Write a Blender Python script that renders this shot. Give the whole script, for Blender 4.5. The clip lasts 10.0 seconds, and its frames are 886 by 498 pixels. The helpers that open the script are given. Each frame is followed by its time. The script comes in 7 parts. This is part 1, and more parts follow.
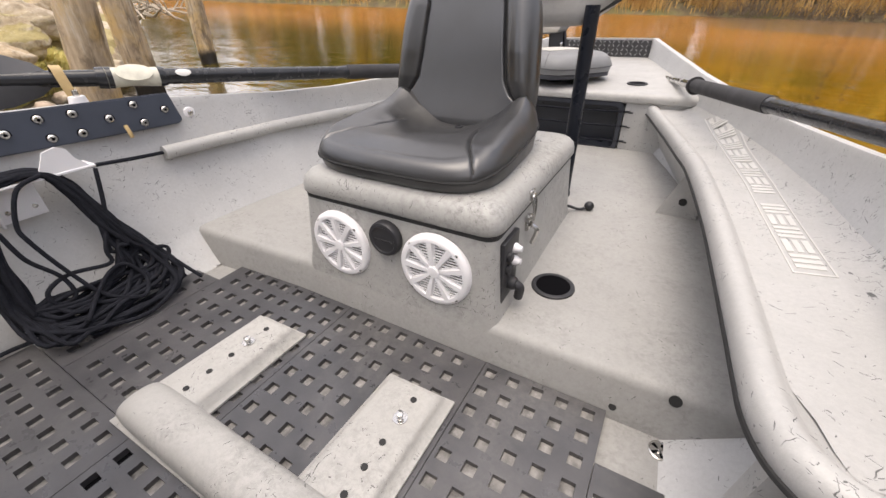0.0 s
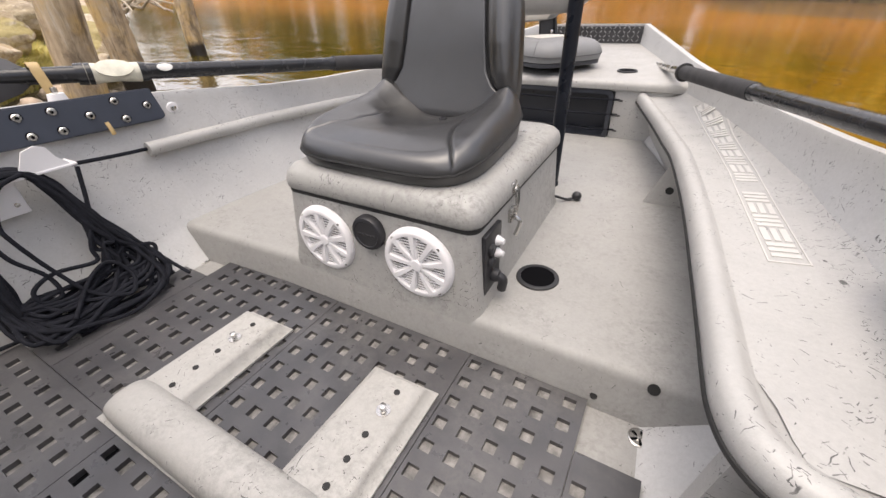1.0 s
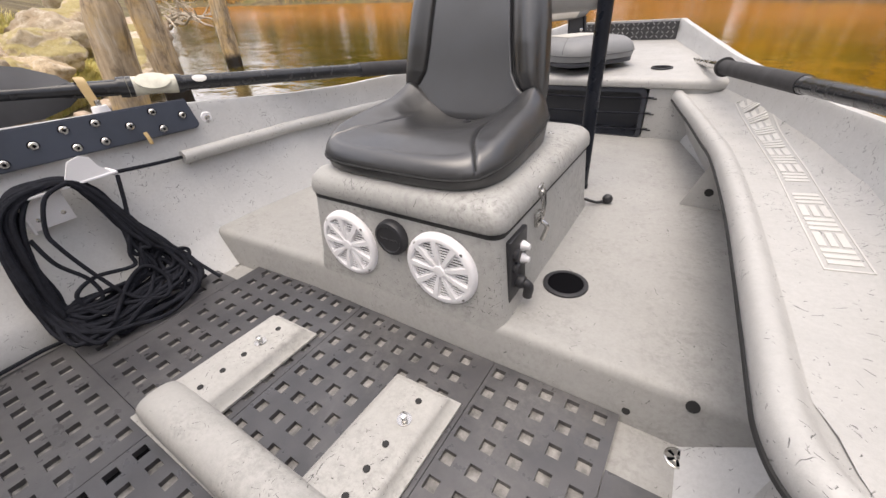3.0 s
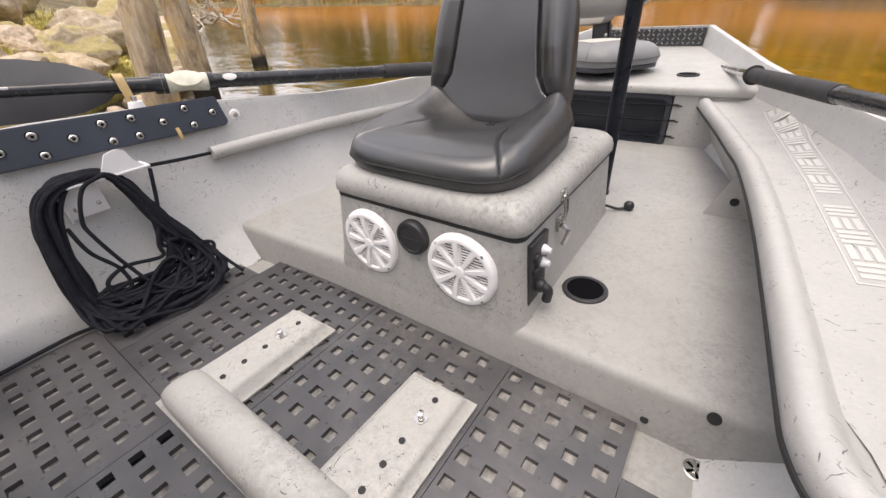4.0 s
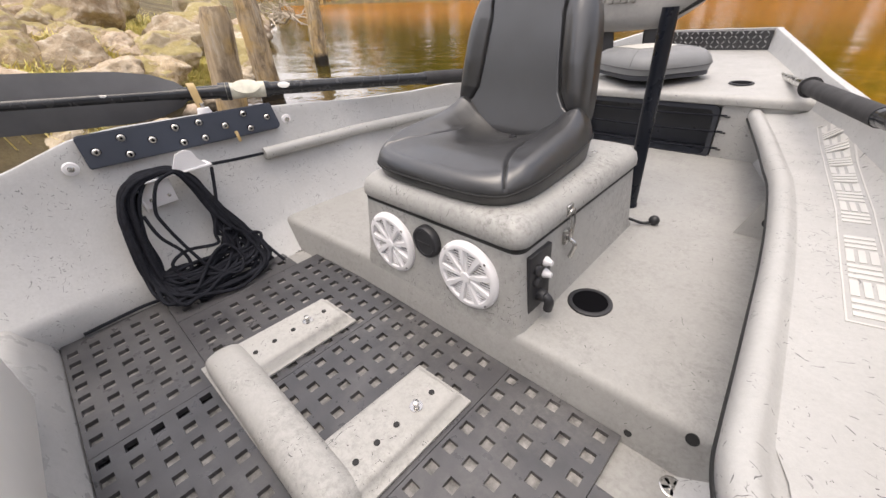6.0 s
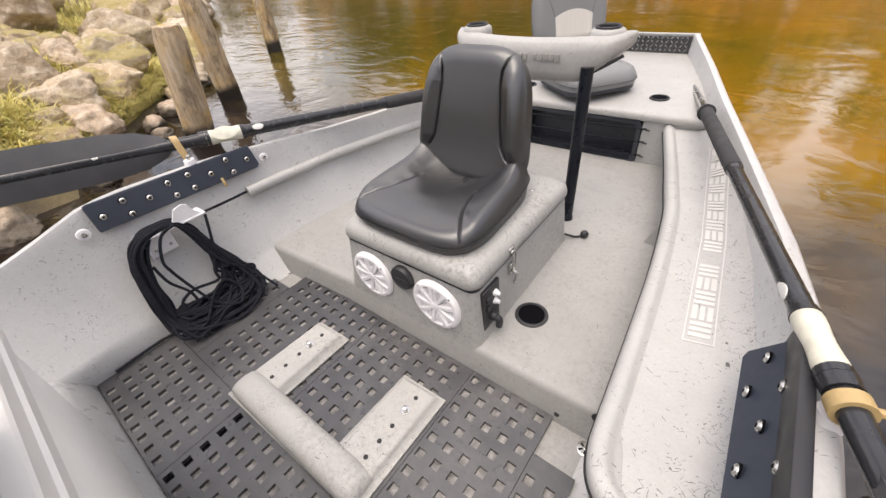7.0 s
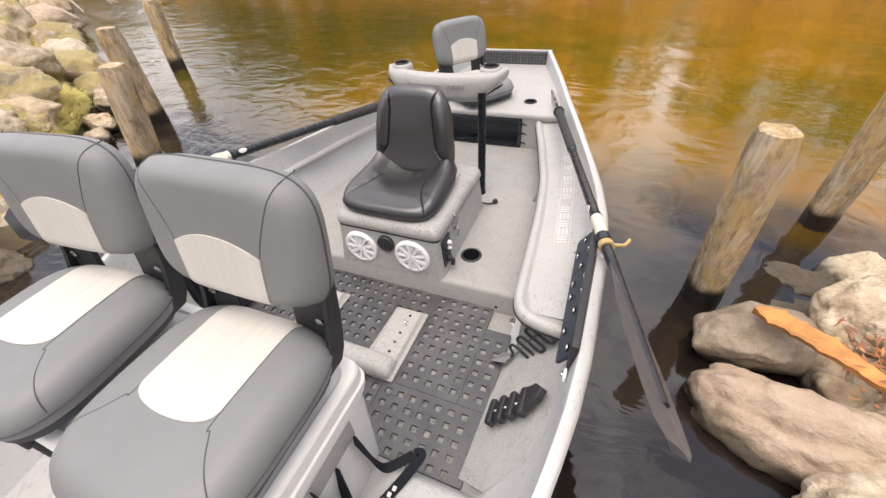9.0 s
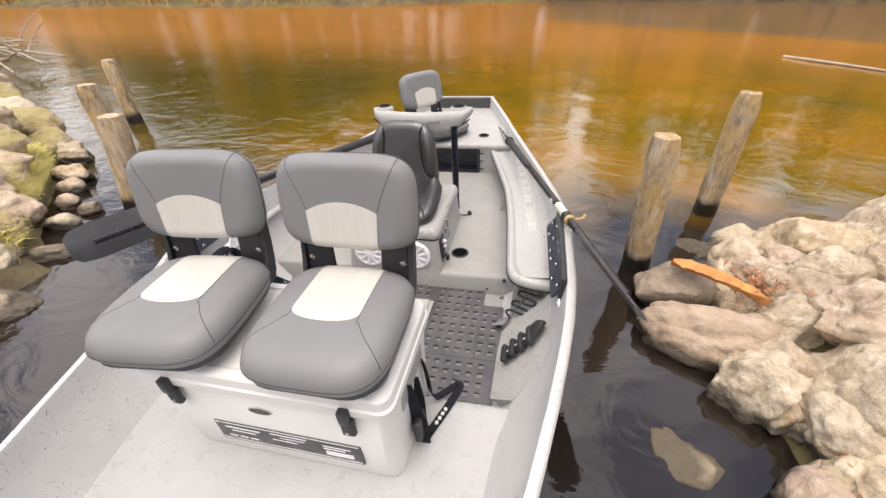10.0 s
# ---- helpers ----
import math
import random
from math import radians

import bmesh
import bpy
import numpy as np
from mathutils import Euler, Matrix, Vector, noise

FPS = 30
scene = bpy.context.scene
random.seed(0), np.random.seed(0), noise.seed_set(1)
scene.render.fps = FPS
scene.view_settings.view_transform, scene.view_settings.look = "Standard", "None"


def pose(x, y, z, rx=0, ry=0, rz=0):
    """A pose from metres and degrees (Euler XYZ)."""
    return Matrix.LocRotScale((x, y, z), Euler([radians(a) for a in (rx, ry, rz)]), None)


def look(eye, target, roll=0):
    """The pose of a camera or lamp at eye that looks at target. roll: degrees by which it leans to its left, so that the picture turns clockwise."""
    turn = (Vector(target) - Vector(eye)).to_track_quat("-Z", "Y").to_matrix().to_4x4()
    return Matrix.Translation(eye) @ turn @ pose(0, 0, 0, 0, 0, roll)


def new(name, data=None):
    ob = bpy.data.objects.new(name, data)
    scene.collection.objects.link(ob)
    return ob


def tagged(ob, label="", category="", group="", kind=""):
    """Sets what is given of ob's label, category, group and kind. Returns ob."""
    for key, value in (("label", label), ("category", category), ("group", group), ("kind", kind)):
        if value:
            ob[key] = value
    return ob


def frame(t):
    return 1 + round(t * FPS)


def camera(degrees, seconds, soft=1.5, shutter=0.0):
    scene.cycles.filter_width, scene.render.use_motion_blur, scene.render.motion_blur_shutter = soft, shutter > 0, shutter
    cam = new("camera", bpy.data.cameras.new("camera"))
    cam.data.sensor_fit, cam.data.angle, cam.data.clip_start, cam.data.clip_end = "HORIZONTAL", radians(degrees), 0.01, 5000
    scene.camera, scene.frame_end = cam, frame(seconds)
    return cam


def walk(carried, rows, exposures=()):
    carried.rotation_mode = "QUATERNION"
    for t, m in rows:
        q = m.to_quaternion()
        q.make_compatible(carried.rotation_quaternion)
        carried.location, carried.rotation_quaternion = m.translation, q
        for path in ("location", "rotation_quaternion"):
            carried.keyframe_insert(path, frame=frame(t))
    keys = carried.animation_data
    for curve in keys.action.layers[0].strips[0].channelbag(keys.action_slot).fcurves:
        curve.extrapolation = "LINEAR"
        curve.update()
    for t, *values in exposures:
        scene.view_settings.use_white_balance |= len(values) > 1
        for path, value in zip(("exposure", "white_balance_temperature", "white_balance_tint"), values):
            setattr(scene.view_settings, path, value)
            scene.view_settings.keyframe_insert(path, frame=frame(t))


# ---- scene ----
cam = camera(98.0, 10.0)
PATH = [
    (0, (0.528, -0.647, 0.77), (-0.283, 0.819, -0.322), 1.5),
    (0.5, (0.522, -0.659, 0.788), (-0.318, 0.801, -0.29), 0.9),
    (1, (0.561, -0.626, 0.778), (-0.231, 0.819, -0.356), 0.7),
    (1.5, (0.605, -0.595, 0.792), (-0.195, 0.844, -0.343), -0.2),
    (2, (0.615, -0.577, 0.773), (-0.193, 0.863, -0.355), -0.5),
    (2.5, (0.585, -0.588, 0.769), (-0.285, 0.815, -0.359), -1.6),
    (4, (0.55, -0.62, 0.771), (-0.431, 0.728, -0.334), -1.4),
    (4.5, (0.593, -0.592, 0.761), (-0.436, 0.7, -0.366), -1.3),
    (5, (0.63, -0.566, 0.769), (-0.46, 0.687, -0.345), -1.3),
    (5.5, (0.656, -0.573, 0.768), (-0.495, 0.645, -0.323), -1.5),
    (5.7, (0.656, -0.577, 0.78), (-0.523, 0.618, -0.308), -2.1),
    (6.8, (0.699, -0.641, 1.093), (-0.363, 0.516, -0.146), -4.9),
    (7, (0.726, -0.64, 1.17), (-0.258, 0.545, -0.105), -3.8),
    (7.5, (0.821, -0.638, 1.221), (0.027, 0.594, -0.14), -0.2),
    (8, (0.794, -0.796, 1.32), (0.095, 0.496, -0.037), 1.4),
    (8.5, (0.792, -1.044, 1.466), (0.164, 0.313, 0.138), 1.1),
    (9, (0.871, -1.256, 1.535), (0.27, 0.119, 0.212), -2.1),
    (9.5, (0.758, -1.525, 1.544), (0.242, -0.013, 0.342), -2.7),
    (10, (0.732, -1.841, 1.611), (0.378, -0.24, 0.465), -0.4),
]
walk(cam, [(t, look(eye, target, roll)) for t, eye, target, roll in PATH], [(0, 0.40, 6550, 12), (10, 0.40, 6550, 12)])
# the boat lies rolled a little to its left on the water; its own plan has x to its right, y to its bow, z up from the mats
BOAT = pose(0.005, 0, 0, 0, -2.8, 0)
WATER_Z = 0.05

# ---- sky, sun ----
world = bpy.data.worlds.new("sky")
scene.world = world
world.use_nodes = True
wn = world.node_tree
sky = wn.nodes.new("ShaderNodeTexSky")
sky.sky_type = "NISHITA"
sky.sun_disc = False
sky.sun_elevation, sky.sun_rotation = radians(78), radians(188)
sky.air_density, sky.dust_density, sky.ozone_density = 1.0, 5.0, 0.6
# broken bright cloud over all the sky
where = wn.nodes.new("ShaderNodeTexCoord")
puff = wn.nodes.new("ShaderNodeTexNoise")
puff.inputs["Scale"].default_value, puff.inputs["Detail"].default_value, puff.inputs["Roughness"].default_value = 3.2, 6.0, 0.55
wn.links.new(where.outputs["Generated"], puff.inputs["Vector"])
cover = wn.nodes.new("ShaderNodeValToRGB")
cover.color_ramp.elements[0].position, cover.color_ramp.elements[1].position = 0.38, 0.56
wn.links.new(puff.outputs["Fac"], cover.inputs[0])
cloudy = wn.nodes.new("ShaderNodeMix")
cloudy.data_type = "RGBA"
wn.links.new(cover.outputs[0], cloudy.inputs[0])
wn.links.new(sky.outputs[0], cloudy.inputs[6])
cloudy.inputs[7].default_value = (9.5, 9.1, 9.15, 1)
wn.links.new(cloudy.outputs[2], wn.nodes["Background"].inputs[0])
wn.nodes["Background"].inputs[1].default_value = 0.165
sun = new("sun", bpy.data.lights.new("sun", "SUN"))
sun.data.energy, sun.data.angle, sun.data.color = 1.6, radians(44), (1.0, 0.91, 0.79)
# the sun stands high astern behind thin cloud
sun.matrix_world = look((-0.03, -0.20, 1.0), (0, 0, 0))


# ---- materials ----
def mat(name, color, rough=0.5, metal=0.0, spec=0.5):
    m = bpy.data.materials.new(name)
    m.use_nodes = True
    b = m.node_tree.nodes["Principled BSDF"]
    b.inputs["Base Color"].default_value = (*color, 1)
    b.inputs["Roughness"].default_value = rough
    b.inputs["Metallic"].default_value = metal
    b.inputs["Specular IOR Level"].default_value = spec
    return m


class G:
    """Short hand for wiring a material's nodes."""

    def __init__(self, m, coord="Object"):
        self.m, self.t = m, m.node_tree
        self.b = self.t.nodes["Principled BSDF"]
        self.co = self.t.nodes.new("ShaderNodeTexCoord").outputs[coord]

    def link(self, a, b):
        self.t.links.new(a, b)

    def put(self, sock, v):
        if isinstance(v, bpy.types.NodeSocket):
            self.link(v, sock)
        else:
            sock.default_value = v

    def scaled(self, s, src=None):
        n = self.t.nodes.new("ShaderNodeMapping")
        n.inputs["Scale"].default_value = s
        self.link(src or self.co, n.inputs["Vector"])
        return n.outputs[0]

    def noise(self, scale, detail=4, rough=0.55, vec=None, dist=0.0):
        n = self.t.nodes.new("ShaderNodeTexNoise")
        n.inputs["Scale"].default_value, n.inputs["Detail"].default_value = scale, detail
        n.inputs["Roughness"].default_value, n.inputs["Distortion"].default_value = rough, dist
        self.link(vec or self.co, n.inputs["Vector"])
        return n.outputs["Fac"]

    def ramp(self, fac, stops):
        n = self.t.nodes.new("ShaderNodeValToRGB")
        e = n.color_ramp.elements
        while len(e) < len(stops):
            e.new(0.5)
        for k, (p, c) in zip(e, stops):
            k.position = p
            k.color = (c, c, c, 1) if isinstance(c, (int, float)) else (*c, 1)
        self.link(fac, n.inputs[0])
        return n.outputs[0]

    def mix(self, fac, a, b, mode="MIX"):
        n = self.t.nodes.new("ShaderNodeMix")
        n.data_type, n.blend_type = "RGBA", mode
        self.put(n.inputs[0], fac)
        self.put(n.inputs[6], (*a, 1) if isinstance(a, tuple) else a)
        self.put(n.inputs[7], (*b, 1) if isinstance(b, tuple) else b)
        return n.outputs[2]

    def math(self, op, a, b=0.0):
        n = self.t.nodes.new("ShaderNodeMath")
        n.operation = op
        self.put(n.inputs[0], a)
        self.put(n.inputs[1], b)
        return n.outputs[0]

    def warp(self, scale, amount, src=None):
        n = self.t.nodes.new("ShaderNodeTexNoise")
        n.inputs["Scale"].default_value = scale
        self.link(src or self.co, n.inputs["Vector"])
        v = self.t.nodes.new("ShaderNodeVectorMath")
        v.operation = "MULTIPLY_ADD"
        self.link(n.outputs["Color"], v.inputs[0])
        v.inputs[1].default_value = (amount,) * 3
        self.link(src or self.co, v.inputs[2])
        return v.outputs[0]

    def bump(self, h, strength=0.3, dist=0.002):
        n = self.t.nodes.new("ShaderNodeBump")
        n.inputs["Strength"].default_value, n.inputs["Distance"].default_value = strength, dist
        self.link(h, n.inputs["Height"])
        if self.b.inputs["Normal"].is_linked:
            self.link(self.b.inputs["Normal"].links[0].from_socket, n.inputs["Normal"])
        self.link(n.outputs[0], self.b.inputs["Normal"])

    def color(self, c):
        self.link(c, self.b.inputs["Base Color"])

    def rough(self, r):
        self.link(r, self.b.inputs["Roughness"])

    def random(self):
        return self.t.nodes.new("ShaderNodeObjectInfo").outputs["Random"]


def hairs(g, scale, width, chance, patch):
    """Short dark hairlines, each with its own direction: a thin slab cut out of every cell of a Voronoi texture."""
    vec = g.scaled((scale,) * 3, g.warp(45, 0.009, g.warp(14, 0.03)))
    vor = g.t.nodes.new("ShaderNodeTexVoronoi")
    vor.inputs["Scale"].default_value = 1.0
    g.link(vec, vor.inputs["Vector"])

    def vmath(op, a, b=None):
        n = g.t.nodes.new("ShaderNodeVectorMath")
        n.operation = op
        g.put(n.inputs[0], a)
        if b is not None:
            g.put(n.inputs[1], b)
        return n

    local = vmath("SUBTRACT", vec, vor.outputs["Position"]).outputs[0]
    way = vmath("NORMALIZE", vmath("SUBTRACT", vor.outputs["Color"], (0.5, 0.5, 0.5)).outputs[0]).outputs[0]
    slab = g.math("ABSOLUTE", vmath("DOT_PRODUCT", local, way).outputs["Value"])
    dice = g.t.nodes.new("ShaderNodeTexWhiteNoise")
    g.link(vor.outputs["Position"], dice.inputs["Vector"])
    thin = g.ramp(slab, [(width * 0.5, 1.0), (width, 0.0)])
    near = g.ramp(vor.outputs["Distance"], [(0.42, 1.0), (0.60, 0.0)])
    kept = g.math("LESS_THAN", dice.outputs["Value"], g.math("MULTIPLY", patch, chance))
    return g.math("MULTIPLY", g.math("MULTIPLY", thin, near), kept)


def fibreglass(name, base, flecks=1.0, rough=0.42, grime=0.0):
    """Grey gelcoat with scattered dark hairline flecks and a fine orange-peel texture."""
    m = mat(name, base, rough)
    g = G(m)
    patch = g.ramp(g.noise(9.0, 5, 0.8), [(0.50, 0.03), (0.61, 1.0)])
    long = hairs(g, 46, 0.032, 0.72 * flecks, patch)
    short = hairs(g, 82, 0.050, 0.72 * flecks, patch)
    tiny = hairs(g, 140, 0.08, 0.35 * flecks, patch)
    fac = g.math("MULTIPLY", g.math("MAXIMUM", g.math("MAXIMUM", long, short), tiny), g.ramp(g.noise(50, 2), [(0.32, 0.5), (0.55, 1.0)]))
    tone = g.mix(g.ramp(g.noise(2.2, 5, 0.6), [(0.3, 0.0), (0.7, 1.0)]), tuple(c * 0.90 for c in base), tuple(min(1, c * 1.08) for c in base))
    tone = g.mix(g.ramp(g.noise(13, 6, 0.7), [(0.45, 0.0), (0.78, 0.4)]), tone, tuple(c * 0.78 for c in base))
    tone = g.mix(g.ramp(g.noise(120, 6, 0.8), [(0.40, 0.0), (0.75, 0.45)]), tone, tuple(c * 0.70 for c in base))
    if grime:
        # trodden-in dirt: fine smudges gathered in drifting patches
        patches = g.ramp(g.noise(5.0, 5, 0.7), [(0.42, 0.15), (0.64, 1.0)])
        smudge = g.ramp(g.noise(60, 6, 0.75, g.warp(20, 0.02)), [(0.44, 0.0), (0.66, 1.0)])
        tone = g.mix(g.math("MULTIPLY", g.math("MULTIPLY", patches, smudge), grime), tone, (0.11, 0.105, 0.095))
    g.color(g.mix(g.math("MULTIPLY", fac, 0.85), tone, (0.03, 0.031, 0.03)))
    g.rough(g.ramp(g.noise(14, 4), [(0.3, rough - 0.07), (0.7, rough + 0.12)]))
    g.bump(g.noise(420, 2), 0.22, 0.0012)
    g.bump(g.noise(24, 3), 0.08, 0.004)
    return m


GEL = fibreglass("grey_gelcoat", (0.435, 0.430, 0.416), 1.0)
# the same gelcoat lightened, so light on the sides sits in the colour
LIT_HULL_GEL = fibreglass("lit_hull_gelcoat", (0.52, 0.52, 0.515), 0.62)
DECK = fibreglass("deck_gelcoat", (0.345, 0.340, 0.325), 0.12, 0.55, 0.35)
PALE = fibreglass("pale_gelcoat", (0.405, 0.398, 0.382), 0.15, 0.45, 0.2)
MOUNT_GEL = fibreglass("mount_gelcoat", (0.465, 0.455, 0.430), 0.35, 0.5, 0.4)
# pale gelcoat lightened to hold the stern deck's sky sheen in its colour
STERN_SHEEN_GEL = fibreglass("stern_sheen_gelcoat", (0.435, 0.433, 0.425), 0.12, 0.30, 0.15)
TOE_GEL = fibreglass("toe_gelcoat", (0.42, 0.415, 0.40), 0.8, 0.5, 0.45)
BOX_GEL = fibreglass("box_gelcoat", (0.385, 0.380, 0.362), 0.9, 0.45, 0.6)


def plain(name, color, rough, metal=0.0, grain=200, amount=0.2, tone=0.15, spec=0.5, blot=6):
    m = mat(name, color, rough, metal, spec)
    g = G(m)
    g.color(g.mix(g.ramp(g.noise(blot, 5, 0.6), [(0.3, 0.0), (0.72, 1.0)]), tuple(c * (1 - tone) for c in color), tuple(min(1, c * (1 + tone)) for c in color)))
    g.rough(g.ramp(g.noise(blot * 3, 4), [(0.3, max(0.02, rough - 0.08)), (0.7, min(1, rough + 0.12))]))
    if amount:
        g.bump(g.noise(grain, 3), amount, 0.001)
    return m


def mat_rubber():
    """Black rubber with silt dried on it in patches and a scuffed sheen."""
    m = mat("black_rubber_mat", (0.05, 0.05, 0.052), 0.34, 0.0, 0.7)
    g = G(m, "Object")
    where = g.t.nodes.new("ShaderNodeNewGeometry").outputs["Position"]
    c = g.mix(g.ramp(g.noise(7, 5, 0.6, where), [(0.3, 0.0), (0.72, 1.0)]), (0.034, 0.034, 0.038), (0.074, 0.072, 0.076))
    silt_or_reflection = g.math("MULTIPLY", g.ramp(g.noise(3.2, 5, 0.65, where), [(0.46, 0.0), (0.70, 0.7)]), g.ramp(g.noise(55, 5, 0.75, where), [(0.36, 0.1), (0.68, 0.9)]))
    g.color(g.mix(silt_or_reflection, c, (0.155, 0.148, 0.140)))
    g.rough(g.ramp(g.noise(22, 4, 0.6, where), [(0.3, 0.24), (0.7, 0.48)]))
    g.bump(g.noise(160, 3), 0.25, 0.001)
    return m


RUBBER = mat_rubber()
BLACK_VINYL = plain("black_vinyl", (0.007, 0.007, 0.008), 0.38, grain=330, amount=0.2, tone=0.12, blot=3, spec=1.0)
BLACK_VINYL.node_tree.nodes["Principled BSDF"].inputs["IOR"].default_value = 1.62
GREY_VINYL = plain("grey_vinyl", (0.190, 0.193, 0.196), 0.5, grain=380, amount=0.3, tone=0.06, blot=4)
DARK_SHELL = plain("dark_seat_shell", (0.035, 0.037, 0.045), 0.5, grain=250, amount=0.2)
BLACK_PLASTIC = plain("black_plastic", (0.02, 0.02, 0.023), 0.45, grain=260)
TRAY_PLASTIC = plain("black_tray_plastic", (0.028, 0.031, 0.040), 0.34, grain=200)
NAVY_PLATE = plain("blue_black_board", (0.028, 0.035, 0.052), 0.5, grain=240, tone=0.12)
WHITE_PLASTIC = plain("white_plastic", (0.82, 0.81, 0.82), 0.4, grain=300, amount=0.08, tone=0.04)
COOLER_WHITE = plain("cooler_white", (0.68, 0.67, 0.645), 0.55, grain=260, amount=0.2, tone=0.05, blot=3)
CHROME = plain("stainless", (0.56, 0.55, 0.53), 0.22, 1.0, grain=90, amount=0.05, tone=0.1)
POLE_BLACK = plain("black_pole", (0.009, 0.011, 0.017), 0.28, grain=120, amount=0.05, spec=0.3)
OAR_BLACK = plain("black_oar_shaft", (0.020, 0.021, 0.024), 0.20, grain=60, amount=0.08, tone=0.3, blot=12)
OAR_BLADE = plain("dark_oar_blade", (0.085, 0.085, 0.090), 0.45, grain=50, amount=0.1, tone=0.2)
FOAM = plain("grip_foam", (0.035, 0.034, 0.036), 0.8, grain=140, amount=0.4)
SLEEVE = plain("cream_oar_sleeve", (0.62, 0.60, 0.50), 0.45, grain=90, amount=0.15, tone=0.18, blot=30)
TAN = plain("tan_rubber", (0.46, 0.33, 0.15), 0.5, grain=120, amount=0.15, tone=0.15, blot=20)
ROPE_BLACK = plain("black_rope", (0.012, 0.013, 0.018), 0.85, grain=500, amount=0.6, tone=0.3, blot=60, spec=0.2)
DECAL = plain("white_decal", (0.66, 0.65, 0.62), 0.5, grain=100, amount=0.0, tone=0.03)
DARK_LABEL = plain("dark_label", (0.06, 0.06, 0.06), 0.4, grain=100, amount=0.0)
HOLE_SHEET = plain("grey_hole_sheet", (0.235, 0.225, 0.212), 0.5, grain=90, tone=0.65, blot=42)
SEAM = plain("dark_gasket", (0.018, 0.018, 0.018), 0.7, grain=200)
TWIG = plain("bare_twigs", (0.20, 0.155, 0.115), 0.85, grain=40, amount=0.2, tone=0.35, blot=2)
EMBOSS = plain("embossed_grey", (0.30, 0.295, 0.28), 0.6, grain=200)


def white_vinyl():
    m = mat("white_vinyl", (0.66, 0.64, 0.60), 0.5)
    g = G(m)
    s = g.noise(1.0, 3, 0.6, g.scaled((55, 3, 6)))
    g.color(g.mix(s, (0.48, 0.46, 0.42), (0.60, 0.58, 0.54)))
    g.bump(s, 0.15, 0.002)
    g.bump(g.noise(350, 2), 0.2, 0.001)
    return m


WHITE_VINYL = white_vinyl()


def tread():
    m = mat("tread_plate", (0.09, 0.09, 0.095), 0.35, 0.8)
    g = G(m)
    g.color(g.mix(g.noise(30, 4), (0.05, 0.05, 0.055), (0.14, 0.14, 0.14)))
    return m


TREAD = tread()
TREAD_BAR = plain("worn_aluminium", (0.34, 0.34, 0.34), 0.35, 0.9, grain=80, amount=0.1, tone=0.3, blot=30)


def timber():
    """Weathered pile: long grain, pale tops, dark and green stain near the water."""
    m = mat("weathered_pile", (0.36, 0.27, 0.17), 0.85)
    g = G(m)
    grain = g.noise(1.0, 6, 0.65, g.scaled((30, 30, 4.5), g.warp(3, 0.12)))
    crack = g.ramp(g.noise(1.0, 5, 0.7, g.scaled((34, 34, 1.1))), [(0.36, 1.0), (0.46, 0.0)])
    c = g.mix(g.ramp(grain, [(0.3, 0.0), (0.7, 1.0)]), (0.33, 0.245, 0.155), (0.58, 0.46, 0.31))
    blot = g.ramp(g.noise(4.5, 5, 0.65), [(0.45, 0.0), (0.62, 1.0)])
    c = g.mix(g.math("MULTIPLY", blot, 0.7), c, (0.56, 0.37, 0.12))
    dark = g.ramp(g.noise(1.0, 7, 0.75, g.scaled((9, 9, 3.6), g.warp(6, 0.1))), [(0.47, 0.0), (0.60, 0.75)])
    c = g.mix(dark, c, (0.15, 0.11, 0.07))
    pale = g.ramp(g.noise(1.0, 6, 0.7, g.scaled((13, 13, 2.0))), [(0.54, 0.0), (0.66, 0.8)])
    c = g.mix(pale, c, (0.62, 0.55, 0.44))
    c = g.mix(g.math("MULTIPLY", crack, 0.5), c, (0.05, 0.035, 0.022))
    geo = g.t.nodes.new("ShaderNodeNewGeometry")
    sep = g.t.nodes.new("ShaderNodeSeparateXYZ")
    g.link(geo.outputs["Position"], sep.inputs[0])
    z = g.math("ADD", sep.outputs[2], g.math("MULTIPLY", g.noise(7, 3), 0.10))
    wet = g.ramp(z, [(0.20, 1.0), (0.26, 0.0)])
    g.color(g.mix(wet, c, (0.018, 0.014, 0.010)))
    g.rough(g.ramp(wet, [(0.0, 0.88), (1.0, 0.4)]))
    g.bump(grain, 0.6, 0.02)
    g.bump(crack, -0.5, 0.01)
    return m


TIMBER = timber()


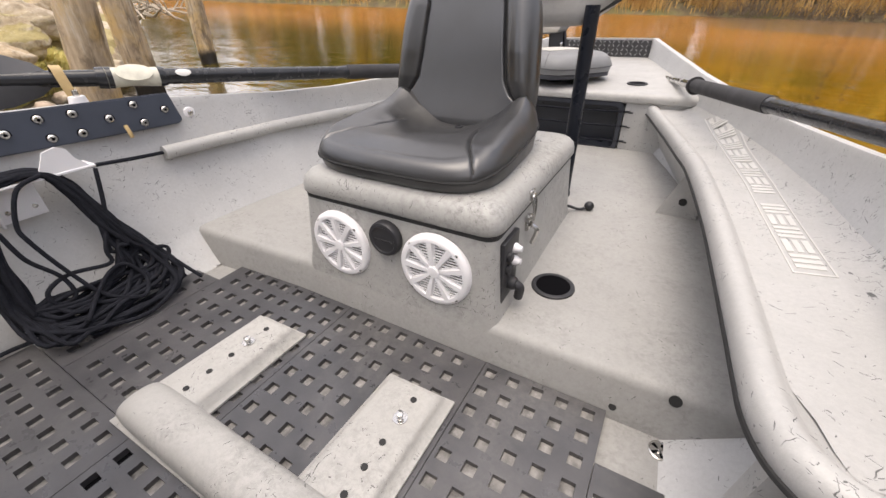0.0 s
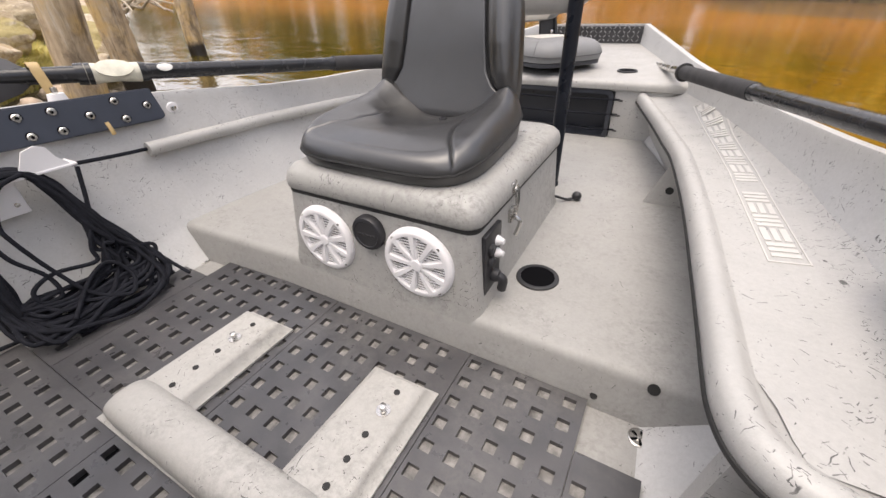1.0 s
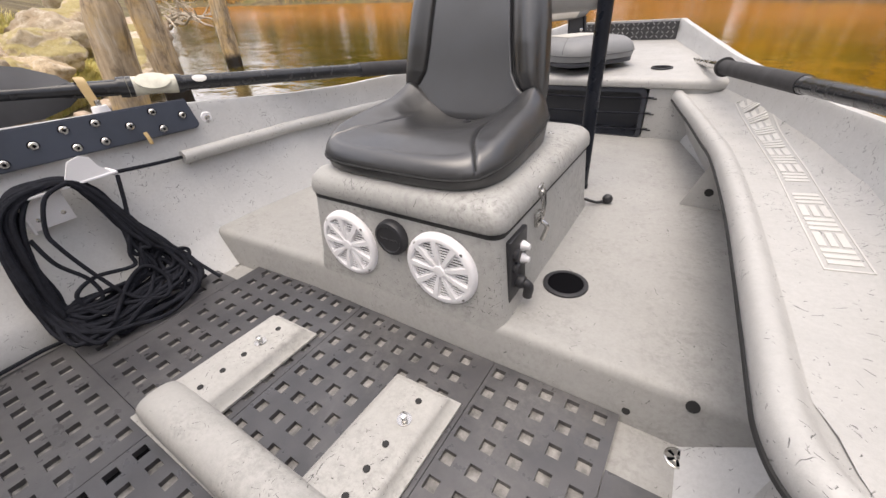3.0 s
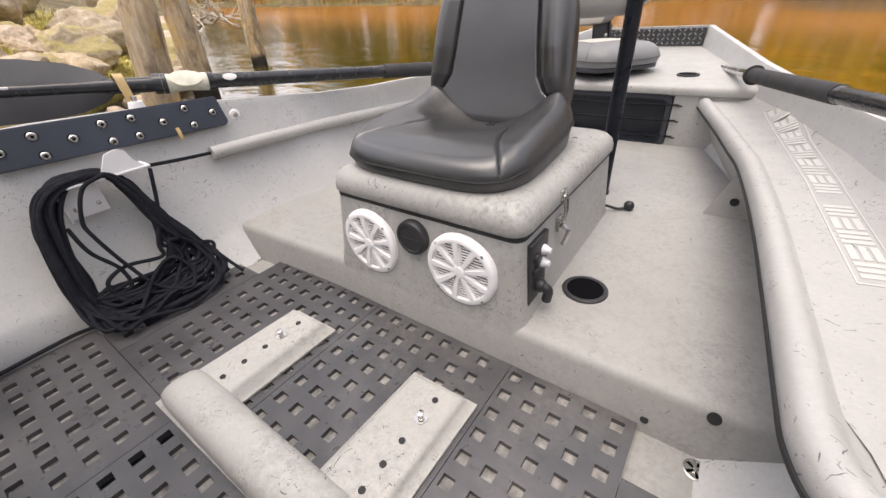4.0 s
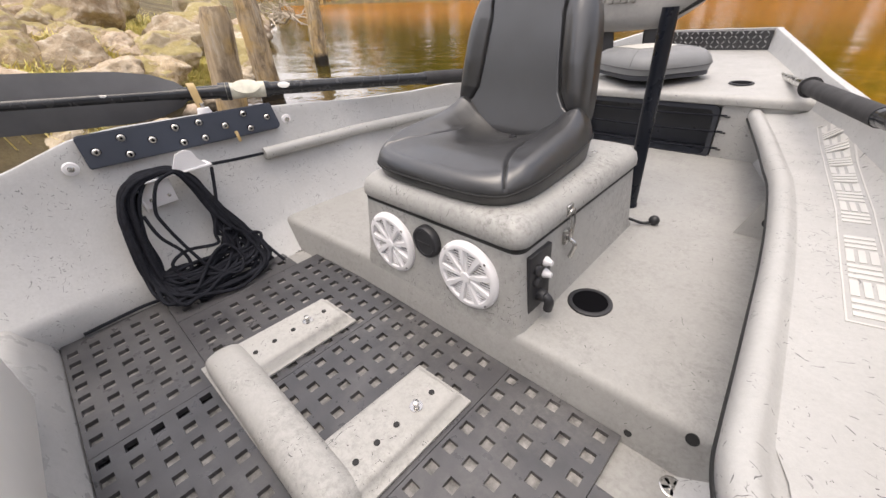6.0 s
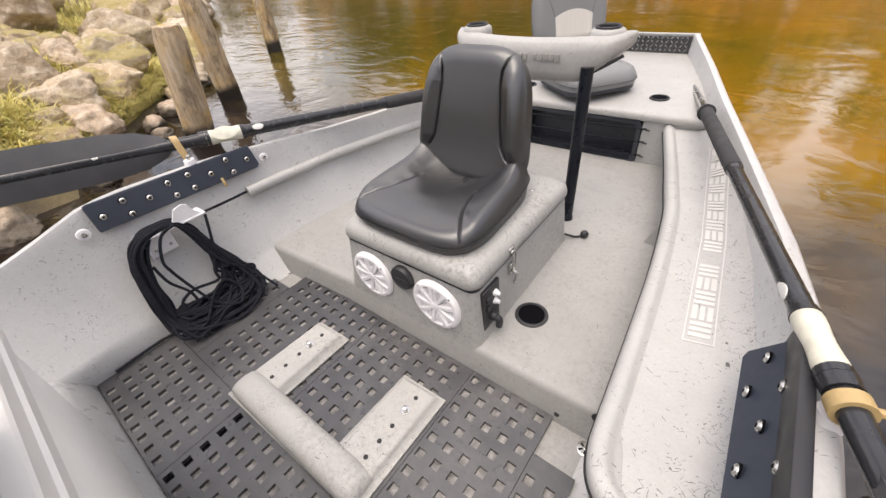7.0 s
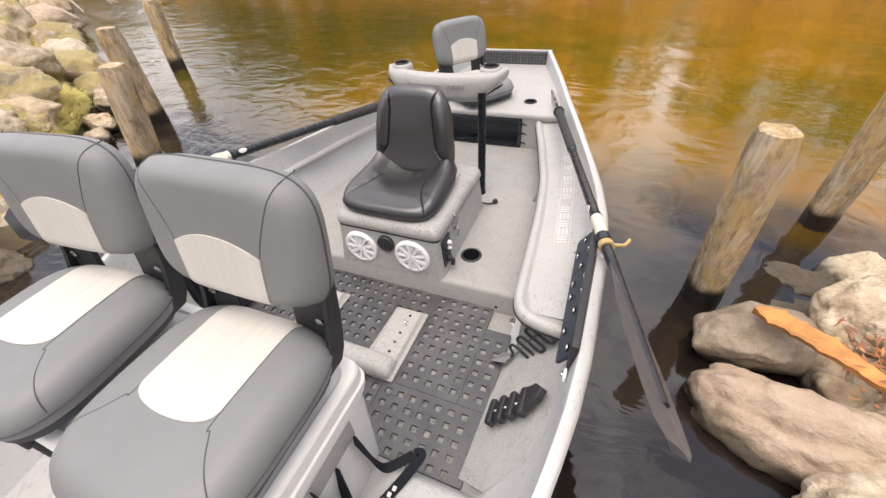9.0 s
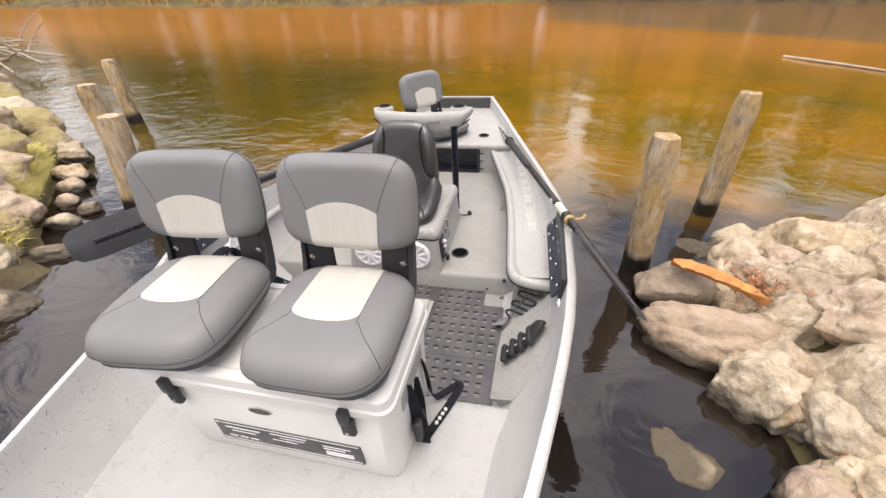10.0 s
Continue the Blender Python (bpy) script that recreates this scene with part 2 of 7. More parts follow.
def stone(name="river_boulder", moss=0.0, tint=None, wet_shade=0.135):
    m = mat(name, (0.36, 0.32, 0.27), 0.8)
    g = G(m)
    r = g.random()
    base = g.ramp(r, [(0.0, (0.47, 0.36, 0.225)), (0.3, (0.50, 0.42, 0.29)), (0.5, (0.49, 0.38, 0.28)), (0.75, (0.36, 0.29, 0.20)), (1.0, (0.58, 0.50, 0.37))])
    n = g.noise(3.2, 8, 0.66)
    c = g.mix(g.ramp(n, [(0.32, 0.6), (0.48, 0.0)]), base, (0.27, 0.18, 0.09))
    vein = g.ramp(g.noise(5.0, 6, 0.7, g.warp(4, 0.3)), [(0.47, 0.0), (0.5, 0.5), (0.53, 0.0)])
    c = g.mix(vein, c, (0.20, 0.14, 0.08))
    c = g.mix(g.ramp(g.noise(13, 6, 0.7), [(0.5, 0.0), (0.72, 0.8)]), c, (0.70, 0.63, 0.51))
    c = g.mix(g.ramp(g.noise(2.1, 5, 0.6), [(0.58, 0.0), (0.72, 0.5)]), c, (0.36, 0.31, 0.10))
    c = g.mix(g.math("MULTIPLY", g.noise(110, 3), 0.22), c, (0.24, 0.19, 0.14))
    if tint:
        c = g.mix(0.62, c, tint)
    geo = g.t.nodes.new("ShaderNodeNewGeometry")
    sep = g.t.nodes.new("ShaderNodeSeparateXYZ")
    g.link(geo.outputs["Position"], sep.inputs[0])
    if moss:
        up = g.t.nodes.new("ShaderNodeSeparateXYZ")
        g.link(geo.outputs["Normal"], up.inputs[0])
        grown = g.ramp(g.math("ADD", g.math("MULTIPLY", up.outputs[2], 0.45), g.noise(4.5, 6, 0.7)), [(0.74, 0.0), (0.84, moss)])
        c = g.mix(grown, c, g.mix(g.noise(40, 4), (0.17, 0.14, 0.03), (0.38, 0.31, 0.08)))
    # dark band at the water: wet rock plus underside shade in the colour
    wet = g.ramp(g.math("ADD", sep.outputs[2], g.math("MULTIPLY", g.noise(6, 3), 0.06)), [(wet_shade, 1.0), (wet_shade + 0.04, 0.0)])
    g.color(g.mix(g.math("MULTIPLY", wet, 0.85), c, (0.03, 0.024, 0.016)))
    g.bump(g.noise(6, 5, 0.62), 0.8, 0.06)
    g.bump(g.noise(60, 4, 0.7), 0.25, 0.006)
    return m


STONE = stone()
MOSSY_STONE = stone("mossy_boulder", 0.7)
DARK_STONE = stone("dark_boulder", tint=(0.15, 0.125, 0.095))
PINK_STONE = stone("pinkish_boulder", tint=(0.37, 0.275, 0.21))
AWASH_STONE = stone("awash_boulder", tint=(0.58, 0.47, 0.30), wet_shade=0.094)


def river():
    """Tea-brown river water: a dark body under a glossy, rippled skin."""
    m = mat("river_water", (0.05, 0.03, 0.010), 0.15)
    g = G(m)
    g.b.inputs["IOR"].default_value = 1.62
    v = g.scaled((0.8, 1.0, 1.0))
    sep = g.t.nodes.new("ShaderNodeSeparateXYZ")
    g.link(g.co, sep.inputs[0])
    x, y = sep.outputs[0], sep.outputs[1]
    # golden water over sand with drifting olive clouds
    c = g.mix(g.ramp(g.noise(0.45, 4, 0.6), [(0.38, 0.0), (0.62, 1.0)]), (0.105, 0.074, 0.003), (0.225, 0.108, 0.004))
    # warmer gold streaks paint sky and tree reflections into the colour
    gold_reflection = g.ramp(g.noise(0.9, 5, 0.6, g.scaled((0.9, 0.7, 1.0), g.warp(0.8, 0.9))), [(0.5, 0.0), (0.72, 0.4)])
    c = g.mix(gold_reflection, c, (0.27, 0.135, 0.014))
    # dark olive upstream: reflection of the dim trees put into the colour
    olive_reflection = g.math("MULTIPLY", g.ramp(g.math("ADD", g.math("MULTIPLY", x, -0.10), g.math("MULTIPLY", g.noise(0.5, 3), 0.3)), [(0.22, 0.0), (0.42, 1.0)]), g.ramp(g.math("MULTIPLY", y, 0.05), [(0.35, 0.92), (0.6, 0.0)]))
    c = g.mix(olive_reflection, c, (0.050, 0.040, 0.004))
    # far water carries the bank's orange reflection in its own colour
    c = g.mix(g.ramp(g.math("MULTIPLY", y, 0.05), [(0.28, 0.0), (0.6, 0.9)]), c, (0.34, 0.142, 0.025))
    # grey band downstream: the far scrub's reflection put into the colour
    silt_or_reflection = g.ramp(g.math("MULTIPLY", g.math("ADD", y, g.math("MULTIPLY", x, 0.68)), 0.02), [(0.400, 0.0), (0.412, 1.0)])
    c = g.mix(g.math("MULTIPLY", silt_or_reflection, g.ramp(g.math("MULTIPLY", x, 0.1), [(0.0, 0.0), (0.2, 0.85)])), c, (0.135, 0.095, 0.058))
    g.rough(g.ramp(g.math("MULTIPLY", y, 0.05), [(0.1, 0.06), (0.6, 0.20)]))
    # dark water at the landing: bank shade put into the colour
    past_shade = g.ramp(g.math("ADD", g.math("MULTIPLY", y, 0.30), g.math("MULTIPLY", g.noise(0.9, 4, 0.6), 0.5)), [(0.48, 0.0), (0.80, 1.0)])
    g.color(g.mix(past_shade, (0.014, 0.010, 0.008), c))
    # a slow swell with ripples in drifting patches, livelier upstream
    lively = g.ramp(g.math("ADD", g.math("MULTIPLY", x, -0.09), g.noise(0.6, 3, 0.6)), [(0.42, 0.12), (0.85, 1.0)])
    g.bump(g.noise(0.8, 3, 0.5, v, 0.6), 0.40, 0.07)
    g.bump(g.math("MULTIPLY", g.noise(3.0, 3, 0.5, v, 1.5), g.math("ADD", g.math("MULTIPLY", lively, 0.8), 0.25)), 0.40, 0.03)
    g.bump(g.math("MULTIPLY", g.noise(14, 3, 0.5, v, 1.2), lively), 0.42, 0.006)
    return m


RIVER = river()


def earth():
    m = mat("bank_earth", (0.16, 0.12, 0.07), 0.95)
    g = G(m)
    c = g.mix(g.ramp(g.noise(1.3, 8, 0.7), [(0.35, 0.0), (0.65, 1.0)]), (0.10, 0.075, 0.045), (0.30, 0.24, 0.11))
    c = g.mix(g.ramp(g.noise(0.5, 5), [(0.5, 0.0), (0.62, 0.7)]), c, (0.22, 0.21, 0.06))
    c = g.mix(g.math("MULTIPLY", g.noise(60, 4), 0.6), c, (0.06, 0.045, 0.03))
    g.color(c)
    g.bump(g.noise(12, 8, 0.75), 0.9, 0.08)
    return m


EARTH = earth()


def leafy(name, a, b, c):
    m = mat(name, a, 0.8)
    g = G(m)
    geo = g.t.nodes.new("ShaderNodeNewGeometry")
    g.color(g.ramp(geo.outputs["Random Per Island"], [(0.0, a), (0.5, b), (1.0, c)]))
    return m


GRASS = leafy("dry_grass", (0.60, 0.52, 0.13), (0.74, 0.63, 0.28), (0.42, 0.42, 0.08))
REEDS = leafy("golden_reeds", (0.52, 0.32, 0.09), (0.60, 0.40, 0.14), (0.38, 0.22, 0.06))
PIPING = plain("dark_piping", (0.07, 0.072, 0.075), 0.6, grain=200)
LEAVES = leafy("autumn_leaves", (0.62, 0.34, 0.04), (0.70, 0.44, 0.06), (0.34, 0.30, 0.05))
OLIVE_LEAVES = leafy("olive_leaves", (0.16, 0.17, 0.03), (0.26, 0.22, 0.04), (0.10, 0.11, 0.025))
BIRCH = plain("pale_bark", (0.40, 0.35, 0.28), 0.85, grain=20, amount=0.3, tone=0.3, blot=2)
BARK = plain("tree_bark", (0.16, 0.12, 0.085), 0.9, grain=30, amount=0.6, tone=0.4)
DRIFTWOOD = plain("grey_driftwood", (0.40, 0.34, 0.26), 0.85, grain=60, amount=0.5, tone=0.3)
SPLIT_WOOD = plain("fresh_split_wood", (0.50, 0.23, 0.07), 0.75, grain=60, amount=0.5, tone=0.35, blot=14)
BENCH_DECAL = plain("faded_decal", (0.57, 0.56, 0.535), 0.5, grain=100, amount=0.0, tone=0.05)
LITTER = leafy("bark_litter", (0.35, 0.12, 0.04), (0.24, 0.10, 0.05), (0.48, 0.24, 0.09))
# near-black colour that stands for the shade inside hollows
HOLLOW_SHADE = mat("hollow_shade", (0.004, 0.004, 0.005), 0.9, spec=0.05)


# ---- mesh helpers ----
def V(*a):
    return Vector(a)


def finish(bm, name, material, smooth=38):
    bmesh.ops.recalc_face_normals(bm, faces=bm.faces)
    me = bpy.data.meshes.new(name)
    bm.to_mesh(me)
    bm.free()
    me.materials.append(material)
    if smooth:
        me.shade_smooth()
        me.set_sharp_from_angle(angle=radians(smooth))
    return me


def part(name, bm, material, parent=None, label="", smooth=38):
    """Links a bmesh as one mesh object, under a thing or a part."""
    ob = new(name, finish(bm, name, material, smooth))
    ob.parent = parent
    if label:
        tagged(ob, label)
    return ob


def thing(name, at, label, category, rz=0.0, group="", kind="", aboard=True, rx=0.0, ry=0.0):
    """An Empty at the base of a thing; aboard: placed in the boat's own plan."""
    ob = new(name)
    ob.empty_display_size = 0.05
    m = pose(*at, rx, ry, rz)
    ob.matrix_basis = BOAT @ m if aboard else m
    return tagged(ob, label, category, group, kind)


def lone(name, bm, material, at, label, category, rz=0.0, group="", kind="", aboard=True, smooth=38, rx=0.0, ry=0.0):
    ob = part(name, bm, material, None, "", smooth)
    m = pose(*at, rx, ry, rz)
    ob.matrix_basis = BOAT @ m if aboard else m
    return tagged(ob, label, category, group, kind)


def box(bm, lo, hi, bevel=0.0, seg=2):
    r = bmesh.ops.create_cube(bm, size=1)
    vs = r["verts"]
    lo, hi = Vector(lo), Vector(hi)
    for v in vs:
        v.co = Vector((lo[i] + (v.co[i] + 0.5) * (hi[i] - lo[i]) for i in range(3)))
    if bevel:
        es = list({e for v in vs for e in v.link_edges})
        bmesh.ops.bevel(bm, geom=es, offset=bevel, segments=seg, profile=0.5, affect="EDGES")
    return bm


def ring(bm, c, ax, ay, n, r):
    return [bm.verts.new(c + ax * math.cos(2 * math.pi * k / n) * r + ay * math.sin(2 * math.pi * k / n) * r) for k in range(n)]


def skin(bm, rings, cap=True, closed=False):
    n = len(rings[0])
    pairs = list(zip(rings, rings[1:])) + ([(rings[-1], rings[0])] if closed else [])
    for a, b in pairs:
        for k in range(n):
            bm.faces.new((a[k], a[(k + 1) % n], b[(k + 1) % n], b[k]))
    if cap and not closed:
        bm.faces.new(rings[0][::-1])
        bm.faces.new(rings[-1])
    return bm


def frame_of(d):
    d = d.normalized()
    a = d.cross(Vector((0, 0, 1)))
    if a.length < 1e-3:
        a = d.cross(Vector((0, 1, 0)))
    a.normalize()
    return a, a.cross(d).normalized()


def cyl(bm, p, q, r0, r1=None, n=16):
    p, q = Vector(p), Vector(q)
    ax, ay = frame_of(q - p)
    return skin(bm, [ring(bm, p, ax, ay, n, r0), ring(bm, q, ax, ay, n, r0 if r1 is None else r1)])


def tube(bm, pts, r, n=8, closed=False):
    pts = [Vector(p) for p in pts]
    rings = []
    ax = None
    m = len(pts)
    for i, p in enumerate(pts):
        d = (pts[(i + 1) % m] - pts[i - 1]) if closed else pts[min(i + 1, m - 1)] - pts[max(i - 1, 0)]
        d.normalize()
        if ax is None:
            ax, ay = frame_of(d)
        else:
            ax = (ax - d * ax.dot(d)).normalized()
            ay = ax.cross(d).normalized()
        rr = r(i / (m - 1)) if callable(r) else r
        rings.append(ring(bm, p, ax, ay, n, rr))
    return skin(bm, rings, True, closed)


def spline(pts, k=8, closed=False):
    """A smooth line through the points (Catmull-Rom)."""
    P = [Vector(p) for p in pts]
    m = len(P)
    out = []
    for i in range(m if closed else m - 1):
        if closed:
            a, b, c, d = P[i - 1], P[i], P[(i + 1) % m], P[(i + 2) % m]
        else:
            a, b, c, d = P[max(i - 1, 0)], P[i], P[i + 1], P[min(i + 2, m - 1)]
        for j in range(k):
            t = j / k
            out.append(0.5 * (2 * b + (c - a) * t + (2 * a - 5 * b + 4 * c - d) * t * t + (3 * b - a - 3 * c + d) * t ** 3))
    if not closed:
        out.append(P[-1])
    return out


def lathe(bm, profile, n=24, at=(0, 0, 0), ax=(1, 0, 0), ay=(0, 1, 0), az=(0, 0, 1), cap=True):
    """Turns a profile of (radius, height) about the axis az."""
    at, ax, ay, az = Vector(at), Vector(ax), Vector(ay), Vector(az)
    return skin(bm, [ring(bm, at + az * h, ax, ay, n, max(r, 1e-4)) for r, h in profile], cap)


def prism(bm, outline, z0, z1, bevel=0.0, zf=None):
    """A flat outline raised to a slab; zf(x, y) lifts it to a curved floor; bevel rounds its upper rim."""
    lift = zf or (lambda x, y: 0.0)
    c = Vector((sum(p[0] for p in outline) / len(outline), sum(p[1] for p in outline) / len(outline)))

    def inset(d):
        m = len(outline)
        out = []
        for i in range(m):
            p, a, b = Vector(outline[i]), Vector(outline[i - 1]), Vector(outline[(i + 1) % m])
            n1 = Vector((-(p - a).y, (p - a).x)).normalized()
            n2 = Vector((-(b - p).y, (b - p).x)).normalized()
            nn = (n1 + n2)
            nn = nn / max(0.35, nn.length_squared / 2)
            out.append(p + nn * d)
        return out

    area = sum(outline[i - 1][0] * outline[i][1] - outline[i][0] * outline[i - 1][1] for i in range(len(outline)))
    sgn = 1 if area > 0 else -1
    steps = [(0, z0), (0, z1)] if not bevel else [(0, z0)] + [(bevel * (1 - math.cos(a)), z1 - bevel * (1 - math.sin(a))) for a in (0, math.pi / 6, math.pi / 3, math.pi / 2)]
    rings = []
    for d, z in steps:
        rings.append([bm.verts.new((p[0], p[1], z + lift(p[0], p[1]))) for p in inset(d * sgn)])
    n = len(outline)
    for a, b in zip(rings, rings[1:]):
        for k in range(n):
            bm.faces.new((a[k], a[(k + 1) % n], b[(k + 1) % n], b[k]))
    bm.faces.new(rings[0][::-1])
    bm.faces.new(rings[-1])
    return bm


def rounded_rect(x0, y0, x1, y1, r, k=4):
    out = []
    for cx, cy, a0 in ((x1 - r, y1 - r, 0), (x0 + r, y1 - r, 90), (x0 + r, y0 + r, 180), (x1 - r, y0 + r, 270)):
        for j in range(k + 1):
            a = radians(a0 + 90 * j / k)
            out.append((cx + r * math.cos(a), cy + r * math.sin(a)))
    return out


class Pad:
    """A padded cushion: a rounded slab whose upper face swells; top(u, v) gives the extra height, wide(v) the width."""

    def __init__(self, w, d, thick, top, wide=lambda v: 1.0, corner=4.0, edge=0.35, place=None):
        self.w, self.d, self.t, self.top, self.wide, self.corner, self.edge = w, d, thick, top, wide, corner, edge
        self.place = place or (lambda p: p)

    def at(self, u, v, lift=0.0):
        # squeezes the square into a rounded outline
        k = self.corner
        m = max(abs(u), abs(v), 1e-6)
        a, b = u / m, v / m
        s = 1 / max(1e-6, (abs(a) ** k + abs(b) ** k) ** (1 / k))
        x, y = a * s * m, b * s * m
        e = max(0.0, (m - (1 - self.edge)) / self.edge)
        z = self.t * math.sqrt(max(0.0, 1 - e ** 2.6 * 0.86))
        return self.place(Vector((x * self.w / 2 * self.wide(y), y * self.d / 2, z + self.top(x, y) * (1 - 0.6 * e) + lift)))

    def on(self, x, y, lift=0.0):
        """The place over the plan point (x, y) of the rounded outline."""
        m = max(abs(x), abs(y), 1e-6)
        a, b = x / m, y / m
        return self.at(a * m * (abs(a) ** self.corner + abs(b) ** self.corner) ** (1 / self.corner), b * m * (abs(a) ** self.corner + abs(b) ** self.corner) ** (1 / self.corner), lift)

    def body(self, n=22, under=0.0):
        bm = bmesh.new()
        g = [[bm.verts.new(self.at(-1 + 2 * i / n, -1 + 2 * j / n)) for j in range(n + 1)] for i in range(n + 1)]
        for i in range(n):
            for j in range(n):
                bm.faces.new((g[i][j], g[i + 1][j], g[i + 1][j + 1], g[i][j + 1]))
        rim = [(i, 0) for i in range(n)] + [(n, j) for j in range(n)] + [(i, n) for i in range(n, 0, -1)] + [(0, j) for j in range(n, 0, -1)]
        low = []
        for i, j in rim:
            u, v = -1 + 2 * i / n, -1 + 2 * j / n
            k = self.corner
            m = max(abs(u), abs(v))
            a, b = u / m, v / m
            s = 1 / ((abs(a) ** k + abs(b) ** k) ** (1 / k))
            low.append(bm.verts.new(self.place(Vector((a * s * self.w / 2 * self.wide(b * s) * 0.97, b * s * self.d / 2 * 0.97, under)))))
        m = len(rim)
        for q in range(m):
            a, b = rim[q], rim[(q + 1) % m]
            bm.faces.new((g[a[0]][a[1]], low[q], low[(q + 1) % m], g[b[0]][b[1]]))
        bm.faces.new(low[::-1])
        return bm

    def line(self, pts, r=0.003, lift=0.0):
        bm = bmesh.new()
        uv = spline([(u, v, 0) for u, v in pts], 6)
        return tube(bm, [self.on(p.x, p.y, lift) for p in uv], r, 6)

    def patch(self, v0, v1, left, right, lift=0.003, n=24):
        bm = bmesh.new()
        rows = []
        for layer in (0.0025, lift):
            rows.append([[bm.verts.new(self.on(left(v) + (right(v) - left(v)) * i / n, v, layer if layer == lift else -0.004)) for i in range(n + 1)]
                         for v in [v0 + (v1 - v0) * (1 - math.cos(math.pi * j / n)) / 2 for j in range(n + 1)]])
        top, low = rows[1], rows[0]
        for j in range(n):
            for i in range(n):
                bm.faces.new((top[j][i], top[j][i + 1], top[j + 1][i + 1], top[j + 1][i]))
        rim = [(0, i) for i in range(n)] + [(j, n) for j in range(n)] + [(n, i) for i in range(n, 0, -1)] + [(j, 0) for j in range(n, 0, -1)]
        for q in range(len(rim)):
            a, b = rim[q], rim[(q + 1) % len(rim)]
            bm.faces.new((top[a[0]][a[1]], low[a[0]][a[1]], low[b[0]][b[1]], top[b[0]][b[1]]))
        return bm


def lerp_table(rows):
    ys = [r[0] for r in rows]
    def at(y):
        return [float(np.interp(y, ys, [r[i] for r in rows])) for i in range(1, len(rows[0]))]
    return at


# ---- the boat: hull, decks, bench ----
# y along the boat: half width of the floor, of the chine, of the gunwale, and the gunwale's height
HULL = lerp_table([
    (-2.6, 0.40, 0.44, 0.52, 0.46, 0.13), (-1.8, 0.58, 0.62, 0.755, 0.42, 0.13), (-1.5, 0.64, 0.68, 0.83, 0.42, 0.13), (-1.3, 0.67, 0.72, 0.88, 0.425, 0.13), (-1.05, 0.69, 0.75, 0.935, 0.437, 0.13),
    (-0.85, 0.70, 0.80, 0.972, 0.458, 0.12), (-0.7, 0.71, 0.85, 0.995, 0.492, 0.095), (-0.55, 0.715, 0.865, 1.005, 0.535, 0.09), (-0.45, 0.715, 0.865, 1.006, 0.546, 0.09),
    (-0.1, 0.705, 0.87, 1.01, 0.528, 0.09), (0.2, 0.69, 0.86, 0.995, 0.498, 0.09), (0.5, 0.65, 0.815, 0.953, 0.465, 0.09),
    (0.8, 0.59, 0.745, 0.885, 0.448, 0.09), (1.2, 0.49, 0.63, 0.775, 0.45, 0.09), (1.6, 0.37, 0.48, 0.65, 0.47, 0.09), (2.0, 0.26, 0.37, 0.525, 0.505, 0.12), (2.48, 0.16, 0.26, 0.35, 0.562, 0.2)])


def floor_half(s, y):
    """Half width of the floor; the port side stands further out beside the mats."""
    f = HULL(y)[0]
    return f if s > 0 or y > 0.25 else max(f, float(np.interp(y, [-2.6, -1.4, -1.05, -0.85, -0.55, -0.45, -0.35, -0.1, 0.25], [0.40, 0.64, 0.70, 0.785, 0.798, 0.765, 0.742, 0.728, 0.69])))


def floor_z(y):
    return 0.0


def side(s, y):
    """The inside of one side of the hull at y: from the floor's edge up to the gunwale."""
    f, c, g, zg, zc = HULL(y)
    k = 0.955 if s < 0 and y < 0.4 else (0.955 + 0.045 * min(1, (y - 0.4) / 0.5) if s < 0 else 1.0)
    zf = -0.022
    f = floor_half(s, y)
    return [(s * f, zf), (s * (f + 0.008), zf + 0.004), (s * (c - 0.012) * k, zc - 0.012), (s * (c + 0.004) * k, zc + 0.01), (s * (c + 0.62 * (g - c)) * k, zc + 0.5 * (zg - zc)),
            (s * (g - 0.020) * k, zg - 0.03), (s * (g - 0.018) * k, zg - 0.006), (s * (g - 0.014) * k, zg + 0.004), (s * (g + 0.012) * k, zg + 0.004), (s * (g + 0.024) * k, zg - 0.008),
            (s * (g + 0.022) * k, zg - 0.035), (s * (g + 0.004) * k, zg - 0.045), (s * (c + 0.62 * (g - c) + 0.022) * k, zc + 0.5 * (zg - zc)), (s * (c + 0.03) * k, zc - 0.06), (s * f, zf - 0.11)]


boat = thing("drift_boat", (0, 0, -0.15), "grey speckled fibreglass drift boat moored among posts and boulders", "boat")


def bpart(name, bm, material, label="", smooth=38, parent=None):
    bmesh.ops.translate(bm, verts=bm.verts, vec=(0, 0, 0.15))
    return part(name, bm, material, parent or boat, label, smooth)


ys = [-2.6 + 5.08 * i / 72 for i in range(73)]
for s, nm in ((-1, "port"), (1, "starboard")):
    bm = bmesh.new()
    rows = [[bm.verts.new((x, y, z)) for x, z in side(s, y)] for y in ys]
    for a, b in zip(rows, rows[1:]):
        for k in range(len(a) - 1):
            bm.faces.new((a[k], a[k + 1], b[k + 1], b[k]))
    bpart("hull_side", bm, LIT_HULL_GEL, "speckled grey inner side and rolled gunwale", 50)
# floor between the sides, and the hull's bottom
bm = bmesh.new()
rows = []
for y in ys:
    f, fp = floor_half(1, y), floor_half(-1, y)
    z = floor_z(y) - 0.021
    rows.append([bm.verts.new((x, y, z)) for x in (-fp, -0.5 * fp, 0, 0.5 * f, f)] + [bm.verts.new((x, y, z - 0.11)) for x in (f, 0, -fp)])
for a, b in zip(rows, rows[1:]):
    for k in range(8):
        bm.faces.new((a[k], a[(k + 1) % 8], b[(k + 1) % 8], b[k]))
bm.faces.new(rows[0]); bm.faces.new(rows[-1][::-1])
bpart("hull_floor", bm, DECK, "pale textured cockpit floor", 50)
